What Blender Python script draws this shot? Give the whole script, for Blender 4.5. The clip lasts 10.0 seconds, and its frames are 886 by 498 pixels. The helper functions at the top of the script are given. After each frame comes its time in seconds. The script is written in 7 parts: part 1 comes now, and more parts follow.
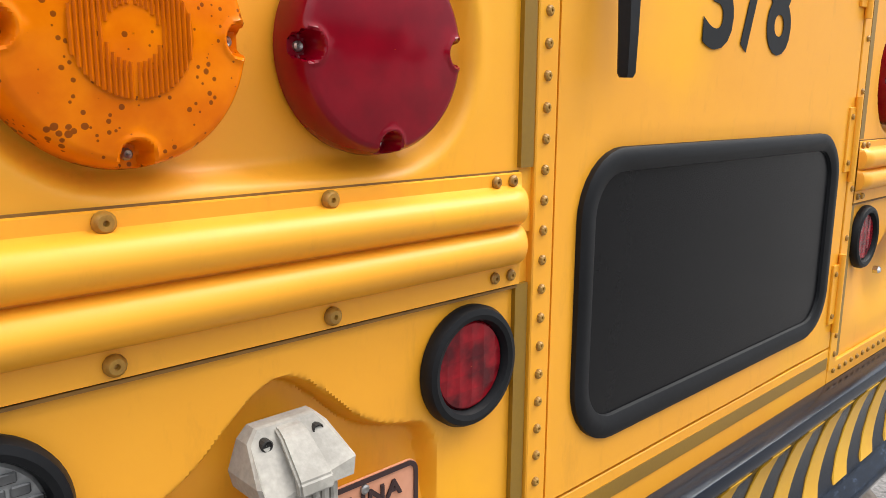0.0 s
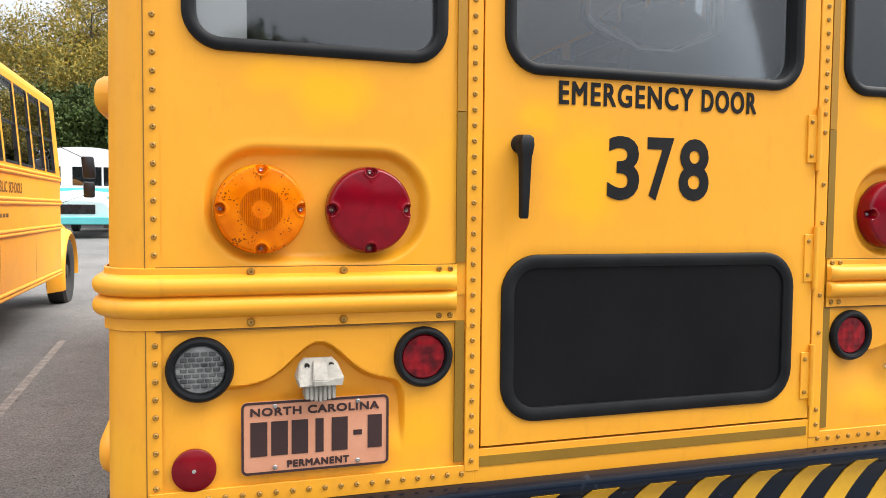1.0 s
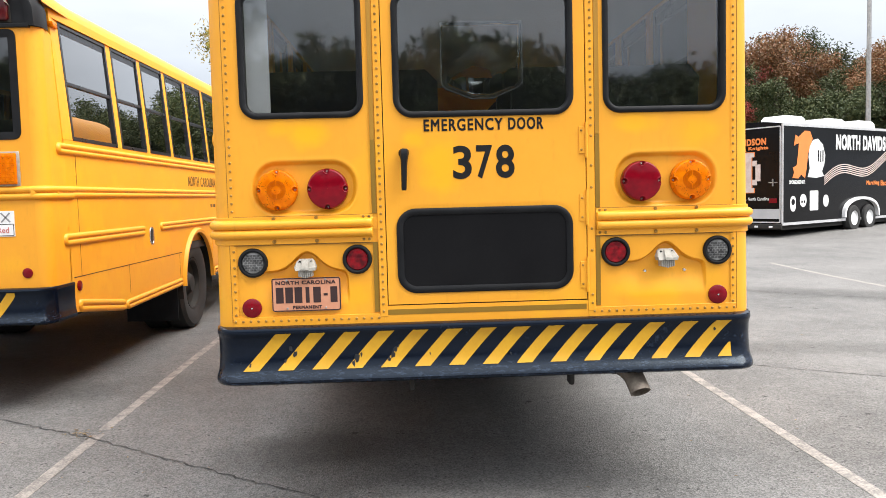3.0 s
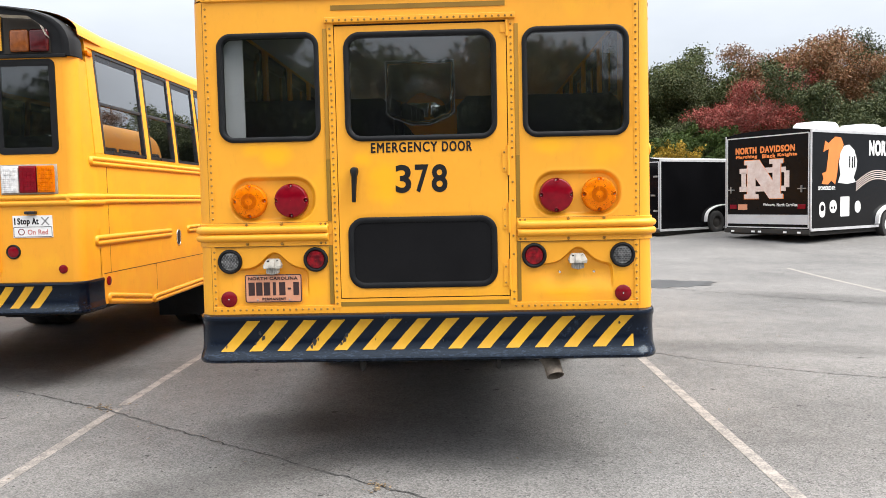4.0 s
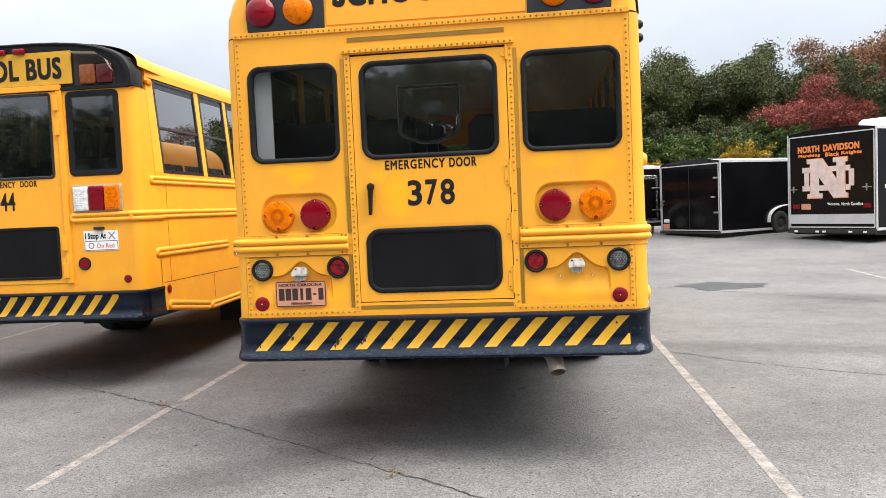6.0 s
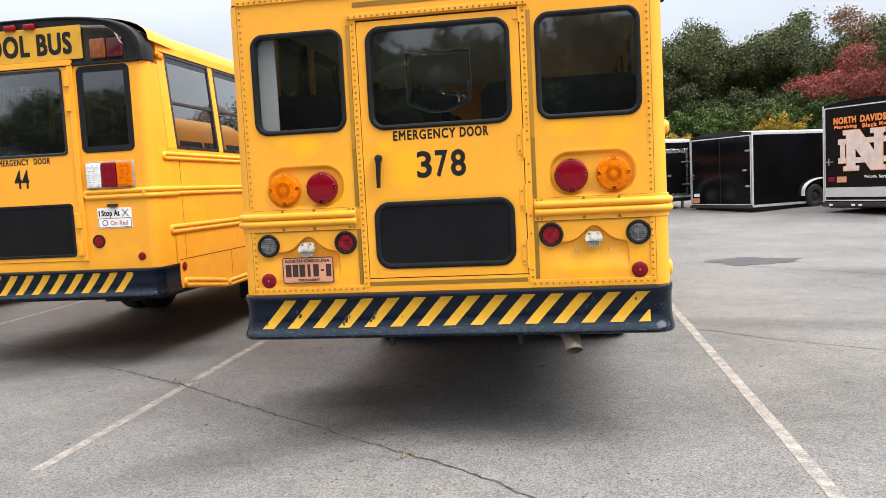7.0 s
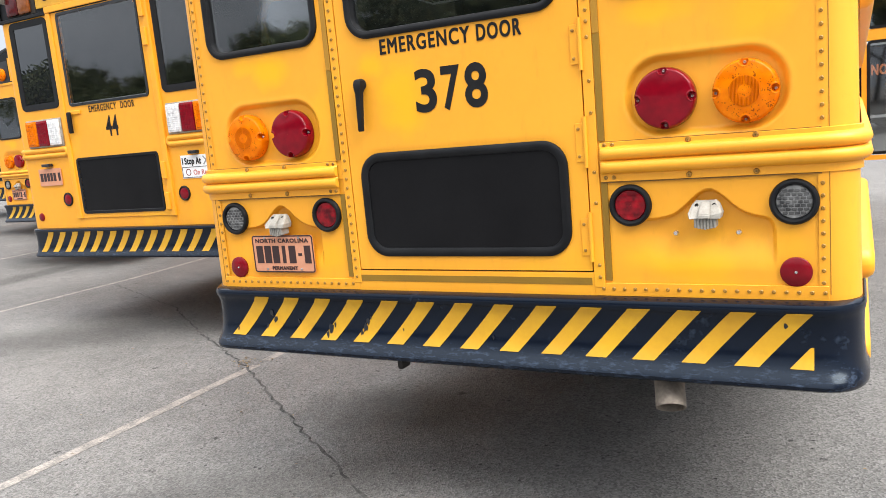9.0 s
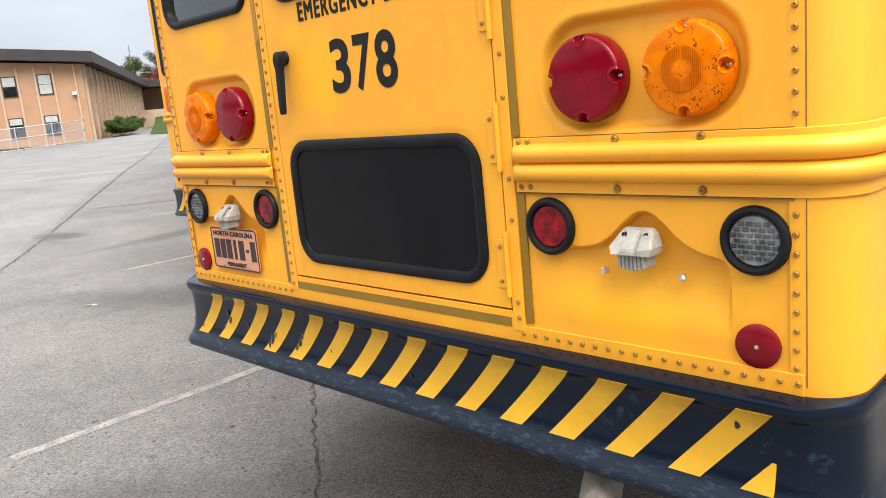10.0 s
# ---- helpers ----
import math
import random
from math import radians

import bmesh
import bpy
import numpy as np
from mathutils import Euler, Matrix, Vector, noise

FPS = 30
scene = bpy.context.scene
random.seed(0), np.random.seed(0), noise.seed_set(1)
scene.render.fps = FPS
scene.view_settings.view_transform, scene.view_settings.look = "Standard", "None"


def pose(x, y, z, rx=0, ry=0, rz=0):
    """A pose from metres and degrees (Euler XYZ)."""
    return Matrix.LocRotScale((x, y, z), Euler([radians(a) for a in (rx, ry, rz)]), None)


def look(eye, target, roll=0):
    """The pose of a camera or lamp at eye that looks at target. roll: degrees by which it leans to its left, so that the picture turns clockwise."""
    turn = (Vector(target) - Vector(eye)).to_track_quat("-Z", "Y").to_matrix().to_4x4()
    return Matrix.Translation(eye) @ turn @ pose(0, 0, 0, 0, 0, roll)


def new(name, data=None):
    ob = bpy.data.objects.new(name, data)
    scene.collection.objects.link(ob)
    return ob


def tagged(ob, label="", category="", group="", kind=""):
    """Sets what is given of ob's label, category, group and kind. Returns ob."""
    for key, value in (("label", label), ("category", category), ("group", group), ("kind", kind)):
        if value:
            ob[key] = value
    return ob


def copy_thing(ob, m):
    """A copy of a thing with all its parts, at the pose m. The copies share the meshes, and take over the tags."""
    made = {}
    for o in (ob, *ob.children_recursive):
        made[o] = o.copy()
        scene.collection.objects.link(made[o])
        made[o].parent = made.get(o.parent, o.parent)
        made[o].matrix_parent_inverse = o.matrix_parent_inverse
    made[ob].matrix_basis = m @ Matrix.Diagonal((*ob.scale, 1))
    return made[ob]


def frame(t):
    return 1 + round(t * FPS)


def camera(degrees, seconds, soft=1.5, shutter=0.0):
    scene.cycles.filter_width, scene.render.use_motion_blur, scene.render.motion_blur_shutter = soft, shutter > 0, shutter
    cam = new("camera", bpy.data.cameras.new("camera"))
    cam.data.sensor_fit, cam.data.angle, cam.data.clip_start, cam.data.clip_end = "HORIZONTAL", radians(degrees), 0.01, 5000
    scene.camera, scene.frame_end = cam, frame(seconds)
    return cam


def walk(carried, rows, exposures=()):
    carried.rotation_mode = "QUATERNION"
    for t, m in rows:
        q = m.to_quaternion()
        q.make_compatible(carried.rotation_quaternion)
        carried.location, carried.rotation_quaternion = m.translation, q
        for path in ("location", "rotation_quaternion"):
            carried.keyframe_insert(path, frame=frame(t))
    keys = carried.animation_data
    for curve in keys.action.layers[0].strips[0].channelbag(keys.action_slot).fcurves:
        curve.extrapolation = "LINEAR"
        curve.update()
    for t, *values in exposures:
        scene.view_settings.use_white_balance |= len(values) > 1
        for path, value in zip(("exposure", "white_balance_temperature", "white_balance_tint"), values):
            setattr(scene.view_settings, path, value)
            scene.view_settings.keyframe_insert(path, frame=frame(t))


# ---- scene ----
cam = camera(59.6, 10.0, 0.8)
PATH = [
    (0, (-1.162, -0.559, 1.482), (0.192, 0.862, 1.099), 0.4),
    (0.2, (-1.091, -0.748, 1.5), (0.083, 0.848, 1.228), 0.9),
    (0.5, (-1.088, -1.049, 1.535), (-0.188, 0.731, 1.388), 1.0),
    (0.7, (-1.115, -1.281, 1.523), (-0.352, 0.564, 1.403), 0.9),
    (1, (-1.065, -1.642, 1.525), (-0.465, 0.263, 1.424), 0.5),
    (1.2, (-1.025, -1.9, 1.521), (-0.498, 0.023, 1.371), 0.6),
    (1.5, (-0.945, -2.257, 1.505), (-0.536, -0.309, 1.303), 0.5),
    (2, (-0.87, -2.756, 1.489), (-0.602, -0.786, 1.28), -1.2),
    (2.2, (-0.749, -2.965, 1.47), (-0.553, -0.982, 1.302), -1.8),
    (2.5, (-0.563, -3.186, 1.483), (-0.429, -1.197, 1.32), -1.8),
    (3, (-0.312, -3.545, 1.478), (-0.248, -1.551, 1.341), -1.5),
    (4.3, (0.349, -4.368, 1.525), (0.242, -2.375, 1.403), -1.3),
    (4.5, (0.38, -4.465, 1.531), (0.248, -2.473, 1.418), -1.4),
    (5, (0.481, -4.563, 1.542), (0.29, -2.575, 1.441), -1.7),
    (6.5, (0.674, -4.549, 1.531), (0.398, -2.573, 1.402), -2.7),
    (7, (0.704, -4.367, 1.504), (0.379, -2.4, 1.34), -2.9),
    (7.5, (0.699, -3.989, 1.519), (0.292, -2.041, 1.316), -2.9),
    (7.8, (0.771, -3.721, 1.504), (0.298, -1.791, 1.279), -2.8),
    (8, (0.864, -3.538, 1.495), (0.337, -1.624, 1.254), -2.8),
    (8.5, (1.027, -2.989, 1.474), (0.327, -1.139, 1.176), -3.1),
    (9, (1.242, -2.437, 1.502), (0.294, -0.704, 1.188), -5.2),
    (9.2, (1.377, -2.251, 1.499), (0.284, -0.601, 1.211), -6.0),
    (9.5, (1.523, -1.97, 1.516), (0.25, -0.458, 1.213), -6.8),
    (9.7, (1.581, -1.735, 1.486), (0.239, -0.288, 1.16), -6.4),
    (10, (1.681, -1.413, 1.51), (0.279, -0.039, 1.13), -5.4),
]
walk(cam, [(t, look(eye, target, roll)) for t, eye, target, roll in PATH], [(0, 0.78), (0.5, 0.92), (0.7, 0.88), (1.5, 0.92), (3, 0.92), (4.5, 0.84), (7.5, 0.88), (8.5, 1.00), (9.5, 0.99), (10, 0.85)])

# ---------- sky and sun ----------
world = bpy.data.worlds.new("sky")
scene.world = world
world.use_nodes = True
wn = world.node_tree.nodes
wl = world.node_tree.links
sky_tex = wn.new("ShaderNodeTexSky")
sky_tex.sky_type = "NISHITA"
sky_tex.sun_disc = False
sky_tex.sun_elevation = radians(52)
sky_tex.sun_rotation = radians(102)
sky_tex.dust_density = 2.0
cloud = wn.new("ShaderNodeMix")
cloud.data_type = "RGBA"
cloud.inputs[0].default_value = 0.98
# high overcast, brighter overhead than at the horizon, in the sky texture's own units
up = wn.new("ShaderNodeTexCoord")
sep = wn.new("ShaderNodeSeparateXYZ")
wl.new(up.outputs["Generated"], sep.inputs[0])
deck = wn.new("ShaderNodeMix")
deck.data_type = "RGBA"
deck.inputs[6].default_value = (3.25, 3.6, 4.1, 1)
deck.inputs[7].default_value = (21.0, 21.2, 21.7, 1)
drift = wn.new("ShaderNodeTexNoise")
drift.inputs["Scale"].default_value = 3.2
drift.inputs["Detail"].default_value = 5
flat = wn.new("ShaderNodeMapping")
flat.inputs["Scale"].default_value = (1.0, 1.0, 3.0)
wl.new(up.outputs["Generated"], flat.inputs[0])
wl.new(flat.outputs[0], drift.inputs["Vector"])
thin = wn.new("ShaderNodeMapRange")
thin.inputs[1].default_value, thin.inputs[2].default_value, thin.inputs[3].default_value, thin.inputs[4].default_value = 0.35, 0.65, 0.0, 0.045
wl.new(drift.outputs[0], thin.inputs[0])
rise = wn.new("ShaderNodeMath")
rise.operation = "POWER"
rise.use_clamp = True
rise.inputs[1].default_value = 1.7
wl.new(sep.outputs[2], rise.inputs[0])
lift = wn.new("ShaderNodeMath")
wl.new(rise.outputs[0], lift.inputs[0])
wl.new(thin.outputs[0], lift.inputs[1])
wl.new(lift.outputs[0], deck.inputs[0])
wl.new(deck.outputs[2], cloud.inputs[7])
wl.new(sky_tex.outputs[0], cloud.inputs[6])
wl.new(cloud.outputs[2], wn["Background"].inputs[0])
wn["Background"].inputs[1].default_value = 0.1
sun_data = bpy.data.lights.new("sun", "SUN")
sun_data.energy = 2.9
sun_data.angle = radians(45)
sun_data.color = (1.0, 0.96, 0.9)
sun_lamp = new("sun", sun_data)
sun_lamp.matrix_world = look((18.0, -4.0, 24), (0, 0, 0))

# ---------- materials ----------
def principled(name):
    m = bpy.data.materials.new(name)
    m.use_nodes = True
    return m, m.node_tree.nodes, m.node_tree.links, m.node_tree.nodes["Principled BSDF"]


def surface(name, a, b, rough=0.5, metal=0.0, big=3.0, fine=60.0, grain=0.25, bump=0.1, depth=0.002, coat=0.0, rough_var=0.1, spec=0.5, mid=(0.35, 0.65), random=0.0):
    """Two tones mixed by a large and a fine noise, with a fine relief and uneven gloss."""
    m, n, l, p = principled(name)
    tc = n.new("ShaderNodeTexCoord")
    n1 = n.new("ShaderNodeTexNoise"); n1.inputs["Scale"].default_value = big; n1.inputs["Detail"].default_value = 5
    n2 = n.new("ShaderNodeTexNoise"); n2.inputs["Scale"].default_value = fine; n2.inputs["Detail"].default_value = 4
    for x in (n1, n2):
        l.new(tc.outputs["Object"], x.inputs["Vector"])
    mixf = n.new("ShaderNodeMix"); mixf.inputs[0].default_value = grain
    l.new(n1.outputs[0], mixf.inputs[2]); l.new(n2.outputs[0], mixf.inputs[3])
    ramp = n.new("ShaderNodeMapRange"); ramp.inputs[1].default_value, ramp.inputs[2].default_value = mid
    l.new(mixf.outputs[0], ramp.inputs[0])
    mc = n.new("ShaderNodeMix"); mc.data_type = "RGBA"
    mc.inputs[6].default_value, mc.inputs[7].default_value = (*a, 1), (*b, 1)
    l.new(ramp.outputs[0], mc.inputs[0])
    out = mc.outputs[2]
    if random:
        oi = n.new("ShaderNodeObjectInfo")
        hs = n.new("ShaderNodeHueSaturation")
        mr = n.new("ShaderNodeMapRange"); mr.inputs[3].default_value, mr.inputs[4].default_value = 1 - random, 1 + random
        l.new(oi.outputs["Random"], mr.inputs[0]); l.new(mr.outputs[0], hs.inputs["Value"]); l.new(out, hs.inputs["Color"])
        out = hs.outputs[0]
    l.new(out, p.inputs["Base Color"])
    rr = n.new("ShaderNodeMapRange"); rr.inputs[3].default_value, rr.inputs[4].default_value = max(0.02, rough - rough_var), min(1, rough + rough_var)
    l.new(n1.outputs[0], rr.inputs[0]); l.new(rr.outputs[0], p.inputs["Roughness"])
    p.inputs["Metallic"].default_value = metal
    p.inputs["Coat Weight"].default_value = coat
    p.inputs["Coat Roughness"].default_value = 0.12
    p.inputs["Specular IOR Level"].default_value = spec
    if bump:
        bp = n.new("ShaderNodeBump"); bp.inputs["Strength"].default_value = bump; bp.inputs["Distance"].default_value = depth
        l.new(n2.outputs[0], bp.inputs["Height"]); l.new(bp.outputs[0], p.inputs["Normal"])
    return m


def glass(name, tint, body=(0.02, 0.022, 0.025), solid=0.0, rough=0.0, gain=2.0):
    """A pane: tinted see-through sheet with a mirror gloss that grows at grazing view."""
    m, n, l, p = principled(name)
    n.remove(p)
    tr = n.new("ShaderNodeBsdfTransparent"); tr.inputs[0].default_value = (*tint, 1)
    df = n.new("ShaderNodeBsdfDiffuse"); df.inputs[0].default_value = (*body, 1)
    gl = n.new("ShaderNodeBsdfGlossy"); gl.inputs["Roughness"].default_value = rough
    gl.inputs[0].default_value = (1, 1, 1, 1)
    fr = n.new("ShaderNodeFresnel"); fr.inputs[0].default_value = 1.52
    gn = n.new("ShaderNodeMath"); gn.operation = "MULTIPLY"; gn.inputs[1].default_value = gain; gn.use_clamp = True
    l.new(fr.outputs[0], gn.inputs[0])
    ma = n.new("ShaderNodeMixShader"); ma.inputs[0].default_value = solid
    mb = n.new("ShaderNodeMixShader")
    l.new(tr.outputs[0], ma.inputs[1]); l.new(df.outputs[0], ma.inputs[2])
    l.new(gn.outputs[0], mb.inputs[0]); l.new(ma.outputs[0], mb.inputs[1]); l.new(gl.outputs[0], mb.inputs[2])
    l.new(mb.outputs[0], n["Material Output"].inputs[0])
    return m


YELLOW = surface("bus_yellow_paint", (0.785, 0.332, 0.018), (0.825, 0.364, 0.022), 0.45, big=1.7, fine=25, grain=0.2, bump=0.02, depth=0.001, coat=0.05, rough_var=0.1, spec=0.4)


def weathered(m, blotch, dirt):
    """Retouched patches with soft edges, and faint brown grime in flecks and streaks."""
    n, l = m.node_tree.nodes, m.node_tree.links
    p = n["Principled BSDF"]
    src = p.inputs["Base Color"].links[0].from_socket
    tc = n.new("ShaderNodeTexCoord")
    na = n.new("ShaderNodeTexNoise"); na.inputs["Scale"].default_value = 2.6; na.inputs["Detail"].default_value = 2
    l.new(tc.outputs["Object"], na.inputs["Vector"])
    ra = n.new("ShaderNodeMapRange"); ra.inputs[1].default_value, ra.inputs[2].default_value, ra.inputs[4].default_value = 0.57, 0.66, 0.30
    l.new(na.outputs[0], ra.inputs[0])
    ma = n.new("ShaderNodeMix"); ma.data_type = "RGBA"; ma.inputs[7].default_value = (*blotch, 1)
    l.new(ra.outputs[0], ma.inputs[0]); l.new(src, ma.inputs[6])
    mp = n.new("ShaderNodeMapping"); mp.inputs["Scale"].default_value = (1.0, 1.0, 0.28)
    l.new(tc.outputs["Object"], mp.inputs[0])
    nb = n.new("ShaderNodeTexNoise"); nb.inputs["Scale"].default_value = 26; nb.inputs["Detail"].default_value = 8; nb.inputs["Roughness"].default_value = 0.75
    l.new(mp.outputs[0], nb.inputs["Vector"])
    rb = n.new("ShaderNodeMapRange"); rb.inputs[1].default_value, rb.inputs[2].default_value, rb.inputs[4].default_value = 0.55, 0.80, 0.26
    l.new(nb.outputs[0], rb.inputs[0])
    mb = n.new("ShaderNodeMix"); mb.data_type = "RGBA"; mb.inputs[7].default_value = (*dirt, 1)
    l.new(rb.outputs[0], mb.inputs[0]); l.new(ma.outputs[2], mb.inputs[6])
    l.new(mb.outputs[2], p.inputs["Base Color"])


weathered(YELLOW, (0.86, 0.440, 0.008), (0.34, 0.15, 0.015))


def retouched(m, spots, colour):
    """Brighter brushed-over patches at given places on the rear (x, z, half width, half height)."""
    c = m.copy()
    c.name = "retouched_yellow_paint"
    n, l = c.node_tree.nodes, c.node_tree.links
    p = n["Principled BSDF"]
    tc = n.new("ShaderNodeTexCoord")
    nz = n.new("ShaderNodeTexNoise"); nz.inputs["Scale"].default_value = 9; nz.inputs["Detail"].default_value = 3
    l.new(tc.outputs["Object"], nz.inputs["Vector"])
    for x, z, rx, rz, amount in spots:
        src = p.inputs["Base Color"].links[0].from_socket
        mp = n.new("ShaderNodeMapping"); mp.vector_type = "TEXTURE"
        mp.inputs["Location"].default_value = (x, 0, z)
        mp.inputs["Scale"].default_value = (rx, 10, rz)
        l.new(tc.outputs["Object"], mp.inputs[0])
        ln = n.new("ShaderNodeVectorMath"); ln.operation = "LENGTH"
        l.new(mp.outputs[0], ln.inputs[0])
        rg = n.new("ShaderNodeMath"); rg.operation = "MULTIPLY_ADD"; rg.inputs[1].default_value = 1.3
        l.new(nz.outputs[0], rg.inputs[0]); l.new(ln.outputs["Value"], rg.inputs[2])
        mk = n.new("ShaderNodeMapRange")
        mk.inputs[1].default_value, mk.inputs[2].default_value, mk.inputs[3].default_value, mk.inputs[4].default_value = 1.1, 1.95, amount, 0.0
        l.new(rg.outputs[0], mk.inputs[0])
        mx = n.new("ShaderNodeMix"); mx.data_type = "RGBA"; mx.inputs[7].default_value = (*colour, 1)
        l.new(mk.outputs[0], mx.inputs[0]); l.new(src, mx.inputs[6]); l.new(mx.outputs[2], p.inputs["Base Color"])
    return c


YELLOW_REAR = retouched(YELLOW, ((-0.80, 1.77, 0.09, 0.06, 0.9), (-0.20, 1.62, 0.10, 0.13, 0.8), (-0.33, 1.74, 0.06, 0.04, 0.7), (-0.93, 1.80, 0.05, 0.04, 0.6), (0.70, 1.79, 0.10, 0.05, 0.7), (0.75, 1.02, 0.14, 0.06, 0.6), (-0.60, 1.03, 0.08, 0.06, 0.5), (0.98, 1.75, 0.10, 0.08, 0.5)), (0.90, 0.42, 0.001))
TAPE = surface("aged_gold_tape", (0.205, 0.108, 0.006), (0.26, 0.140, 0.007), 0.4, big=4, fine=180, bump=0.1, depth=0.0005)
TAPE_PALE = surface("faded_gold_tape", (0.34, 0.165, 0.010), (0.42, 0.205, 0.013), 0.4, big=4, fine=180, bump=0.1, depth=0.0005)
RUBBER = surface("black_rubber", (0.004, 0.0044, 0.0056), (0.010, 0.0105, 0.012), 0.5, big=9, fine=140, bump=0.12, depth=0.0006, spec=0.2)
BUMPER = surface("scuffed_black_enamel", (0.0030, 0.0050, 0.0115), (0.05, 0.07, 0.105), 0.20, big=7, fine=45, grain=0.5, bump=0.12, depth=0.001, rough_var=0.08, spec=0.30, mid=(0.62, 0.85))
BUMPER.node_tree.nodes["Principled BSDF"].inputs["Specular Tint"].default_value = (0.72, 0.86, 1.0, 1)


def scuffed(m, colour, low, high):
    """Pale rub marks, drawn out sideways, along a band of the bumper's face."""
    n, l = m.node_tree.nodes, m.node_tree.links
    p = n["Principled BSDF"]
    src = p.inputs["Base Color"].links[0].from_socket
    tc = n.new("ShaderNodeTexCoord")
    mp = n.new("ShaderNodeMapping"); mp.inputs["Scale"].default_value = (0.45, 1, 1.6)
    l.new(tc.outputs["Object"], mp.inputs[0])
    nz = n.new("ShaderNodeTexNoise"); nz.inputs["Scale"].default_value = 48; nz.inputs["Detail"].default_value = 9; nz.inputs["Roughness"].default_value = 0.72
    l.new(mp.outputs[0], nz.inputs["Vector"])
    sp = n.new("ShaderNodeSeparateXYZ")
    l.new(tc.outputs["Object"], sp.inputs[0])
    band = n.new("ShaderNodeMapRange"); band.inputs[1].default_value, band.inputs[2].default_value, band.inputs[3].default_value, band.inputs[4].default_value = low, high, 0.10, -0.12
    l.new(sp.outputs[2], band.inputs[0])
    ad = n.new("ShaderNodeMath")
    l.new(nz.outputs[0], ad.inputs[0]); l.new(band.outputs[0], ad.inputs[1])
    mk = n.new("ShaderNodeMapRange"); mk.inputs[1].default_value, mk.inputs[2].default_value, mk.inputs[4].default_value = 0.62, 0.82, 0.34
    l.new(ad.outputs[0], mk.inputs[0])
    mx = n.new("ShaderNodeMix"); mx.data_type = "RGBA"; mx.inputs[7].default_value = (*colour, 1)
    l.new(mk.outputs[0], mx.inputs[0]); l.new(src, mx.inputs[6]); l.new(mx.outputs[2], p.inputs["Base Color"])


scuffed(BUMPER, (0.10, 0.14, 0.22), 0.69, 0.80)
# grimy joints, and the shadow line painted in below the rub rail
SEAM_SHADE = surface("grimy_seam_shade", (0.13, 0.06, 0.008), (0.24, 0.11, 0.012), 0.7, big=20)
BLACK = surface("black_enamel", (0.006, 0.007, 0.010), (0.015, 0.017, 0.022), 0.30, big=5, fine=70, bump=0.12, depth=0.001, rough_var=0.14, spec=0.5)
GAP = surface("dark_seam", (0.012, 0.009, 0.006), (0.02, 0.015, 0.01), 0.8)
INK = surface("black_lettering", (0.007, 0.007, 0.008), (0.012, 0.012, 0.013), 0.5, big=20, bump=0.03, spec=0.2)
PANEL_BLACK = surface("blacked_out_pane", (0.007, 0.007, 0.008), (0.010, 0.010, 0.011), 0.2, big=4, bump=0.0, rough_var=0.06, spec=0.09)
STRIPE = surface("yellow_stripe_paint", (0.62, 0.335, 0.012), (0.52, 0.265, 0.012), 0.40, big=6, fine=60, bump=0.1, depth=0.0006)
SCREW = surface("painted_screw_head", (0.15, 0.075, 0.014), (0.46, 0.24, 0.035), 0.4, metal=0.2, big=60, fine=400, mid=(0.3, 0.7))
PIPE = surface("weathered_tailpipe", (0.12, 0.095, 0.075), (0.34, 0.29, 0.24), 0.6, metal=0.35, big=9, fine=80, bump=0.15)
STEEL = surface("dull_steel", (0.32, 0.31, 0.30), (0.48, 0.46, 0.44), 0.4, metal=0.85, big=12, bump=0.08)
CHROME = surface("bright_trim", (0.62, 0.62, 0.62), (0.72, 0.72, 0.71), 0.25, metal=0.9, big=8, bump=0.05)
TRIM = surface("bare_aluminium_trim", (0.50, 0.50, 0.51), (0.60, 0.60, 0.61), 0.4, metal=0.25, big=6, bump=0.03)
GREY_PLASTIC = surface("weathered_grey_casting", (0.25, 0.235, 0.205), (0.40, 0.375, 0.33), 0.65, big=25, fine=200, bump=0.2, depth=0.001)
WHITE_PAINT = surface("white_paint", (0.74, 0.75, 0.76), (0.82, 0.82, 0.82), 0.4, big=2, bump=0.03)
TEAL = surface("teal_paint", (0.10, 0.47, 0.50), (0.13, 0.55, 0.57), 0.4, big=2, bump=0.03)
REAR_GLASS = glass("rear_window_glass", (0.80, 0.82, 0.83), body=(0.02, 0.022, 0.025), solid=0.05, gain=2.0, rough=0.03)
GLASS = glass("tinted_glass", (0.60, 0.62, 0.62), body=(0.02, 0.022, 0.025), solid=0.10, gain=2.2, rough=0.03)
SIDE_GLASS = glass("side_window_glass", (0.55, 0.56, 0.57), body=(0.02, 0.022, 0.025), solid=0.12, gain=3.0, rough=0.012)
CLEAR_GLASS = glass("untinted_side_glass", (0.94, 0.95, 0.95), solid=0.01, gain=1.0)
DARK_GLASS = glass("dark_tinted_glass", (0.10, 0.105, 0.11), solid=0.55)
CLEAR = glass("clear_plastic", (0.78, 0.80, 0.80), solid=0.04)
LENS_PLASTIC, n, l, p = principled("clear_lens_plastic")
p.inputs["Transmission Weight"].default_value = 1.0
p.inputs["Roughness"].default_value = 0.0
p.inputs["IOR"].default_value = 1.5
p.inputs["Specular IOR Level"].default_value = 0.3
p.inputs["Base Color"].default_value = (0.86, 0.88, 0.88, 1)
LENS_EDGE = surface("scuffed_lens_edge", (0.06, 0.062, 0.064), (0.12, 0.122, 0.124), 0.5, big=12)
INNER = surface("interior_panel", (0.34, 0.35, 0.35), (0.40, 0.41, 0.41), 0.6, bump=0.02)
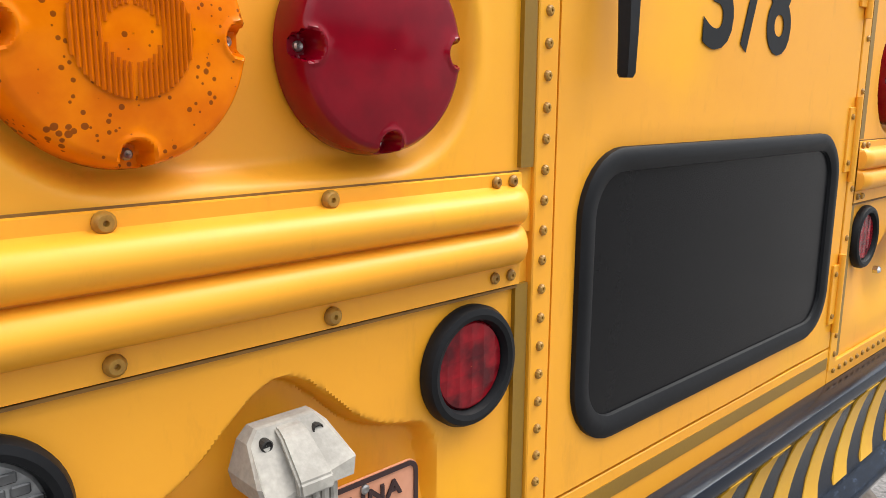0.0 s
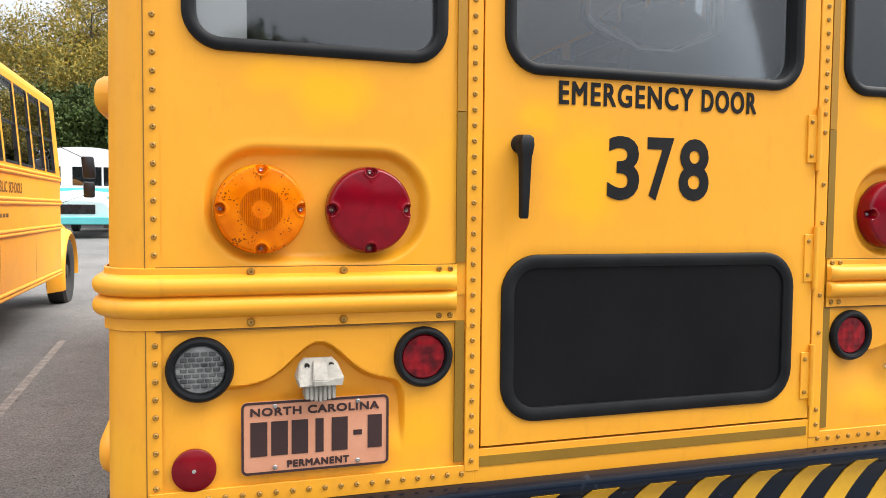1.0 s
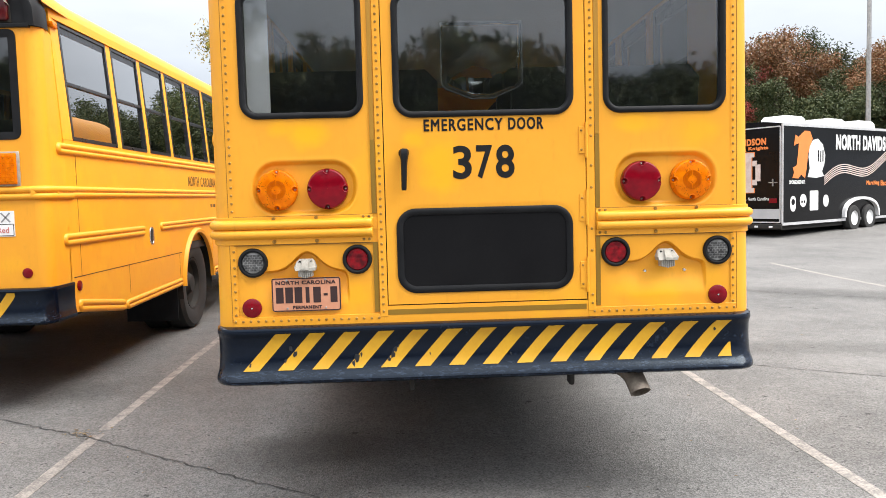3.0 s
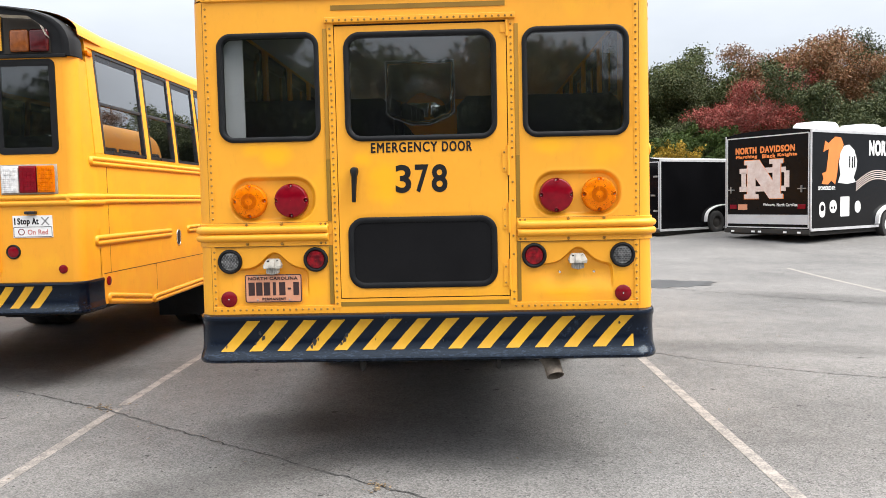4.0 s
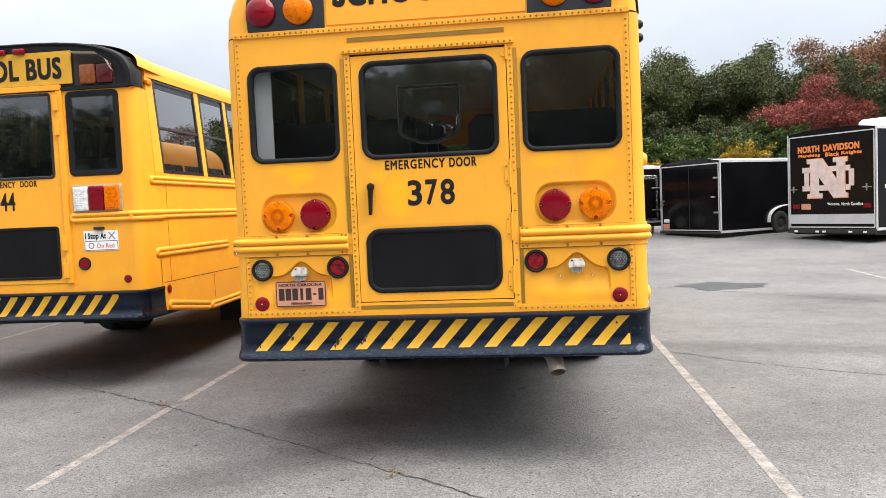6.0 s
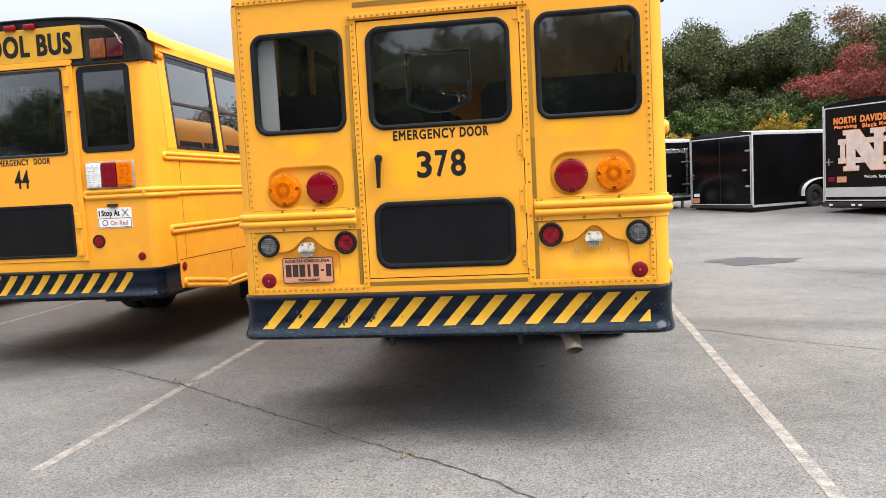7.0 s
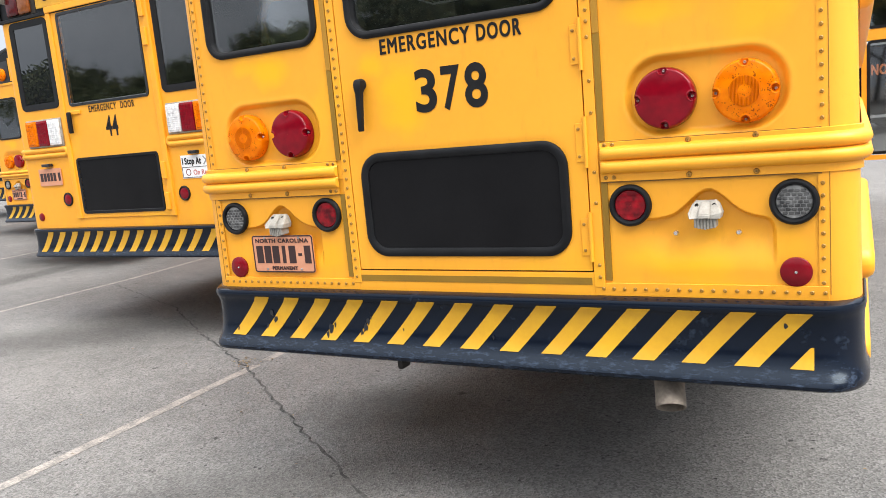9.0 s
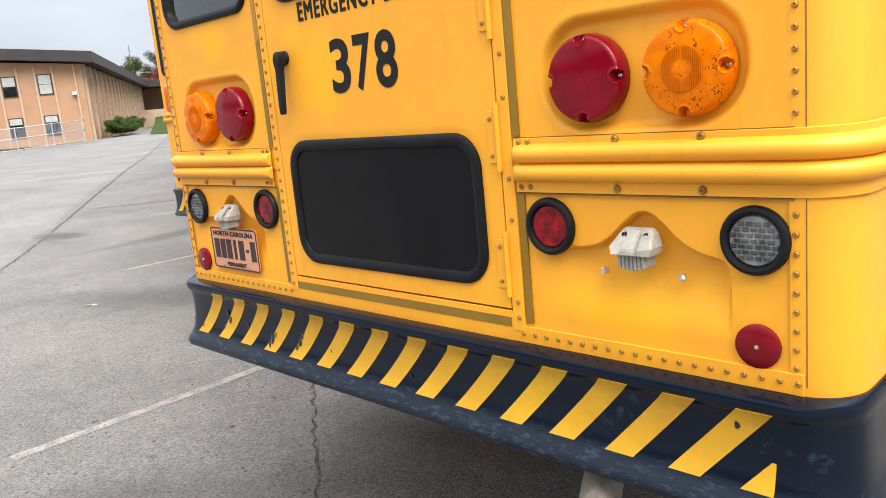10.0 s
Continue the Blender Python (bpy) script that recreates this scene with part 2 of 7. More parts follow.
FLOOR_IN = surface("bus_floor_rubber", (0.02, 0.02, 0.022), (0.035, 0.035, 0.038), 0.7)
SEAT = surface("seat_vinyl", (0.022, 0.024, 0.028), (0.035, 0.038, 0.044), 0.5, bump=0.1)
TYRE = surface("tyre_rubber", (0.016, 0.016, 0.017), (0.032, 0.031, 0.030), 0.75, big=8, bump=0.2)
UNDER = surface("underbody_grime", (0.012, 0.011, 0.010), (0.03, 0.026, 0.022), 0.8)
PLATE = surface("faded_plate", (0.60, 0.26, 0.15), (0.66, 0.31, 0.19), 0.35, metal=0.1, big=12, fine=150, bump=0.05)
PLATE_INK = surface("plate_ink", (0.028, 0.011, 0.011), (0.045, 0.017, 0.016), 0.5)


def plastic(name, a, b, spots=0.0, facet=0.0, glow=0.12, rough=0.16, spec=0.22):
    """A moulded lamp lens: coloured plastic, optional specks inside and pillow facets."""
    m, n, l, p = principled(name)
    tc = n.new("ShaderNodeTexCoord")
    n1 = n.new("ShaderNodeTexNoise"); n1.inputs["Scale"].default_value = 30; n1.inputs["Detail"].default_value = 4
    l.new(tc.outputs["Object"], n1.inputs["Vector"])
    mc = n.new("ShaderNodeMix"); mc.data_type = "RGBA"
    mc.inputs[6].default_value, mc.inputs[7].default_value = (*a, 1), (*b, 1)
    mr = n.new("ShaderNodeMapRange"); mr.inputs[1].default_value, mr.inputs[2].default_value = 0.35, 0.65
    l.new(n1.outputs[0], mr.inputs[0]); l.new(mr.outputs[0], mc.inputs[0])
    out = mc.outputs[2]
    if spots:
        v = n.new("ShaderNodeTexVoronoi"); v.inputs["Scale"].default_value = 150
        l.new(tc.outputs["Object"], v.inputs["Vector"])
        n3 = n.new("ShaderNodeTexNoise"); n3.inputs["Scale"].default_value = 34
        l.new(tc.outputs["Object"], n3.inputs["Vector"])
        th = n.new("ShaderNodeMapRange"); th.inputs[1].default_value, th.inputs[2].default_value = 0.36, 0.68
        th.inputs[3].default_value, th.inputs[4].default_value = 0.0, 0.42
        l.new(n3.outputs[0], th.inputs[0])
        lt = n.new("ShaderNodeMath"); lt.operation = "LESS_THAN"
        l.new(v.outputs["Distance"], lt.inputs[0]); l.new(th.outputs[0], lt.inputs[1])
        sc = n.new("ShaderNodeMath"); sc.operation = "MULTIPLY"; sc.inputs[1].default_value = spots
        l.new(lt.outputs[0], sc.inputs[0])
        m2 = n.new("ShaderNodeMix"); m2.data_type = "RGBA"; m2.inputs[7].default_value = (0.16, 0.035, 0.004, 1)
        l.new(sc.outputs[0], m2.inputs[0]); l.new(out, m2.inputs[6])
        out = m2.outputs[2]
    l.new(out, p.inputs["Base Color"])
    p.inputs["Roughness"].default_value = rough
    p.inputs["Coat Weight"].default_value = spec * 0.5
    p.inputs["Specular IOR Level"].default_value = spec
    p.inputs["Coat Roughness"].default_value = 0.05
    p.inputs["Subsurface Weight"].default_value = glow
    p.inputs["Subsurface Radius"].default_value = (0.02, 0.008, 0.003)
    if facet:
        w = n.new("ShaderNodeTexVoronoi"); w.inputs["Scale"].default_value = facet; w.inputs["Randomness"].default_value = 0.0
        l.new(tc.outputs["Object"], w.inputs["Vector"])
        bp = n.new("ShaderNodeBump"); bp.inputs["Strength"].default_value = 0.6; bp.inputs["Distance"].default_value = 0.004
        l.new(w.outputs["Distance"], bp.inputs["Height"]); l.new(bp.outputs[0], p.inputs["Normal"])
    return m


AMBER = plastic("amber_lens", (0.64, 0.130, 0.0005), (0.76, 0.190, 0.001), spots=0.85, glow=0.0, spec=0.1)
AMBER_DIM = plastic("amber_insert", (0.49, 0.098, 0.001), (0.58, 0.126, 0.001), glow=0.0, spec=0.1)
RED = plastic("red_lens", (0.155, 0.0006, 0.007), (0.21, 0.001, 0.009), glow=0.0)
RED_DIM = plastic("red_insert", (0.145, 0.0006, 0.009), (0.18, 0.001, 0.011), glow=0.0)
RED_FACET = plastic("faceted_red_lens", (0.07, 0.003, 0.006), (0.30, 0.005, 0.012), facet=55, glow=0.0)
WHITE_LENS = plastic("white_lens", (0.55, 0.55, 0.56), (0.80, 0.80, 0.80), facet=60, glow=0.0)
CLEAR_LENS = plastic("faceted_clear_lens", (0.15, 0.15, 0.15), (0.29, 0.29, 0.285), facet=60, glow=0.0)
CLEAR_CELL = plastic("dark_lens_cell", (0.025, 0.026, 0.028), (0.11, 0.11, 0.11), glow=0.0, spec=0.3)
REFLECTOR = plastic("red_reflector", (0.15, 0.001, 0.006), (0.19, 0.002, 0.008), facet=0, glow=0.0, rough=0.25)

# ---------- mesh helpers ----------
def part(name, bm, material, parent=None, label="", smooth=False):
    if isinstance(bm, bpy.types.Mesh):
        me = bm
    else:
        me = bpy.data.meshes.new(name)
        bm.normal_update()
        bm.to_mesh(me)
        bm.free()
    if not me.materials:
        me.materials.append(material)
    if smooth:
        me.polygons.foreach_set("use_smooth", [True] * len(me.polygons))
        me.set_sharp_from_angle(angle=radians(38))
    ob = new(name, me)
    if parent is not None:
        ob.parent = parent
    if label:
        ob["label"] = label
    return ob


def thing(name, m, label, category, group="", kind=""):
    ob = new(name)
    ob.matrix_basis = m
    return tagged(ob, label, category, group, kind)


def box(bm, x0, x1, y0, y1, z0, z1, bevel=0.0, seg=2):
    got = bmesh.ops.create_cube(bm, size=1.0)
    vs = got["verts"]
    for v in vs:
        v.co = ((x0 + x1) / 2 + v.co.x * (x1 - x0), (y0 + y1) / 2 + v.co.y * (y1 - y0), (z0 + z1) / 2 + v.co.z * (z1 - z0))
    if bevel:
        es = {e for v in vs for e in v.link_edges}
        bmesh.ops.bevel(bm, geom=list(es), offset=bevel, segments=seg, profile=0.5, affect="EDGES")
    return bm


def boxed(*a, **k):
    return box(bmesh.new(), *a, **k)


def rounded(x0, x1, z0, z1, r, n=8):
    """Outline of a rounded rectangle: points and outward normals."""
    pts = []
    for cx, cz, a0 in ((x1 - r, z1 - r, 0), (x0 + r, z1 - r, 90), (x0 + r, z0 + r, 180), (x1 - r, z0 + r, 270)):
        for i in range(n + 1):
            a = radians(a0 + 90 * i / n)
            pts.append((cx + r * math.cos(a), cz + r * math.sin(a), math.cos(a), math.sin(a)))
    return pts


def rr_dist(x, z, x0, x1, z0, z1, r):
    """Signed distance to a rounded rectangle (negative inside); numpy arrays."""
    qx = np.abs(x - (x0 + x1) / 2) - ((x1 - x0) / 2 - r)
    qz = np.abs(z - (z0 + z1) / 2) - ((z1 - z0) / 2 - r)
    return np.hypot(np.maximum(qx, 0), np.maximum(qz, 0)) + np.minimum(np.maximum(qx, qz), 0) - r


def ring(outline, profile, y=0.0, flat=True):
    """Sweeps a closed profile (outward, towards the rear) round an outline in the xz plane."""
    bm = bmesh.new()
    rows = [[bm.verts.new((x + nx * o, y - d, z + nz * o)) for o, d in profile] for x, z, nx, nz in outline]
    n, k = len(rows), len(profile)
    for i in range(n):
        for j in range(k):
            bm.faces.new((rows[i][j], rows[i][(j + 1) % k], rows[(i + 1) % n][(j + 1) % k], rows[(i + 1) % n][j]))
    bmesh.ops.recalc_face_normals(bm, faces=bm.faces)
    return bm


def slab(outline, y0, y1):
    """A plate with the given outline in xz, from y0 to y1."""
    bm = bmesh.new()
    a = [bm.verts.new((p[0], y0, p[1])) for p in outline]
    b = [bm.verts.new((p[0], y1, p[1])) for p in outline]
    bm.faces.new(a)
    bm.faces.new(b[::-1])
    n = len(a)
    for i in range(n):
        bm.faces.new((a[i], b[i], b[(i + 1) % n], a[(i + 1) % n]))
    bmesh.ops.recalc_face_normals(bm, faces=bm.faces)
    return bm


def loft(rows, close=False, cap=False):
    """Skin over rows of points."""
    bm = bmesh.new()
    vs = [[bm.verts.new(p) for p in row] for row in rows]
    k = len(vs[0])
    for i in range(len(vs) - 1):
        for j in range(k if close else k - 1):
            q = (vs[i][j], vs[i][(j + 1) % k], vs[i + 1][(j + 1) % k], vs[i + 1][j])
            if len(set(q)) == 4:
                bm.faces.new(q)
    if cap:
        bm.faces.new(vs[0][::-1])
        bm.faces.new(vs[-1])
    bmesh.ops.remove_doubles(bm, verts=bm.verts, dist=1e-5)
    bmesh.ops.recalc_face_normals(bm, faces=bm.faces)
    return bm


def lathe(profile, cx, cy, cz, seg=40, axis="y"):
    """Turns (radius, height) about an axis; height runs towards the rear for axis y."""
    rows = []
    for r, h in profile:
        row = []
        for i in range(seg):
            a = 2 * math.pi * i / seg
            u, v = r * math.cos(a), r * math.sin(a)
            row.append((cx + u, cy - h, cz + v) if axis == "y" else (cx + h, cy + u, cz + v) if axis == "x" else (cx + u, cy + v, cz + h))
        rows.append(row)
    return loft(rows, close=True)


def sheet_mesh(name, x0, x1, z0, z1, step, height, holes=(), grow=0.0, back=0.0):
    """A pressed sheet in the xz plane, y by height(x, z), with rounded openings; back: folded edge depth."""
    nx, nz = max(1, round((x1 - x0) / step)), max(1, round((z1 - z0) / step))
    xs, zs = np.linspace(x0, x1, nx + 1), np.linspace(z0, z1, nz + 1)
    X, Z = np.meshgrid(xs, zs)
    Y = height(X, Z) if height else np.zeros_like(X)
    co = np.stack([X, Y, Z], -1).reshape(-1, 3)
    cx, cz = (X[:-1, :-1] + X[1:, 1:]) / 2, (Z[:-1, :-1] + Z[1:, 1:]) / 2
    keep = np.ones(cx.shape, bool)
    for h in holes:
        keep &= rr_dist(cx, cz, *h) > -grow
    idx = np.arange(co.shape[0]).reshape(nz + 1, nx + 1)
    f = np.stack([idx[:-1, :-1], idx[:-1, 1:], idx[1:, 1:], idx[1:, :-1]], -1)[keep]
    verts, faces = co.tolist(), f.tolist()
    if back:
        edge = list(idx[0, :]) + list(idx[1:, -1]) + list(idx[-1, -2::-1]) + list(idx[-2:0:-1, 0])
        base = len(verts)
        verts += [[verts[i][0], verts[i][1] + back, verts[i][2]] for i in edge]
        n = len(edge)
        faces += [[edge[i], base + i, base + (i + 1) % n, edge[(i + 1) % n]] for i in range(n)]
    me = bpy.data.meshes.new(name)
    me.from_pydata(verts, [], faces)
    me.update()
    return me


def smoothstep(a, b, x):
    t = np.clip((x - a) / (b - a), 0, 1)
    return t * t * (3 - 2 * t)


def rivets(points, r=0.0062, h=0.0042, seg=10):
    """Low round screw heads with a dimple, joined into one strip."""
    verts, faces = [], []
    prof = ((r, 0), (r * 0.92, h * 0.6), (r * 0.6, h), (r * 0.28, h), (r * 0.16, h * 0.35))
    for x, y, z in points:
        b = len(verts)
        for rr, hh in prof:
            for i in range(seg):
                a = 2 * math.pi * i / seg
                verts.append((x + rr * math.cos(a), y - hh, z + rr * math.sin(a)))
        for k in range(len(prof) - 1):
            for i in range(seg):
                j = (i + 1) % seg
                faces.append((b + k * seg + i, b + (k + 1) * seg + i, b + (k + 1) * seg + j, b + k * seg + j))
        faces.append([b + (len(prof) - 1) * seg + i for i in range(seg)][::-1])
    me = bpy.data.meshes.new("rivets")
    me.from_pydata(verts, [], faces)
    me.update()
    return me


RIVET = []


def rivet_row(parent, points):
    """Single rivets along a strip; all share one mesh."""
    if not RIVET:
        RIVET.append(rivets([(0, 0, 0)]))
        RIVET[0].materials.append(SCREW)
    for p in points:
        ob = part("rivet", RIVET[0], SCREW, parent)
        ob.location = p


def letters(text, width, height, bold=0.0, thick=0.0006, gap=1.02, swell=0.0):
    """A mesh of the built-in font, stretched to width x height, lower left at the origin, in the xz plane facing the rear."""
    cu = bpy.data.curves.new("text", "FONT")
    cu.body = text
    cu.space_character = gap + 2.0 * bold / height
    cu.extrude = 0.01
    cu.offset = swell
    cu.resolution_u = 4
    ob = bpy.data.objects.new("text", cu)
    scene.collection.objects.link(ob)
    dg = bpy.context.evaluated_depsgraph_get()
    me = bpy.data.meshes.new_from_object(ob.evaluated_get(dg))
    bpy.data.objects.remove(ob)
    co = np.empty(len(me.vertices) * 3)
    me.vertices.foreach_get("co", co)
    co = co.reshape(-1, 3)
    lo, hi = co.min(0), co.max(0)
    base = np.empty_like(co)
    w, h = width - 2 * bold, height - 2 * bold
    base[:, 0] = (co[:, 0] - lo[0]) / (hi[0] - lo[0]) * w + bold
    base[:, 2] = (co[:, 1] - lo[1]) / (hi[1] - lo[1]) * h + bold
    base[:, 1] = np.where(co[:, 2] > 0, -thick, 0)
    if not bold:
        me.vertices.foreach_set("co", base.ravel())
    else:
        # heavier strokes: the outline repeated a stroke's width around, each a hair prouder than the last
        faces = [tuple(f.vertices) for f in me.polygons]
        out, fs = [], []
        for k in range(8):
            q = math.pi * k / 4
            c = base.copy()
            c[:, 0] += bold * max(-1, min(1, 1.3 * math.cos(q)))
            c[:, 2] += bold * max(-1, min(1, 1.3 * math.sin(q)))
            c[:, 1] -= np.where(co[:, 2] > 0, 0.00012 * k, 0)
            n = len(out) * len(co)
            out.append(c)
            fs += [tuple(v + n for v in f) for f in faces]
        me = bpy.data.meshes.new("text")
        me.from_pydata(np.concatenate(out).tolist(), [], fs)
    me.materials.clear()
    me.update()
    return me


def lettering(name, text, x, z, width, height, material, parent, bold=0.0, y=0.0, label="", turn=0.0, gap=1.02, swell=0.0):
    ob = part(name, letters(text, width, height, bold, gap=gap, swell=swell), material, parent, label)
    ob.matrix_basis = pose(x, y, z, 0, 0, turn)
    return ob


def bars(name, x, y, z, widths, h, material, parent, gap=0.3):
    """A line of plain upright bars in place of characters."""
    for a, b in widths:
        part(name, boxed(x + a, x + b, y - 0.0012, y, z, z + h), material, parent)

# ---------- ground ----------
def ground_z(x, y):
    """Flat round the buses, rising gently towards the trees and the school."""
    return 0.55 * smoothstep(8, 28, y) + 0.28 * smoothstep(8, 18, -x) + 0.06 * smoothstep(25, 64, -x) + 0.7 * smoothstep(66, 130, -x) + 0.5 * smoothstep(-14, -40, y)


ASPHALT, n, l, p = principled("worn_asphalt")
tc = n.new("ShaderNodeTexCoord")
big = n.new("ShaderNodeTexNoise"); big.inputs["Scale"].default_value = 0.55; big.inputs["Detail"].default_value = 6; big.inputs["Roughness"].default_value = 0.6
med = n.new("ShaderNodeTexNoise"); med.inputs["Scale"].default_value = 5; med.inputs["Detail"].default_value = 6
sto = n.new("ShaderNodeTexVoronoi"); sto.inputs["Scale"].default_value = 112
fin = n.new("ShaderNodeTexNoise"); fin.inputs["Scale"].default_value = 70; fin.inputs["Detail"].default_value = 3
for x in (big, med, sto, fin):
    l.new(tc.outputs["Object"], x.inputs["Vector"])
r1 = n.new("ShaderNodeValToRGB")
r1.color_ramp.elements[0].position, r1.color_ramp.elements[0].color = 0.32, (0.118, 0.115, 0.112, 1)
r1.color_ramp.elements[1].position, r1.color_ramp.elements[1].color = 0.66, (0.174, 0.168, 0.162, 1)
l.new(big.outputs[0], r1.inputs[0])
ov = n.new("ShaderNodeMix"); ov.data_type = "RGBA"; ov.blend_type = "MULTIPLY"; ov.inputs[0].default_value = 0.75
mr = n.new("ShaderNodeMapRange"); mr.inputs[1].default_value, mr.inputs[2].default_value, mr.inputs[3].default_value, mr.inputs[4].default_value = 0.3, 0.7, 0.86, 1.12
l.new(med.outputs[0], mr.inputs[0]); l.new(r1.outputs[0], ov.inputs[6]); l.new(mr.outputs[0], ov.inputs[7])
ov2 = n.new("ShaderNodeMix"); ov2.data_type = "RGBA"; ov2.blend_type = "MULTIPLY"; ov2.inputs[0].default_value = 0.82
sr = n.new("ShaderNodeMapRange"); sr.inputs[3].default_value, sr.inputs[4].default_value = 0.36, 1.64
l.new(sto.outputs["Color"], sr.inputs[0]); l.new(ov.outputs[2], ov2.inputs[6]); l.new(sr.outputs[0], ov2.inputs[7])
pit = n.new("ShaderNodeTexVoronoi"); pit.inputs["Scale"].default_value = 17
l.new(tc.outputs["Object"], pit.inputs["Vector"])
pth = n.new("ShaderNodeMapRange"); pth.inputs[1].default_value, pth.inputs[2].default_value, pth.inputs[3].default_value, pth.inputs[4].default_value = 0.10, 0.19, 0.25, 1.0
l.new(pit.outputs["Distance"], pth.inputs[0])
pmx = n.new("ShaderNodeMapRange"); pmx.inputs[1].default_value, pmx.inputs[2].default_value = 0.49, 0.58
l.new(med.outputs[0], pmx.inputs[0])
psel = n.new("ShaderNodeMix"); psel.inputs[2].default_value = 1.0
l.new(pmx.outputs[0], psel.inputs[0]); l.new(pth.outputs[0], psel.inputs[3])
ov3 = n.new("ShaderNodeMix"); ov3.data_type = "RGBA"; ov3.blend_type = "MULTIPLY"; ov3.inputs[0].default_value = 1.0
l.new(ov2.outputs[2], ov3.inputs[6]); l.new(psel.outputs[0], ov3.inputs[7])
hole = n.new("ShaderNodeTexVoronoi"); hole.inputs["Scale"].default_value = 4.2
wob = n.new("ShaderNodeMix"); wob.data_type = "RGBA"; wob.blend_type = "ADD"; wob.inputs[0].default_value = 0.06
l.new(tc.outputs["Object"], wob.inputs[6]); l.new(fin.outputs["Color"], wob.inputs[7]); l.new(wob.outputs[2], hole.inputs["Vector"])
keep = n.new("ShaderNodeSeparateColor")
l.new(hole.outputs["Color"], keep.inputs[0])
rad = n.new("ShaderNodeMapRange"); rad.inputs[1].default_value, rad.inputs[2].default_value, rad.inputs[3].default_value, rad.inputs[4].default_value = 0.45, 1.0, 0.0, 0.10
l.new(keep.outputs[0], rad.inputs[0])
ins = n.new("ShaderNodeMath"); ins.operation = "SUBTRACT"
l.new(hole.outputs["Distance"], ins.inputs[0]); l.new(rad.outputs[0], ins.inputs[1])
hm2 = n.new("ShaderNodeMapRange"); hm2.inputs[1].default_value, hm2.inputs[2].default_value, hm2.inputs[3].default_value, hm2.inputs[4].default_value = -0.02, 0.03, 0.3, 1.0
l.new(ins.outputs[0], hm2.inputs[0])
ov4 = n.new("ShaderNodeMix"); ov4.data_type = "RGBA"; ov4.blend_type = "MULTIPLY"; ov4.inputs[0].default_value = 1.0
l.new(ov3.outputs[2], ov4.inputs[6]); l.new(hm2.outputs[0], ov4.inputs[7])


def darkened_oval(src, cx, cy, rx, ry, turn, gain, soft=0.45, rag=0.7):
    """A ragged oval multiplied into the asphalt's tone, such as oil, damp or worn aggregate."""
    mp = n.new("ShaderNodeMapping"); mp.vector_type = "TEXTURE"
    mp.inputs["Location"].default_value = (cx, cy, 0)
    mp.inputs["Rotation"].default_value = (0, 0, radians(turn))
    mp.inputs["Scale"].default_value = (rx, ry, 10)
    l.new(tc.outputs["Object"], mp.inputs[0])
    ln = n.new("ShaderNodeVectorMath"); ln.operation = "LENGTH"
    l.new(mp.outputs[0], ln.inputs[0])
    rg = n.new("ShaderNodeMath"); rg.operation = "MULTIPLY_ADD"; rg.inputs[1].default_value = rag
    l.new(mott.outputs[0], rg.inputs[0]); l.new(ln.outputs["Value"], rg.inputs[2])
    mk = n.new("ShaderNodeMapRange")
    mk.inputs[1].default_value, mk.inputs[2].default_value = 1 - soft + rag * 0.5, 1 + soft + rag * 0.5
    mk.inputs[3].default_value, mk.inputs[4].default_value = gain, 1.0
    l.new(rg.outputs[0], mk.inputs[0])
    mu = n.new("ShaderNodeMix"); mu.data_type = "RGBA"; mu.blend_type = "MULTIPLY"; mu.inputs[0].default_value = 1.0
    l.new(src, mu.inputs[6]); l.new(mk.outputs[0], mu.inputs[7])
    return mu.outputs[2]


mott = n.new("ShaderNodeTexNoise"); mott.inputs["Scale"].default_value = 2.6; mott.inputs["Detail"].default_value = 7; mott.inputs["Roughness"].default_value = 0.65
l.new(tc.outputs["Object"], mott.inputs["Vector"])
tone = ov4.outputs[2]
# the ovals at (-4.6, 3.3) and (-9.3, 5.0) darken the asphalt below parked buses
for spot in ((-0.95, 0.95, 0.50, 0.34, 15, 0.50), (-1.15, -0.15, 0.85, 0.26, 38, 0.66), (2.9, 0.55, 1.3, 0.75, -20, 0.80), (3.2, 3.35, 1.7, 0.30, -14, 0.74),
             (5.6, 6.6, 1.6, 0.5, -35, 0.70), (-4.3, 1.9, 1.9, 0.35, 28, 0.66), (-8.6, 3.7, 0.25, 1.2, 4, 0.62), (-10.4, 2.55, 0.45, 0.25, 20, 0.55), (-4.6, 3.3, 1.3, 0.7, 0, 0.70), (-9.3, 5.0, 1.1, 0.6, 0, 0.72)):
    tone = darkened_oval(tone, *spot)
# the drive beyond the tarred seam is paler
dp = n.new("ShaderNodeVectorMath"); dp.operation = "DOT_PRODUCT"; dp.inputs[1].default_value = (-0.48, -0.877, 0)
l.new(tc.outputs["Object"], dp.inputs[0])
pale = n.new("ShaderNodeMapRange"); pale.inputs[1].default_value, pale.inputs[2].default_value, pale.inputs[3].default_value, pale.inputs[4].default_value = 3.04, 3.14, 1.0, 1.16
l.new(dp.outputs["Value"], pale.inputs[0])
fr2 = n.new("ShaderNodeMix"); fr2.data_type = "RGBA"; fr2.blend_type = "MULTIPLY"; fr2.inputs[0].default_value = 1.0
l.new(tone, fr2.inputs[6]); l.new(pale.outputs[0], fr2.inputs[7])
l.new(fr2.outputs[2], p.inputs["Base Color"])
p.inputs["Roughness"].default_value = 0.82
p.inputs["Specular IOR Level"].default_value = 0.35
bp = n.new("ShaderNodeBump"); bp.inputs["Strength"].default_value = 0.7; bp.inputs["Distance"].default_value = 0.006
hm = n.new("ShaderNodeMath"); hm.operation = "ADD"
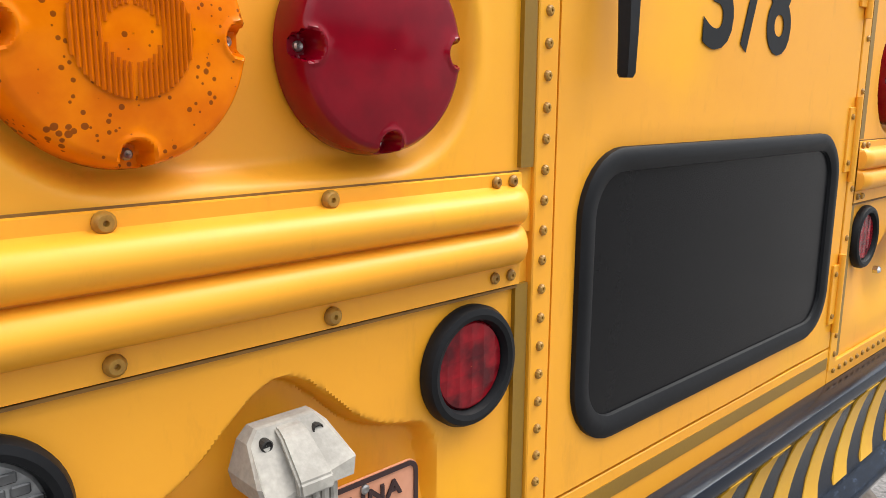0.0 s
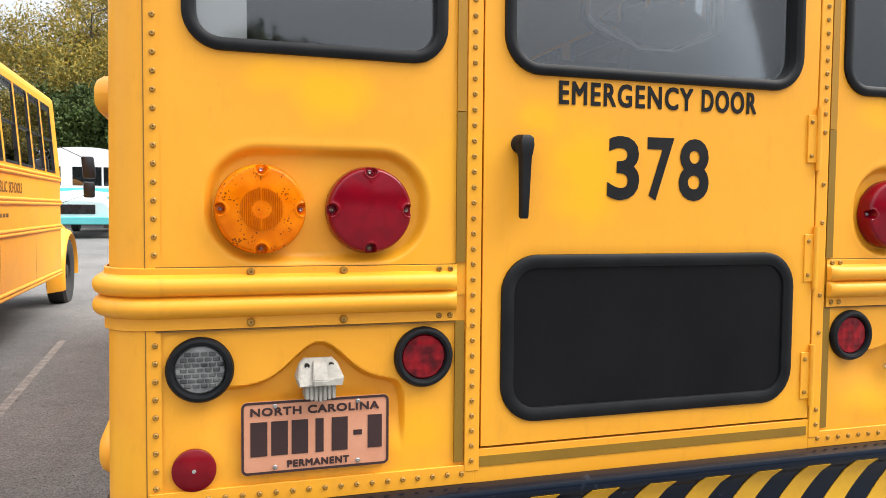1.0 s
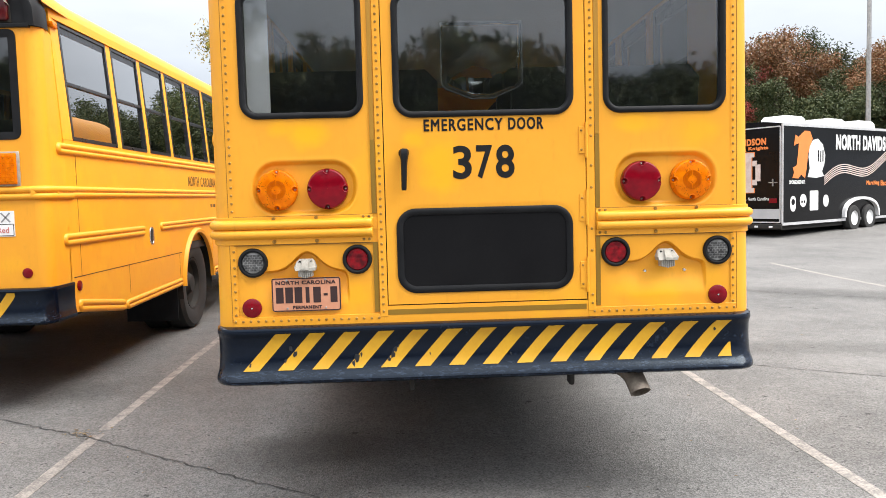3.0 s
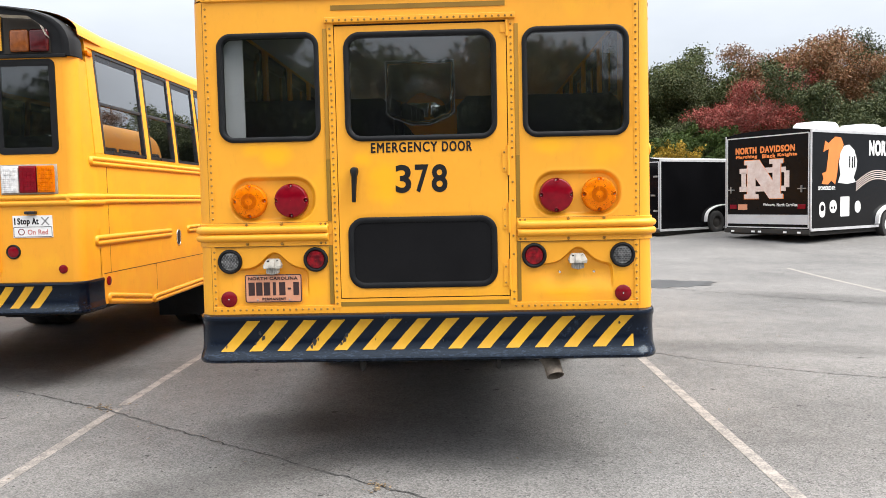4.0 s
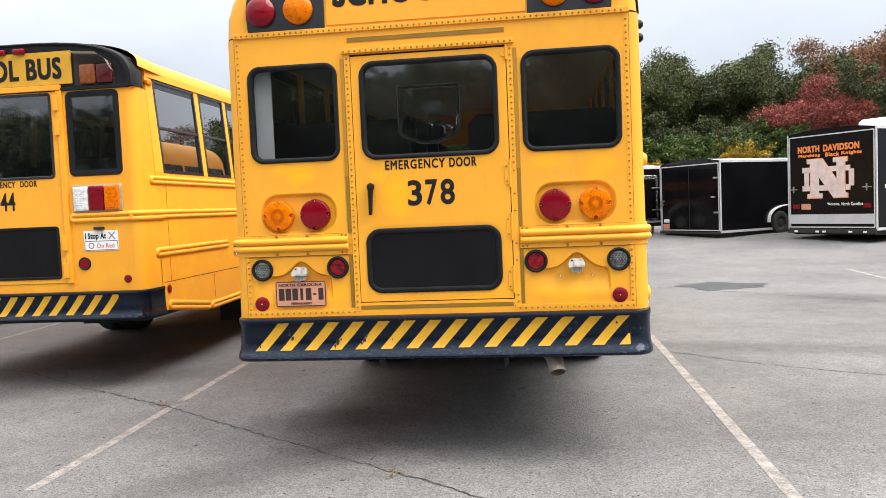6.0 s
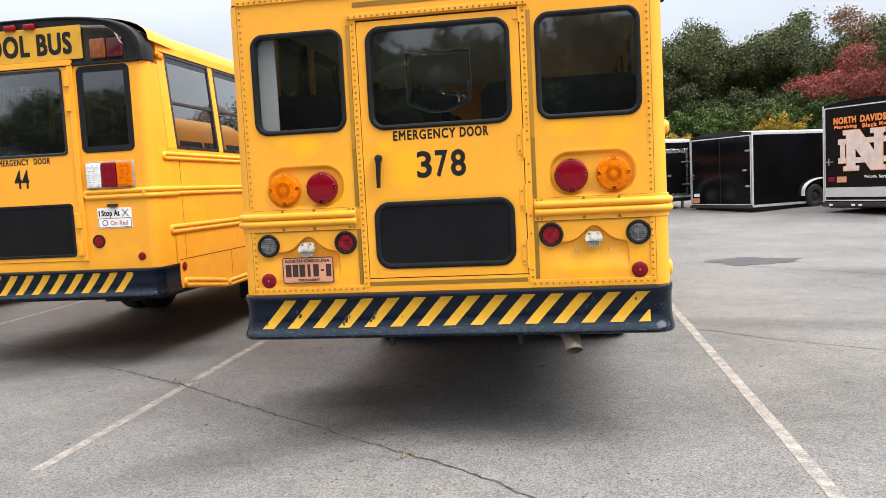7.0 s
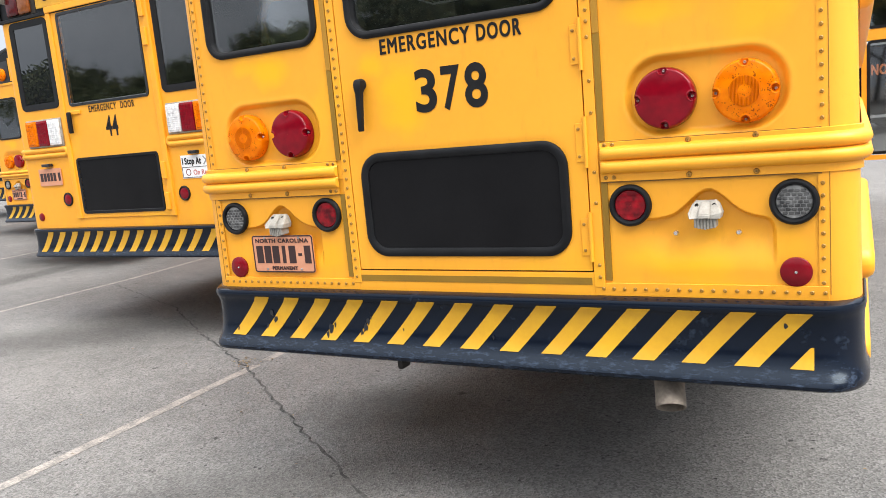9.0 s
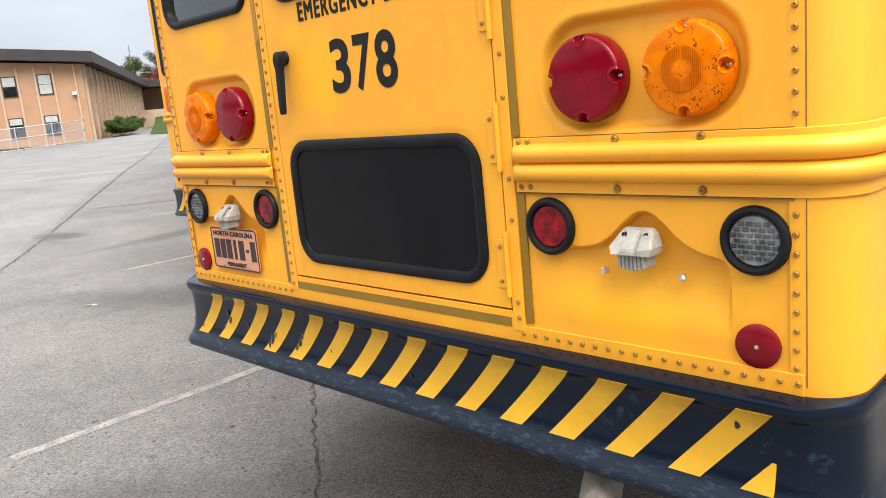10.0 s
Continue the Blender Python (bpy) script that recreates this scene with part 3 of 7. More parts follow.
l.new(sto.outputs["Distance"], hm.inputs[0]); l.new(fin.outputs[0], hm.inputs[1]); l.new(hm.outputs[0], bp.inputs["Height"]); l.new(bp.outputs[0], p.inputs["Normal"])
GRASS = surface("dry_grass", (0.045, 0.075, 0.02), (0.10, 0.11, 0.035), 0.9, big=0.6, fine=12, grain=0.4, bump=0.5, depth=0.03)
LINE = surface("worn_line_paint", (0.135, 0.127, 0.118), (0.325, 0.292, 0.262), 0.75, big=11, fine=75, grain=0.5, bump=0.5, depth=0.003, mid=(0.41, 0.60))
CRACK = surface("crack_fill", (0.02, 0.02, 0.02), (0.10, 0.096, 0.092), 0.9, big=14, fine=60, mid=(0.40, 0.62))


def graded(ax):
    return np.unique(np.concatenate([np.linspace(-30, 30, 61), np.sign(ax) * (30 + 900 * np.abs(ax) ** 3)]))


g = graded(np.linspace(-1, 1, 61))
X, Y = np.meshgrid(g, g)
Z = ground_z(X, Y)
idx = np.arange(X.size).reshape(X.shape)
me = bpy.data.meshes.new("ground")
me.from_pydata(np.stack([X, Y, Z], -1).reshape(-1, 3).tolist(), [], np.stack([idx[:-1, :-1], idx[:-1, 1:], idx[1:, 1:], idx[1:, :-1]], -1).reshape(-1, 4).tolist())
me.update()
tagged(part("ground", me, ASPHALT, smooth=True), "worn grey asphalt parking lot with fine aggregate", "ground", kind="structure")


def strip(name, pts, width, material, label, wobble=0.0, lift=0.002, seed=1, category="line marking"):
    """A thin painted or cracked strip lying on the ground along a line of points."""
    rnd = random.Random(seed)
    dense = []
    for (xa, ya), (xb, yb) in zip(pts, pts[1:]):
        n = max(2, int(math.hypot(xb - xa, yb - ya) / (0.05 if wobble else 0.5)))
        dense += [(xa + (xb - xa) * i / n, ya + (yb - ya) * i / n) for i in range(n)]
    dense.append(pts[-1])
    rows = []
    for i, (x, y) in enumerate(dense):
        a, b = dense[max(0, i - 1)], dense[min(len(dense) - 1, i + 1)]
        t = Vector((b[0] - a[0], b[1] - a[1])).normalized()
        w = width / 2 * (rnd.uniform(0.35, 1.2) if wobble else 1)
        ox = rnd.uniform(-wobble, wobble)
        row = []
        for s in (-1, 1):
            px, py = x - t.y * (s * w + ox), y + t.x * (s * w + ox)
            row.append((px, py, float(ground_z(px, py)) + lift))
        rows.append(row)
    return tagged(part(name, loft(rows), material), label, category, kind="structure")


for pts in (((-2.35, -0.50), (-2.40, 1.42)), ((-2.41, 1.52), (-2.455, 3.3), (-2.56, 8.0)), ((1.868, -1.6), (1.815, 5.0), (1.76, 9.0)), ((-6.69, 1.93), (-6.60, 3.9), (-6.9, 9.0)), ((6.47, 6.0), (6.43, 11.0)), ((-10.83, 4.15), (-10.69, 5.0), (-10.8, 9.0)), ((-15.1, 6.4), (-15.0, 11.0))):
    strip("parking_line", pts, 0.078, LINE, "faded white parking line painted on asphalt")
strip("crack", ((-6.5, 3.6), (-4.6, 2.75), (-3.5, 2.0), (-2.46, 1.38), (-1.85, 0.93), (-1.27, 0.51), (-0.55, 0.01), (-0.1, -0.3), (0.3, -0.6), (0.9, -1.2)), 0.017, CRACK, "jagged dark crack in the asphalt", 0.014, 0.003, 4, "crack")
strip("crack", ((3.3, 8.5), (3.75, 8.0), (4.6, 7.2), (5.65, 6.3), (7.5, 5.0)), 0.022, CRACK, "long crack across the open lot", 0.03, 0.003, 9, "crack")
strip("joint", ((-5.0, -0.75), (-8.5, 1.22), (-10.3, 2.25), (-14.5, 4.65), (-16.7, 5.9), (-21.7, 8.45), (-37.0, 16.8), (-50, 23.8)), 0.035, CRACK, "dark tarred seam between two asphalt lanes", 0.03, 0.004, 11, "seam")
strip("joint", ((-12.85, 3.92), (-12.35, 4.9), (-11.95, 5.8)), 0.05, CRACK, "dark tarred joint across the lane", 0.01, 0.004, 12, "seam")
bm = bmesh.new()
rnd = random.Random(3)
ell = [(3.70 + (0.66 + 0.12 * math.sin(5 * q) + rnd.uniform(-0.10, 0.10)) * math.cos(q), 8.95 + (0.50 + 0.1 * math.cos(3 * q) + rnd.uniform(-0.08, 0.08)) * math.sin(q)) for q in np.linspace(0, 2 * math.pi, 60, endpoint=False)]
bm.faces.new([bm.verts.new((x, y, float(ground_z(x, y)) + 0.006)) for x, y in ell])
tagged(part("damp_patch", bm, surface("damp_asphalt", (0.022, 0.022, 0.023), (0.055, 0.054, 0.053), 0.42, big=4, fine=80, bump=0.4, depth=0.004)), "dark damp patch on the open asphalt", "stain", kind="structure")
strip("crack", ((1.9, 3.3), (2.0, 3.2), (2.5, 2.71), (3.3, 2.2), (4.6, 1.7)), 0.012, CRACK, "thin crack running out from the parking line", 0.016, 0.003, 15, "crack")


def litter(name, spots, size, cols, label, seed):
    """Small dry bits lying on the asphalt."""
    rnd = random.Random(seed)
    bm = bmesh.new()
    for cx, cy, spread, count in spots:
        for k in range(count):
            x, y = cx + rnd.gauss(0, spread), cy + rnd.gauss(0, spread)
            r, q = size * rnd.uniform(0.4, 1.2), rnd.uniform(0, 6.28)
            z = float(ground_z(x, y)) + 0.005
            vs = []
            for j, (u, v) in enumerate(((-1, 0), (-0.2, 0.38), (1, 0.05), (0.1, -0.42))):
                vs.append(bm.verts.new((x + r * (u * math.cos(q) - v * math.sin(q)), y + r * (u * math.sin(q) + v * math.cos(q)), z + (rnd.uniform(0, 0.5) * r if j % 2 else 0.0))))
            bm.faces.new(vs)
    return tagged(part(name, bm, surface(name, *cols, 0.85, big=20, fine=90)), label, "litter", kind="stuff")


litter("leaf_litter", [(-2.53, 1.45, 0.04, 40), (-0.26, -0.21, 0.04, 44), (-2.42, 1.40, 0.07, 12), (-3.3, 2.0, 0.4, 8), (-1.2, 0.4, 1.2, 10), (1.5, -0.6, 1.2, 9), (-3.2, 0.6, 0.9, 10), (3.0, 1.5, 1.5, 10), (-5.0, 1.2, 1.5, 12)], 0.013, ((0.14, 0.09, 0.05), (0.32, 0.24, 0.14)), "dry leaf scraps caught along the crack", 2)
litter("paper_scrap", [(-5.34, 1.04, 0.03, 3)], 0.04, ((0.62, 0.62, 0.60), (0.74, 0.74, 0.72)), "torn white paper scraps on the asphalt", 3)

# ---------- parts that both makes of bus share ----------
def on_side(ob, sx, half):
    """Turns a part built facing the rear so that it faces out of the bus's side."""
    ob.matrix_basis = pose(sx * half, 0, 0, 0, 0, 90 * sx)
    return ob


def span(sx, a, b):
    return (a, b) if sx > 0 else (-b, -a)


def bead_rail(bus, sx, half, y0, y1, z0, z1, name="rub_rail", proud=0.022, material=None, drop=0.0):
    """Two rolled beads with rounded ends, joined into a long loop."""
    a, b = span(sx, y0, y1)
    h = (z1 - z0)
    bm = bmesh.new()
    r = h * 0.26
    out = rounded(a + r, b - r, z0 + r, z1 - r, h / 2 - r - 0.001, 5)
    prof = [(r * math.cos(t), -0.004 + (proud + 0.004) * math.sin(t)) for t in np.linspace(0, math.pi, 7)]
    bm = ring(out, prof)
    web = slab([(p[0], p[1]) for p in out], -0.006, 0.004)
    me = bpy.data.meshes.new("web")
    web.to_mesh(me)
    web.free()
    bm.from_mesh(me)
    for v in bm.verts:
        v.co.z += drop * (v.co.x * sx - y0) / (y1 - y0)
    return on_side(part(name, bm, material or YELLOW, bus, smooth=True), sx, half)


def side_window(bus, sx, half, y0, y1, z0, z1, material):
    a, b = span(sx, y0, y1)
    f = part("side_window", ring(rounded(a, b, z0, z1, 0.02, 3), [(0, 0.004), (-0.03, 0.004), (-0.03, -0.03), (0, -0.03)]), BLACK, bus)
    on_side(f, sx, half)
    zm = (z0 + z1) / 2 - 0.01
    for lo, hi, dep, nm in ((z0 + 0.03, zm + 0.012, 0.016, "lower_pane"), (zm - 0.012, z1 - 0.03, 0.008, "upper_pane")):
        part(nm, boxed(a + 0.03, b - 0.03, dep, dep + 0.005, lo, hi), material, f).visible_shadow = False
    part("sash_bar", boxed(a + 0.028, b - 0.028, 0.0, 0.022, zm - 0.014, zm + 0.014, 0.003), BLACK, f)
    part("sash_bar", boxed(a + 0.028, b - 0.028, 0.006, 0.022, z1 - 0.085, z1 - 0.025, 0.003), BLACK, f)
    return f


def wheel(bus, x, y, r, width, name="wheel", sx=1):
    """Tyre with rounded shoulders, rim dish and hub."""
    w = width / 2
    tyre = part(name, lathe([(r * 0.60, -w * 0.8), (r * 0.72, -w), (r * 0.93, -w), (r, -w * 0.72), (r, w * 0.72), (r * 0.93, w), (r * 0.72, w), (r * 0.60, w * 0.8), (r * 0.56, w * 0.3), (r * 0.56, -w * 0.3), (r * 0.60, -w * 0.8)],
                            x, y, r, 36, "x"), TYRE, bus, smooth=True)
    part("rim", lathe([(r * 0.585, sx * w * 0.82), (r * 0.54, sx * w * 0.75), (r * 0.50, sx * w * 0.3), (r * 0.32, sx * w * 0.1), (r * 0.25, sx * w * 0.35), (r * 0.18, sx * w * 0.75), (0.001, sx * w * 0.78)], x, y, r, 30, "x"),
         UNDER, tyre, smooth=True)
    return tyre


def bench(bus, x0, x1, y, floor):
    """A padded high-back bus bench."""
    bm = boxed(x0, x1, y, y + 0.40, floor + 0.34, floor + 0.46, 0.03)
    rows = []
    for z, d in ((0.30, 0.0), (0.5, 0.0), (0.9, -0.05), (1.06, -0.08), (1.12, -0.10)):
        w = 0.0 if z < 1.1 else 0.06
        rows.append([(x0 + w, y + d - 0.02, floor + z), (x1 - w, y + d - 0.02, floor + z), (x1 - w, y + d - 0.09, floor + z), (x0 + w, y + d - 0.09, floor + z)])
    back = loft(rows, close=True, cap=True)
    me = bpy.data.meshes.new("back")
    back.to_mesh(me)
    back.free()
    bm.from_mesh(me)
    for lx in (x0 + 0.08, x1 - 0.08):
        box(bm, lx - 0.015, lx + 0.015, y + 0.05, y + 0.35, floor, floor + 0.35)
    return part("bench_seat", bm, SEAT, bus, smooth=True)


def roof_section(half, z0, rise, n=22, power=2.7, inset=0.0):
    pts = []
    for i in range(n + 1):
        a = math.pi * i / n
        c, s = math.cos(a), math.sin(a)
        x = -math.copysign(abs(c) ** (2 / power), c) * (half - inset)
        pts.append((x, z0 + abs(s) ** (2 / power) * (rise - inset)))
    return pts


def shell(bus, half, length, zb, zw0, zw1, ze, rise, windows, arch, floor, glass_mat, first=0.085):
    """Side walls with window openings and wheel arch, roof, floor, lining, front bulkhead and seats."""
    ya, ra, za = arch
    for sx in (1, -1):
        ys = np.unique(np.concatenate([np.linspace(first, length, 40), ya + ra * np.cos(np.linspace(0, math.pi, 21))]))
        rows = []
        for y in ys:
            lo = zb
            if abs(y - ya) < ra:
                lo = max(zb, za + math.sqrt(max(0, ra * ra - (y - ya) ** 2)))
            rows.append([(sx * half, y, lo), (sx * half, y, (lo + zw0) / 2), (sx * half, y, zw0), (sx * (half - 0.05), y, zw0), (sx * (half - 0.05), y, floor)])
        part("side_wall", loft(rows), YELLOW, bus)
        well = [[(sx * d, ya + (ra + 0.02) * math.cos(t), za + (ra + 0.02) * math.sin(t)) for d in (half - 0.012, half - 0.62, half - 0.62)] for t in np.linspace(-0.25, math.pi + 0.25, 20)]
        for row in well:
            row[2] = (row[2][0], ya, za)
        part("wheel_well", loft(well), UNDER, bus)
        part("window_header", boxed(min(sx * half, sx * (half - 0.05)), max(sx * half, sx * (half - 0.05)), first, length, zw1, ze + 0.01), YELLOW, bus)
        edges = [first] + [v for w in windows for v in w] + [length]
        for a, b in zip(edges[::2], edges[1::2]):
            x0, x1 = sorted((sx * (half + 0.002), sx * (half - 0.055)))
            part("window_post", boxed(x0, x1, a, b, zw0 - 0.002, zw1 + 0.002, 0.004), YELLOW, bus)
        for a, b in windows:
            side_window(bus, sx, half, a, b, zw0, zw1, glass_mat)
    body = roof_section(half, ze, rise)
    inner = roof_section(half - 0.05, ze, rise - 0.05)
    ys = np.linspace(0.10, length, 12)
    part("roof", loft([[(x, y, z) for x, z in body] for y in ys]), YELLOW, bus, smooth=True)
    part("ceiling_lining", loft([[(x, y, z) for x, z in inner] for y in ys]), INNER, bus, smooth=True)
    part("floor_pan", boxed(-half + 0.03, half - 0.03, 0.06, length, floor - 0.08, floor), FLOOR_IN, bus)
    # front bulkhead with windscreen opening
    bm = bmesh.new()
    box(bm, -half + 0.01, half - 0.01, length - 0.04, length, floor - 0.4, 1.75)
    brow = slab([(-half + 0.03, 2.55)] + [(x * 0.975, ze + (z - ze) * 0.96) for x, z in body] + [(half - 0.03, 2.55)], length - 0.04, length)
    me = bpy.data.meshes.new("brow")
    brow.to_mesh(me)
    brow.free()
    bm.from_mesh(me)
    for x in (-half + 0.01, half - 0.13, -0.03):
        box(bm, x, x + 0.10, length - 0.04, length, 1.75, 2.55)
    part("windscreen_frame", bm, YELLOW, bus)
    for x0, x1 in ((-half + 0.1, -0.03), (0.06, half - 0.12)):
        part("windscreen_pane", boxed(x0, x1, length - 0.026, length - 0.02, 1.75, 2.55), GLASS, bus).visible_shadow = False
    y = 0.62
    while y < length - 1.6:
        for x0, x1 in ((-half + 0.08, -0.19), (0.19, half - 0.08)):
            bench(bus, x0, x1, y, floor)
        y += 0.72


def chassis(bus, half, y_rear, y_front, r, length):
    """Frame rails, axle and wheels under the body, with an added box that blocks light."""
    bm = bmesh.new()
    for x in (-0.43, 0.36):
        box(bm, x, x + 0.07, 0.25, length + 1.6, 0.66, 0.88)
    for y in np.arange(0.6, length, 0.75):
        box(bm, -half + 0.08, half - 0.08, y, y + 0.06, 0.84, 0.93)
    part("chassis_rails", bm, UNDER, bus)
    part("rear_axle", lathe([(0.07, -0.9), (0.07, -0.2), (0.2, -0.12), (0.2, 0.12), (0.07, 0.2), (0.07, 0.9)], 0, y_rear, r, 16, "x"), UNDER, bus, smooth=True)
    # unseen box added behind the bumper to deepen the shade on the ground
    part("fuel_tank", boxed(-0.98, 0.98, 0.60, 2.25, 0.53, 0.84, 0.05), UNDER, bus, smooth=True)
    part("muffler", lathe([(0.001, -0.7), (0.13, -0.68), (0.13, 0.68), (0.001, 0.7)], 0.80, 4.6, 0.55, 16, "y"), UNDER, bus, smooth=True)
    for sx in (1, -1):
        wheel(bus, sx * (half - 0.17), y_rear, r, 0.26, sx=sx)
        wheel(bus, sx * (half - 0.45), y_rear, r, 0.24, sx=sx)
        wheel(bus, sx * (half - 0.20), y_front, r, 0.26, sx=sx)
        # flaps added behind the wheels, also to keep light from under the floor
        part("mud_flap", boxed(sx * (half - 0.33) - 0.28, sx * (half - 0.33) + 0.28, y_rear - 0.66, y_rear - 0.645, 0.18, 0.86), RUBBER, bus)


def hazard_bumper(bus, half, profile, k0, pitch, wide, lean, zlo, zhi, count, clip):
    """Full-width bumper swept along the rear and round its corners, with slanting stripes laid on its face."""
    R = 0.10
    path = [(-half, 0.34, -1, 0), (-half, 0.12, -1, 0)]
    for i in range(1, 8):
        a = radians(180 + 90 * i / 8)
        path.append((-half + R + R * math.cos(a), R + R * math.sin(a), math.cos(a), math.sin(a)))
    path += [(x, 0.0, 0, -1) for x in np.linspace(-half + R, half - R, 30)]
    path += [(-x, y, -nx, ny) for x, y, nx, ny in path[8::-1]]
    rows = [[(x + nx * d * 0.3, y + ny * d, z) for d, z in profile] for x, y, nx, ny in path]
    bump = part("rear_bumper", loft(rows, close=True, cap=True), BUMPER, bus, "black steel bumper with slanted yellow stripes", smooth=True)
    front = [(d, z) for d, z in profile if zlo - 0.03 <= z <= zhi + 0.03 and d > 0.01]
    dz = np.array(sorted((z, d) for d, z in front))
    for k in range(count):
        x0 = k0 + k * pitch
        bm = bmesh.new()
        prev = None
        for t in np.linspace(0, 1, 9):
            z = zlo + (zhi - zlo) * t
            d = float(np.interp(z, dz[:, 0], dz[:, 1])) + 0.0022
            a, b = x0 + lean * t, x0 + lean * t + wide
            a, b = min(a, clip), min(b, clip)
            row = [bm.verts.new((a, -d, z)), bm.verts.new((b, -d, z))]
            if prev and row[1].co.x - row[0].co.x > 1e-4:
                bm.faces.new((prev[0], prev[1], row[1], row[0]))
            prev = row
        if not bm.faces:
            bm.free()
            continue
        bmesh.ops.delete(bm, geom=[v for v in bm.verts if not v.link_faces], context="VERTS")
        got = bmesh.ops.extrude_face_region(bm, geom=list(bm.faces))
        for v in got["geom"]:
            if isinstance(v, bmesh.types.BMVert):
                v.co.y += 0.006
        bmesh.ops.recalc_face_normals(bm, faces=bm.faces)
        part("hazard_stripe", bm, STRIPE, bump, smooth=True)
    return bump

# ---------- the bus with round lamps ----------
WIN_L = (-1.094, -0.545, 1.846, 2.424, 0.075)
WIN_R = (0.553, 1.114, 1.840, 2.418, 0.075)
WIN_D = (-0.404, 0.410, 1.838, 2.414, 0.085)
LOW_D = (-0.405, 0.400, 1.038, 1.420, 0.085)


def gasket(win, parent, y=0.0, w=0.026, proud=0.012):
    g = part("rubber_gasket", ring(rounded(*win, 8), [(0.004, -0.004), (0.003, proud * 0.6), (-0.004, proud), (-w * 0.55, proud * 0.95), (-w * 0.85, proud * 0.55), (-w, -0.012), (-w, -0.03), (0.0, -0.03)], y), RUBBER, parent, smooth=True)
    return g


def pane(win, parent, material, y=0.01, inset=0.02, label=""):
    x0, x1, z0, z1, r = win
    p = part("window_pane", slab(rounded(x0 + inset, x1 - inset, z0 + inset, z1 - inset, r - inset * 0.6, 8), y, y + 0.005), material, parent, label)
    return p


def round_lamp(bus, x, z, y, material, dim, label, fine=True):
    """A seven-inch signal lamp: domed lens with four screw notches and a fluted middle."""
    seg = 216 if fine else 72
    r1 = 0.0915
    rows = [[(x + 0.092 * math.cos(a), y, z + 0.092 * math.sin(a)) for a in np.linspace(0, 2 * math.pi, seg, endpoint=False)]]
    prof = [(0.092, 0.004), (0.0935, 0.012), (0.0915, 0.026), (0.0895, 0.036), (0.0865, 0.0405), (0.083, 0.042)] + [(r, 0.042 + 0.006 * (1 - (r / 0.083) ** 2)) for r in (*np.linspace(0.0818, 0.0665, 14 if fine else 4), *np.linspace(0.060, 0.0005, 9))]
    notch = [(0.083 * math.cos(radians(q)), 0.083 * math.sin(radians(q))) for q in (0, 90, 180, 270)]
    for r, h in prof:
        row = []
        for a in np.linspace(0, 2 * math.pi, seg, endpoint=False):
            u, v = r * math.cos(a), r * math.sin(a)
            d = min(math.hypot(u - p, v - q) for p, q in notch)
            cut = float(1 - smoothstep(0.0095, 0.0125, d))
            rim = 0.0016 * math.exp(-((d - 0.0145) / 0.002) ** 2) if r > 0.05 else 0
            row.append((x + u, y - (h - cut * max(0, h - 0.02) + rim), z + v))
        rows.append(row)
    lamp = part("signal_lamp", loft(rows, close=True), material, bus, label, smooth=True)
    for p, q in notch:
        part("lamp_screw", lathe([(0.0045, 0.018), (0.0045, 0.0225), (0.003, 0.0245), (0.0012, 0.0235), (0.0002, 0.022)], x + p * 0.985, y, z + q * 0.985, 10), STEEL, lamp)
    # fluted half rings either side of a central seam
    for side in (-1, 1) if material is AMBER else ():
        bm = bmesh.new()
        for i in range(11):
            u0 = side * (0.003 + i * 0.0037)
            if abs(u0) > 0.0415:
                continue
            hi = math.sqrt(0.043 ** 2 - u0 * u0)
            lo = math.sqrt(max(0, 0.019 ** 2 - u0 * u0))
            for s, e in (((lo, hi), (-hi, -lo)) if lo > 0 else ((-hi, hi),)):
                u = x + u0
                vs = [bm.verts.new(c) for c in ((u - 0.0015, y - 0.0478, z + s), (u + 0.0015, y - 0.0478, z + s), (u + 0.0015, y - 0.0478, z + e), (u - 0.0015, y - 0.0478, z + e), (u, y - 0.0492, z + s), (u, y - 0.0492, z + e))]
                bm.faces.new((vs[0], vs[4], vs[5], vs[3]))
                bm.faces.new((vs[4], vs[1], vs[2], vs[5]))
        ring_rows = [[(x + side * rr * math.sin(q), y - 0.0474, z + rr * math.cos(q)) for rr in (0.020, 0.043)] for q in np.linspace(0.06, math.pi - 0.06, 30)]
        base_ring = loft(ring_rows)
        me = bpy.data.meshes.new("base_ring")
        base_ring.to_mesh(me)
        base_ring.free()
        bm.from_mesh(me)
        tagged(part("fluted_insert", bm, dim, lamp), kind="stuff")
    return lamp


def small_lamp(bus, x, z, material, label):
    """A four-inch lamp in a rubber grommet."""
    g = part("marker_lamp", lathe([(0.067, -0.002), (0.0675, 0.006), (0.064, 0.0125), (0.058, 0.0145), (0.0525, 0.0125), (0.050, 0.006), (0.0495, -0.01)], x, 0, z, 48), RUBBER, bus, label, smooth=True)
    part("lens", lathe([(0.0502, -0.006), (0.0500, 0.002), (0.047, 0.0055), (0.03, 0.0065), (0.0005, 0.007)], x, 0, z, 40), material, g, smooth=True)
    return g


def lens_grid(lamp, x, z, material):
    """Raised rectangular lens cells."""
    bm = bmesh.new()
    for j in range(-4, 5):
        for i in range(-4, 5):
            u, v = i * 0.0160 + (0.0080 if j % 2 else 0), j * 0.0108
            if math.hypot(u, v) < 0.0415:
                box(bm, x + u - 0.0066, x + u + 0.0066, -0.0086, -0.006, z + v - 0.0042, z + v + 0.0042, 0.0012, 1)
    tagged(part("lens_texture", bm, material, lamp), kind="stuff")


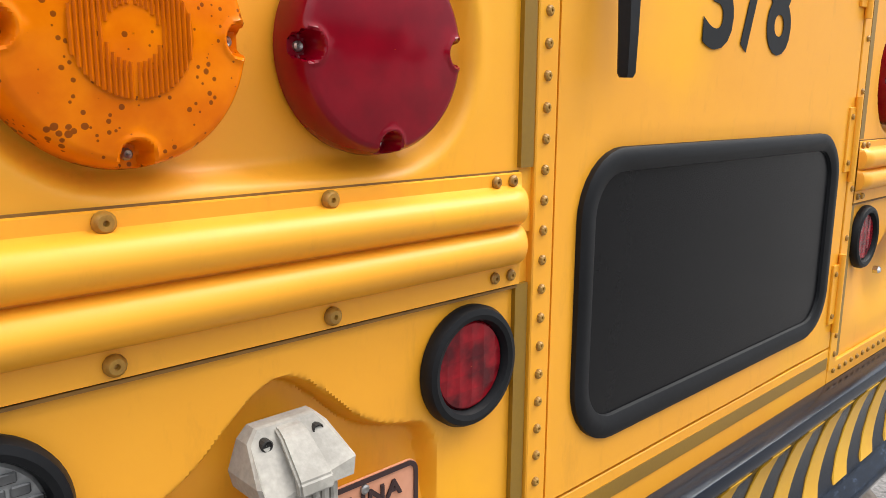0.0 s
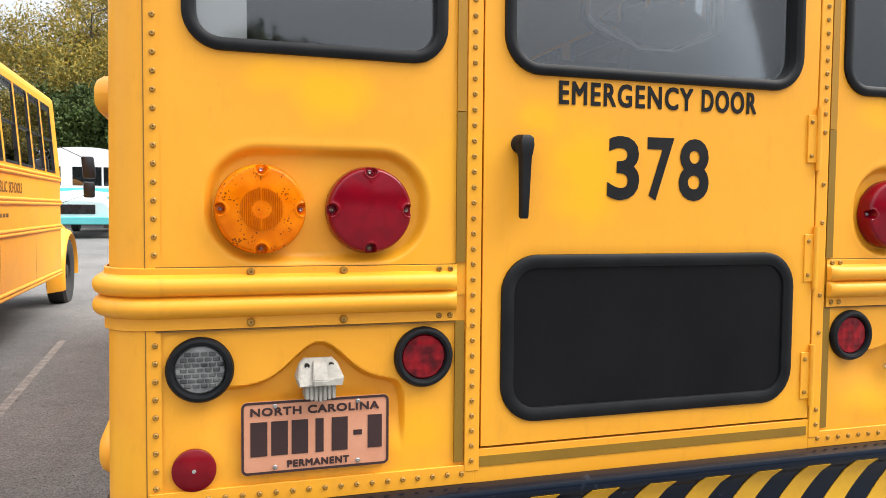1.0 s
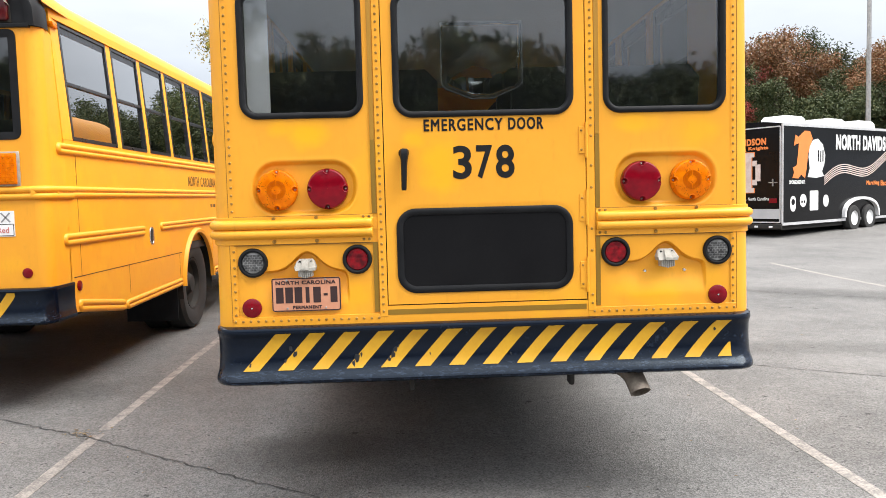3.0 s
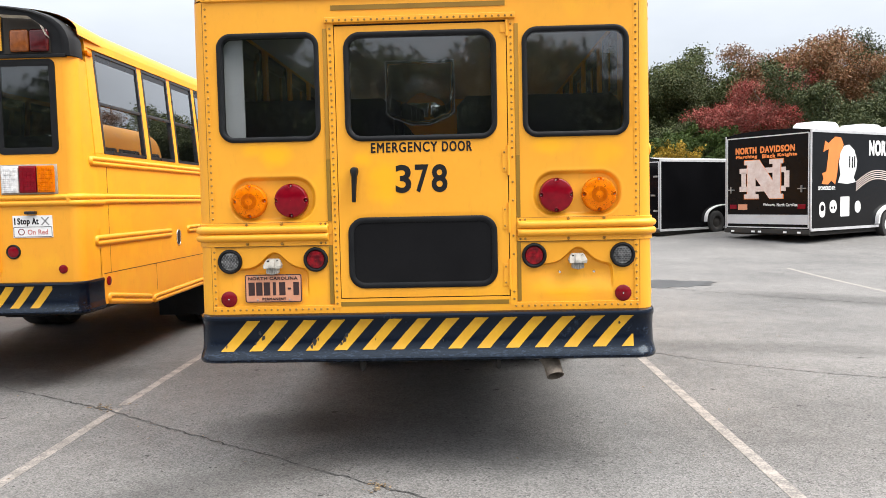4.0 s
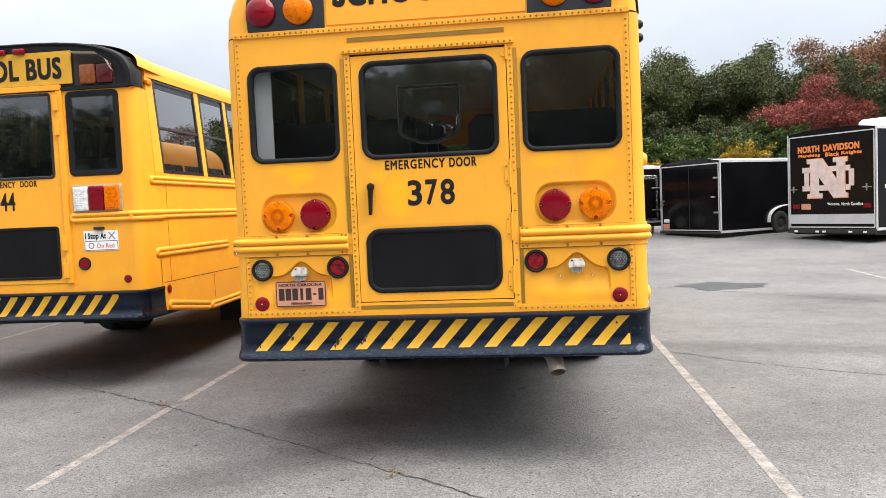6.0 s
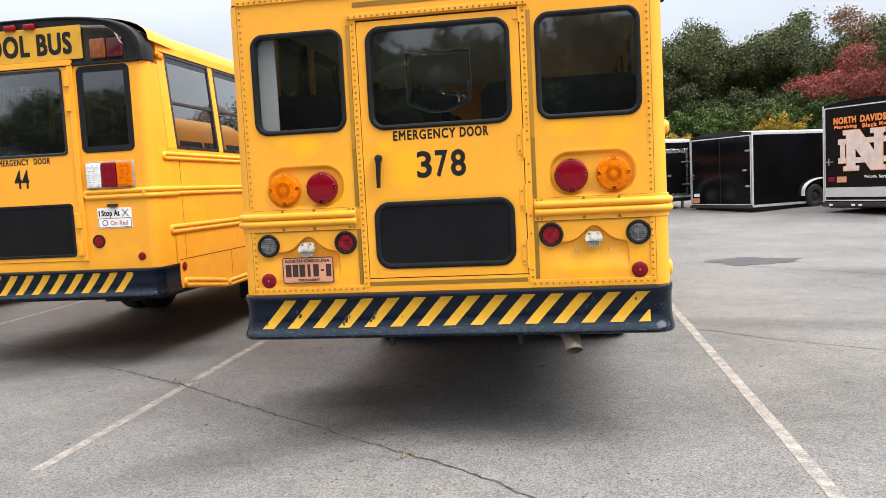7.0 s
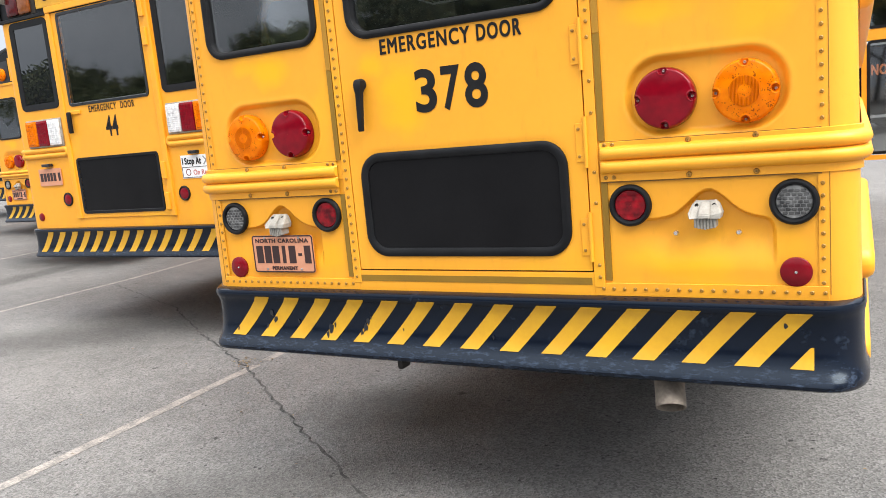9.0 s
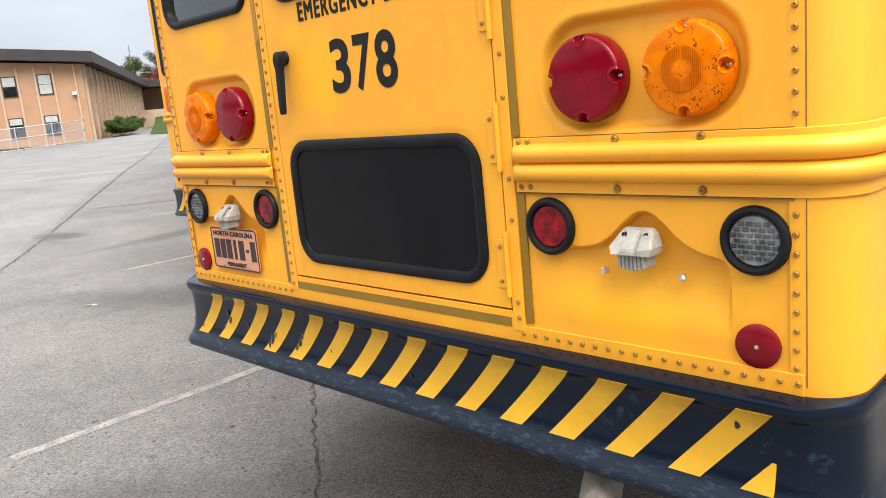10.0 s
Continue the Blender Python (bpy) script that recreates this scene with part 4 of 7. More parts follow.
def plate_lamp(bus, x, z, bolts):
    """Cast licence-plate lamp: a housing that slopes out to a wide lip, a raised middle, sunk screws, ribbed lens below."""
    y = 0.004
    back = [(-0.030, 0.040), (0.030, 0.040), (0.040, 0.030), (0.049, 0.004), (0.045, -0.012), (-0.045, -0.012), (-0.049, 0.004), (-0.040, 0.030)]
    rows = []
    for h0, h1, s in ((0.0, 0.0, 1.0), (0.012, 0.050, 1.0), (0.015, 0.054, 0.95)):
        rows.append([(x + u * s, y - (h0 + (h1 - h0) * smoothstep(0.040, -0.002, v)), z + 0.014 + (v - 0.014) * s) for u, v in back])
    bm = loft(rows, close=True, cap=True)
    hood = [[(x + u, y - h - k, z + v) for u in us] for us, v, h in (((-0.013, 0.013), 0.037, 0.010), ((-0.0135, 0.0135), 0.032, 0.020), ((-0.017, 0.017), 0.002, 0.052), ((-0.017, 0.017), -0.010, 0.054)) for k in (0.0,)]
    fr = [[(px, py - 0.009, pz) for px, py, pz in r] for r in hood]
    h = loft([[a[0], b[0], b[1], a[1]] for a, b in zip(hood, fr)], close=True, cap=True)
    bmesh.ops.bevel(h, geom=list(h.edges), offset=0.002, segments=2, affect="EDGES")
    me = bpy.data.meshes.new("hood")
    h.to_mesh(me)
    h.free()
    bm.from_mesh(me)
    lamp = part("plate_lamp", bm, GREY_PLASTIC, bus, "weathered grey cast plate lamp")
    bm = bmesh.new()
    for i in range(7):
        u = -0.030 + i * 0.010
        e = 0.006 * abs(i - 3) / 3
        box(bm, x + u * 0.92 - 0.0036, x + u * 0.92 + 0.0036, y - 0.047, y - 0.002, z - 0.046 + e, z - 0.012, 0.0016, 1)
    box(bm, x - 0.032, x + 0.032, y - 0.043, y - 0.002, z - 0.038, z - 0.012)
    tagged(part("ribbed_lens", bm, GREY_PLASTIC, lamp), kind="stuff")
    for s in (-1, 1):
        part("lamp_screw", lathe([(0.0056, 0.012), (0.0056, 0.0262), (0.0045, 0.0268), (0.004, 0.0245), (0.0005, 0.0245)], x + s * 0.0255, y, z + 0.027, 12), UNDER, lamp)
    return lamp


def number_plate(bus, x0, x1, z0, z1, y):
    pl = part("number_plate", slab(rounded(x0, x1, z0, z1, 0.012, 5), y - 0.003, y), PLATE, bus, "faded salmon metal plate with dark lettering")
    part("plate_rim", ring(rounded(x0 + 0.003, x1 - 0.003, z0 + 0.003, z1 - 0.003, 0.010, 5), [(0.0025, 0.003), (0.0025, 0.0045), (-0.0025, 0.0045), (-0.0025, 0.003)], y), PLATE_INK, pl)
    w, h = x1 - x0, z1 - z0
    lettering("state_lettering", "NORTH CAROLINA", x0 + 0.06 * w, z0 + 0.80 * h, 0.87 * w, 0.115 * h, PLATE_INK, pl, 0.0009, y - 0.0035)
    lettering("term_lettering", "PERMANENT", x0 + 0.30 * w, z0 + 0.07 * h, 0.42 * w, 0.10 * h, PLATE_INK, pl, 0.0009, y - 0.0035)
    cells = [(0.06, 0.17), (0.195, 0.305), (0.33, 0.44), (0.49, 0.545), (0.60, 0.71), (0.85, 0.95)]
    bars("plate_bar", x0, y - 0.003, z0 + 0.25 * h, [(a * w, b * w) for a, b in cells], 0.47 * h, PLATE_INK, pl)
    bars("plate_bar", x0, y - 0.003, z0 + 0.45 * h, [(0.75 * w, 0.81 * w)], 0.07 * h, PLATE_INK, pl)
    for u, v in ((0.22, 0.93), (0.78, 0.93), (0.22, 0.09), (0.78, 0.09)):
        part("plate_screw", lathe([(0.005, 0.003), (0.005, 0.0055), (0.003, 0.0068), (0.0004, 0.0062)], x0 + u * w, y, z0 + v * h, 12), STEEL, pl)
    return pl


def hump(x, z, c):
    """The pressed plate recess: in below a wave that swells over the plate lamp, turning down at its inner end."""
    top = 1.152 + 0.087 * np.exp(-((x - c) / 0.078) ** 2)
    k = 0.016
    d = -k * np.log(np.exp(np.clip(-(top - z) / k, -40, 40)) + np.exp(np.clip(-(c + 0.186 - x) / k, -40, 40)))
    dep = smoothstep(-0.004, 0.008, d) * smoothstep(0.985, 1.12, z) * smoothstep(c - 0.30, c - 0.12, x)
    return 0.027 * dep


def lamp_recess(x, z, x0, x1):
    d = rr_dist(x, z, x0, x1, 1.414, 1.648, 0.108)
    lip = 0.0025 * np.exp(-((d - 0.012) / 0.008) ** 2)
    return 0.0225 * (1 - smoothstep(-0.014, 0.006, d)) - 0.4 * lip


def dents(x, z):
    return 0.0011 * np.sin(3.1 * x + 5.0 * z + 0.7) * np.sin(7.3 * x - 4.1 * z) + 0.0005 * np.sin(17 * x + 3) * np.sin(13 * z + 1)


def paint_chips(bump, prof):
    """Ragged bare patches where the stripe paint has flaked, each a thin flake lying on the stripe."""
    rnd = random.Random(5)
    dz = np.array(sorted((z, d) for d, z in prof if 0.66 < z < 0.9 and d > 0.01))
    spots = [(-0.905, 0.80, 0.010), (-0.887, 0.775, 0.014), (-0.93, 0.745, 0.008), (-0.765, 0.772, 0.007), (-0.604, 0.745, 0.017), (-0.62, 0.728, 0.012), (-0.585, 0.765, 0.008), (-0.442, 0.762, 0.015), (-0.430, 0.785, 0.011), (-0.458, 0.742, 0.009), (-0.415, 0.80, 0.006), (-1.09, 0.73, 0.007), (-0.27, 0.76, 0.005), (0.10, 0.75, 0.006), (1.05, 0.83, 0.008)]
    for x, z, r in spots:
        bm = bmesh.new()
        vs = []
        for k in range(9):
            q = 2 * math.pi * k / 9
            rr = r * rnd.uniform(0.55, 1.25)
            xx, zz = x + rr * math.cos(q) * 0.75, z + rr * math.sin(q) * 1.3
            vs.append(bm.verts.new((xx, -float(np.interp(zz, dz[:, 0], dz[:, 1])) - 0.0036, zz)))
        bm.faces.new(vs)
        bmesh.ops.triangulate(bm, faces=bm.faces)
        part("paint_chip", bm, BLACK, bump)


def wide_lens(door, outline, xc, zc, y):
    """A clear plastic sheet, flat outside and hollowed inside, that shows the cabin small and wide."""
    rows = []
    for k in (0.001, 0.2, 0.4, 0.55, 0.7, 0.85, 1.0):
        pts = [(xc + (x - xc) * k, zc + (z - zc) * k) for x, z in outline]
        rows.append([(x, y + 0.004 + ((x - xc) ** 2 + (z - zc) ** 2) / 1.1, z) for x, z in pts])
    rows += [[(x, y, z) for x, z in outline], [(xc + (x - xc) * 0.001, y, zc + (z - zc) * 0.001) for x, z in outline]]
    lens = part("wide_angle_lens", loft(rows, close=True, cap=True), LENS_PLASTIC, door, "clear moulded wide-angle lens sheet")
    for f in lens.data.polygons:
        f.use_smooth = f.normal.y > 0.3
    lens.visible_shadow = False
    return lens


def bus_a(m, label, detail=True, cap_mat=YELLOW):
    bus = thing("school_bus", m, label, "school bus", "row of parked school buses")
    half, zs = 1.250, 2.60
    step = 0.0055 if detail else 0.03
    length = 8.3
    # pressed rear panels either side of the door
    for sx, win, c, rx in ((-1, WIN_L, -0.822, (-1.052, -0.588)), (1, WIN_R, 0.838, (0.604, 1.067))):
        x0, x1 = (-1.150, -0.488) if sx < 0 else (0.500, 1.150)
        up = part("rear_panel", sheet_mesh("rear_panel", x0, x1, 1.335, zs, step, lambda X, Z: lamp_recess(X, Z, *rx) + dents(X, Z), [win], 0.016), YELLOW_REAR, bus, "yellow pressed steel panel with a lamp recess", smooth=True)
        lo = part("lower_rear_panel", sheet_mesh("lower_rear_panel", x0, x1, 0.90, 1.335, step * 0.6, lambda X, Z: 0.0035 + hump(X, Z, c) + dents(X, Z)), YELLOW_REAR, bus, "yellow pressed panel with a wavy plate recess", smooth=True)
        gasket(win, up)
        pane(win, up, REAR_GLASS).visible_shadow = False
        # rounded corner post
        rows = []
        for z in np.linspace(0.90, zs, 14):
            row = []
            shift = -0.010 * (z - 0.9)
            row.append((sx * 1.140, -0.0012, z))
            for i in range(0, 9):
                a = radians(90 * i / 8)
                row.append((sx * (1.150 + 0.10 * math.sin(a) + shift * (i / 8)), 0.10 - 0.1012 * math.cos(a), z))
            row.append((sx * (half + shift), 0.22, z))
            row.append((sx * (half - 0.004 + shift), 0.22, z))
            rows.append(row)
        post = part("corner_post", loft(rows), YELLOW, bus, smooth=True)
        cx = sx * 1.152
        zr = [z for z in np.arange(0.955, 2.58, 0.0365) if not 1.275 < z < 1.40]
        if detail:
            rivet_row(post, [(cx, -0.0012, z) for z in zr])
            part("panel_seam", boxed(min(sx * 1.1687, sx * 1.1705), max(sx * 1.1687, sx * 1.1705), -0.0002, 0.006, 0.92, zs), SEAM_SHADE, post)
        # door jamb strip with its rivets
        jx = (-0.494, -0.459) if sx < 0 else (0.470, 0.506)
        jamb = part("door_jamb", boxed(jx[0], jx[1], -0.006, 0.03, 0.93, 2.475, 0.0015, 1), YELLOW, bus)
        jc = -0.478 if sx < 0 else 0.491
        if detail:
            rivet_row(jamb, [(jc, -0.006, z) for z in np.arange(0.955, 2.46, 0.0345) if sx < 0 or z > 1.77] + ([] if sx < 0 else [(jc, -0.006, z) for z in (1.735, 1.60, 1.50, 1.31, 1.21, 1.005, 0.965)]))
        # strips of old reflective tape
        tx = (-0.518, -0.497) if sx < 0 else (0.509, 0.530)
        for z0, z1, mt in ((1.408, 1.742, TAPE), (1.744, 2.44, TAPE_PALE), (0.953, 1.276, TAPE)):
            part("reflective_tape", boxed(tx[0], tx[1], -0.0055 if z0 > 1.3 else -0.002, 0.004, z0, z1), mt, bus, "dull gold reflective tape")
        # rub rail: two rolled beads on a flat strip, wrapped round the corner to the front
        prof = [(0.0, 1.276), (0.0055, 1.278), (0.0055, 1.301)]
        for zc in (1.324, 1.367):
            prof += [(0.006 + 0.023 * math.sin(t), zc - 0.0212 * math.cos(t)) for t in np.linspace(0.12, math.pi - 0.12, 9)]
        prof += [(0.0055, 1.390), (0.0055, 1.402), (0.0, 1.404)]
        xi = 0.516 if sx < 0 else 0.512
        path = [(sx * xi, 0, 0, -1), (sx * (xi + 0.004), 0, 0, -1), (sx * (xi + 0.014), 0, 0, -1)] + [(sx * x, 0, 0, -1) for x in np.linspace(xi + 0.03, 1.15, 8)]
        path += [(sx * (1.150 + 0.10 * math.sin(radians(a))), 0.10 - 0.10 * math.cos(radians(a)), sx * math.sin(radians(a)), -math.cos(radians(a))) for a in (15, 30, 45, 60, 75, 90)]
        path += [(sx * half, y, sx, 0) for y in (0.3, 1.5, 3.0, 5.0, 7.0, length)]
        rows = []
        for i, (x, y, nx, ny) in enumerate(path):
            k = (0.0, 0.62, 0.92, 1)[min(i, 3)]
            rows.append([(x + nx * (d if d < 0.0061 else 0.006 + (d - 0.006) * k), y + ny * (d if d < 0.0061 else 0.006 + (d - 0.006) * k), z) for d, z in prof])
        rail = part("rub_rail", loft(rows), YELLOW, bus, "rolled double-bead rub rail", smooth=True)
        # dark strips at the rail's edges: gap line, with shadow below painted in
        part("rail_seam", boxed(*sorted((sx * (xi + 0.002), sx * 1.15)), -0.0036, 0.004, 1.2732, 1.2762), SEAM_SHADE, rail)
        part("rail_seam", boxed(*sorted((sx * (xi + 0.002), sx * 1.15)), -0.0022, 0.004, 1.4032, 1.4052), SEAM_SHADE, rail)
        if detail:
            for xx in (-0.772, -0.965) if sx < 0 else (0.787, 0.978):
                for zz in (1.3945, 1.2895):
                    part("rail_screw", lathe([(0.0088, 0.006), (0.0086, 0.0095), (0.006, 0.0125), (0.0024, 0.0125), (0.0014, 0.009), (0.0002, 0.0088)], xx, 0, zz, 14), SCREW, rail, smooth=True)
            for dx in (0.016, 0.042):
                for zz in (1.3945, 1.2905):
                    part("rail_screw", lathe([(0.0066, 0.006), (0.0064, 0.0085), (0.0045, 0.0105), (0.002, 0.0105), (0.001, 0.0075), (0.0002, 0.0074)], sx * (xi + dx), 0, zz, 12), SCREW, rail, smooth=True)
        # bottom flange with rivets
        fl = part("bottom_flange", boxed(*sorted((sx * 0.47, sx * 1.165)), -0.004, 0.004, 0.902, 0.945, 0.001, 1), YELLOW, bus)
        if detail:
            rivet_row(fl, [(sx * x, -0.004, 0.926) for x in np.arange(0.50, 1.16, 0.0345)])
        # lamps
        ax, rd = (-0.944, -0.716) if sx < 0 else (0.953, 0.723)
        round_lamp(bus, ax, 1.523, 0.019, AMBER, AMBER_DIM, "amber turn signal with specks inside the lens", detail)
        round_lamp(bus, rd, 1.523, 0.019, RED, RED_DIM, "round deep red brake lamp", detail)
        cl, sr = (-1.066, -0.592) if sx < 0 else (1.077, 0.601)
        lamp = small_lamp(bus, cl, 1.195, CLEAR_LENS, "clear reversing lamp in a black rubber grommet")
        if detail:
            lens_grid(lamp, cl, 1.195, CLEAR_CELL)
        small_lamp(bus, sr, 1.199, RED_FACET, "small red lamp in a black rubber grommet")
        rf = part("reflector", lathe([(0.044, -0.002), (0.044, 0.006), (0.041, 0.0085), (0.006, 0.010), (0.0004, 0.010)], sx * 1.079, 0.002, 0.987, 36), REFLECTOR, bus, "round red reflector", smooth=True)
        part("reflector_rivet", lathe([(0.0045, 0.0095), (0.004, 0.012), (0.0004, 0.0125)], sx * 1.079, 0.002, 0.987, 12), CHROME, rf)
        plate_lamp(bus, -0.826 if sx < 0 else 0.833, 1.168, True)
    number_plate(bus, -0.986, -0.672, 0.968, 1.122, -0.006)
    for x in (0.738, 0.923):
        part("plate_bolt", lathe([(0.009, -0.012), (0.009, -0.001), (0.0055, 0.003), (0.0004, 0.003)], x, 0, 1.106, 6), CHROME, bus)
    # pale trim panel just inside the pane by the corner
    part("inner_trim", boxed(-1.085, -0.968, 0.045, 0.055, 1.83, 2.45), WHITE_PAINT, bus, "grey inner trim panel")
    # emergency door
    door = part("emergency_door", sheet_mesh("emergency_door", -0.4545, 0.4655, 0.985, 2.450, step, lambda X, Z: -0.004 + 0.8 * dents(X + 0.4, Z) + 0.004 * (1 - smoothstep(-0.02, 0.03, rr_dist(X, Z, *LOW_D) - 0.0)) , [WIN_D, LOW_D], 0.016, back=0.03), YELLOW_REAR, bus, "closed yellow emergency door", smooth=True)
    gasket(WIN_D, door, -0.004)
    gasket(LOW_D, door, -0.002, 0.032, 0.011)
    pane(WIN_D, door, REAR_GLASS).visible_shadow = False
    pane(LOW_D, door, PANEL_BLACK, -0.003, label="blacked-out lower pane")
    # moulded wide-angle lens sheet on the pane
    fres = [(-0.185, 2.262), (-0.185, 1.985), (-0.165, 1.965), (-0.05, 1.918), (0.05, 1.918), (0.165, 1.965), (0.185, 1.985), (0.185, 2.262)]
    wide_lens(door, fres, 0.0, 2.10, 0.019)
    bm = bmesh.new()
    for (xa, za), (xb, zb) in zip(fres, fres[1:] + fres[:1]):
        n = Vector((-(zb - za), 0, xb - xa)).normalized() * 0.0026
        vs = [bm.verts.new(c) for c in ((xa + n.x, 0.0180, za + n.z), (xb + n.x, 0.0180, zb + n.z), (xb - n.x, 0.0180, zb - n.z), (xa - n.x, 0.0180, za - n.z))]
        bm.faces.new(vs)
    part("lens_border", bm, LENS_EDGE, door)
    for word, x, w in (("EMERGENCY", -0.272, 0.360), ("DOOR", 0.113, 0.161)):
        lettering("door_lettering", word, x, 1.771, w, 0.055, INK, door, 0.0016, -0.0052, gap=1.12)
    if detail:
        for digit, x, w in (("3", -0.143, 0.086), ("7", -0.036, 0.074), ("8", 0.053, 0.086)):
            lettering("fleet_number", digit, x, 1.552, w, 0.152, INK, door, 0.0, -0.0052, swell=0.024)
    # lever handle
    rows = []
    for z, w, d0, d1 in ((1.695, 0.012, 0.018, 0.034), (1.688, 0.020, 0.014, 0.040), (1.672, 0.022, 0.014, 0.042), (1.655, 0.018, 0.018, 0.042), (1.645, 0.0155, 0.022, 0.040), (1.56, 0.0125, 0.026, 0.042), (1.512, 0.0115, 0.028, 0.042), (1.507, 0.009, 0.030, 0.040)):
        xc = -0.363 + (1.69 - z) * -0.03
        rows.append([(xc - w, -d0 - 0.003, z), (xc - w * 0.7, -d1, z), (xc + w * 0.7, -d1, z), (xc + w, -d0 - 0.003, z), (xc + w * 0.8, -d0, z), (xc - w * 0.8, -d0, z)])
    hnd = part("door_handle", loft(rows, close=True, cap=True), RUBBER, door, "black lever handle", smooth=True)
    part("handle_boss", lathe([(0.022, 0.003), (0.021, 0.012), (0.016, 0.018), (0.015, 0.03)], -0.368, 0, 1.676, 24), RUBBER, hnd, smooth=True)
    # hinges on the right edge
    for z0, z1 in ((1.655, 1.778), (1.346, 1.470), (1.037, 1.160), (2.395, 2.44)):
        hg = part("door_hinge", boxed(0.436, 0.466, -0.0085, -0.003, z0, z1, 0.001, 1), YELLOW, door)
        bmh = bmesh.new()
        bmesh.ops.create_cone(bmh, cap_ends=True, segments=14, radius1=0.007, radius2=0.007, depth=(z1 - z0) + 0.04, matrix=Matrix.Translation((0.469, -0.010, (z0 + z1) / 2)))
        part("hinge_knuckle", bmh, YELLOW, hg, smooth=True)
        if z1 - z0 > 0.1:
            for zz in (z0 + 0.018, z1 - 0.018):
                part("hinge_rivet", lathe([(0.0055, 0.008), (0.005, 0.0115), (0.003, 0.0125), (0.0003, 0.0128)], 0.447, 0, zz, 12), SCREW, hg)
    part("door_seal", boxed(-0.465, 0.478, 0.012, 0.024, 0.955, 0.99), GAP, bus)
    part("door_seal", boxed(-0.465, -0.440, 0.010, 0.024, 0.96, 2.47), GAP, bus)
    part("door_seal", boxed(0.440, 0.478, 0.010, 0.024, 0.96, 2.47), GAP, bus)
    part("door_seal", boxed(-0.465, 0.478, 0.010, 0.024, 2.44, 2.475), GAP, bus)
    part("door_sill", boxed(-0.4705, 0.4705, -0.003, 0.02, 0.90, 0.979, 0.001, 1), YELLOW, bus)
    part("reflective_tape", boxed(-0.458, 0.462, -0.0045, 0.0, 0.938, 0.962), TAPE, bus, "dull gold reflective tape")
    # header and drip rail over the door
    part("door_header", boxed(-0.488, 0.500, -0.001, 0.02, 2.462, zs), YELLOW, bus)
    drip = part("drip_rail", boxed(-0.505, 0.515, -0.022, 0.004, 2.468, 2.497, 0.003), YELLOW, bus)
    if detail:
        tagged(part("rivet_strip", rivets([(x, -0.022, 2.480) for x in np.arange(-0.49, 0.51, 0.034)]), SCREW, drip), kind="stuff")
    part("reflective_tape", boxed(-0.470, 0.462, -0.0045, 0.0, 2.536, 2.562), TAPE, bus, "dull gold reflective tape")
    # roof cap with its flange
    body = roof_section(1.228, 2.61, 0.545)
    rows = []
    for s, y in ((0.90, 0.0), (0.945, 0.004), (0.972, 0.016), (0.99, 0.045), (1.0, 0.10)):
        rows.append([(x * s, y, 2.61 + (z - 2.61) * s) for x, z in body])
    cap = part("roof_cap", loft(rows), cap_mat, bus, smooth=True)
    part("end_panel", slab([(x * 0.902, 2.605 + (z - 2.61) * 0.902) for x, z in body], 0.0, 0.02), cap_mat, cap)
    flange = part("cap_flange", boxed(-1.17, 1.17, -0.014, 0.02, 2.598, 2.630, 0.003), YELLOW, bus)
    if detail:
        tagged(part("rivet_strip", rivets([(x, -0.014, 2.612) for x in np.arange(-1.15, 1.16, 0.034)]), SCREW, flange), kind="stuff")
    for sx in (-1, 1):
        pts = [(sx * 0.60, 2.632), (sx * 1.075, 2.632), (sx * 1.083, 2.75), (sx * 1.07, 2.84), (sx * 1.03, 2.91), (sx * 0.60, 2.93)]
        hood = part("lamp_panel", slab([(x, z) for x, z in pts], -0.008, 0.0), BLACK, bus, "black panel behind the warning lamps")
        for xx, mat, lab in ((0.985, RED, "red warning lamp"), (0.755, AMBER, "amber warning lamp")):
            w = part("warning_lamp", lathe([(0.088, 0.006), (0.088, 0.03), (0.07, 0.05), (0.04, 0.062), (0.0005, 0.066)], sx * xx, 0, 2.748, 36), mat, hood, lab, smooth=True)
    part("sign_board", boxed(-0.585, 0.590, -0.007, 0.0, 2.645, 2.96), YELLOW, bus)
    lettering("roof_lettering", "SCHOOL BUS", -0.545, 2.745, 1.095, 0.18, INK, bus, 0.007, -0.0078)
    # bumper
    prof = [(-0.03, 0.902), (0.030, 0.902), (0.046, 0.896), (0.052, 0.884), (0.050, 0.872), (0.041, 0.862), (0.034, 0.845), (0.031, 0.80), (0.034, 0.755), (0.043, 0.715), (0.058, 0.69), (0.074, 0.675), (0.080, 0.662), (0.076, 0.650), (0.064, 0.643), (0.03, 0.643), (-0.03, 0.66)]
    bump = hazard_bumper(bus, half - 0.004, prof, -1.121, 0.1558, 0.072, 0.150, 0.705, 0.872, 15, 1.125)
    if detail:
        paint_chips(bump, prof)
    # exhaust and hooks
    bend = ((0.62, 0.9, 0.63), (0.635, 0.42, 0.63), (0.652, 0.20, 0.632), (0.674, 0.095, 0.626), (0.690, 0.035, 0.604), (0.699, 0.000, 0.568))
    rows = []
    for i, c in enumerate(bend):
        d = (Vector(bend[min(i + 1, 5)]) - Vector(bend[max(i - 1, 0)])).normalized()
        u = d.cross(Vector((0, 0, 1))).normalized()
        v = d.cross(u)
        rows.append([Vector(c) + 0.048 * (u * math.cos(q) + v * math.sin(q)) for q in np.linspace(0, 2 * math.pi, 24, endpoint=False)])
    # the end is cut off a little aslant
    d = (Vector(bend[5]) - Vector(bend[4])).normalized()
    cut = (d + Vector((0, 0, -0.25))).normalized()
    tip = Vector((0.706, -0.026, 0.542))
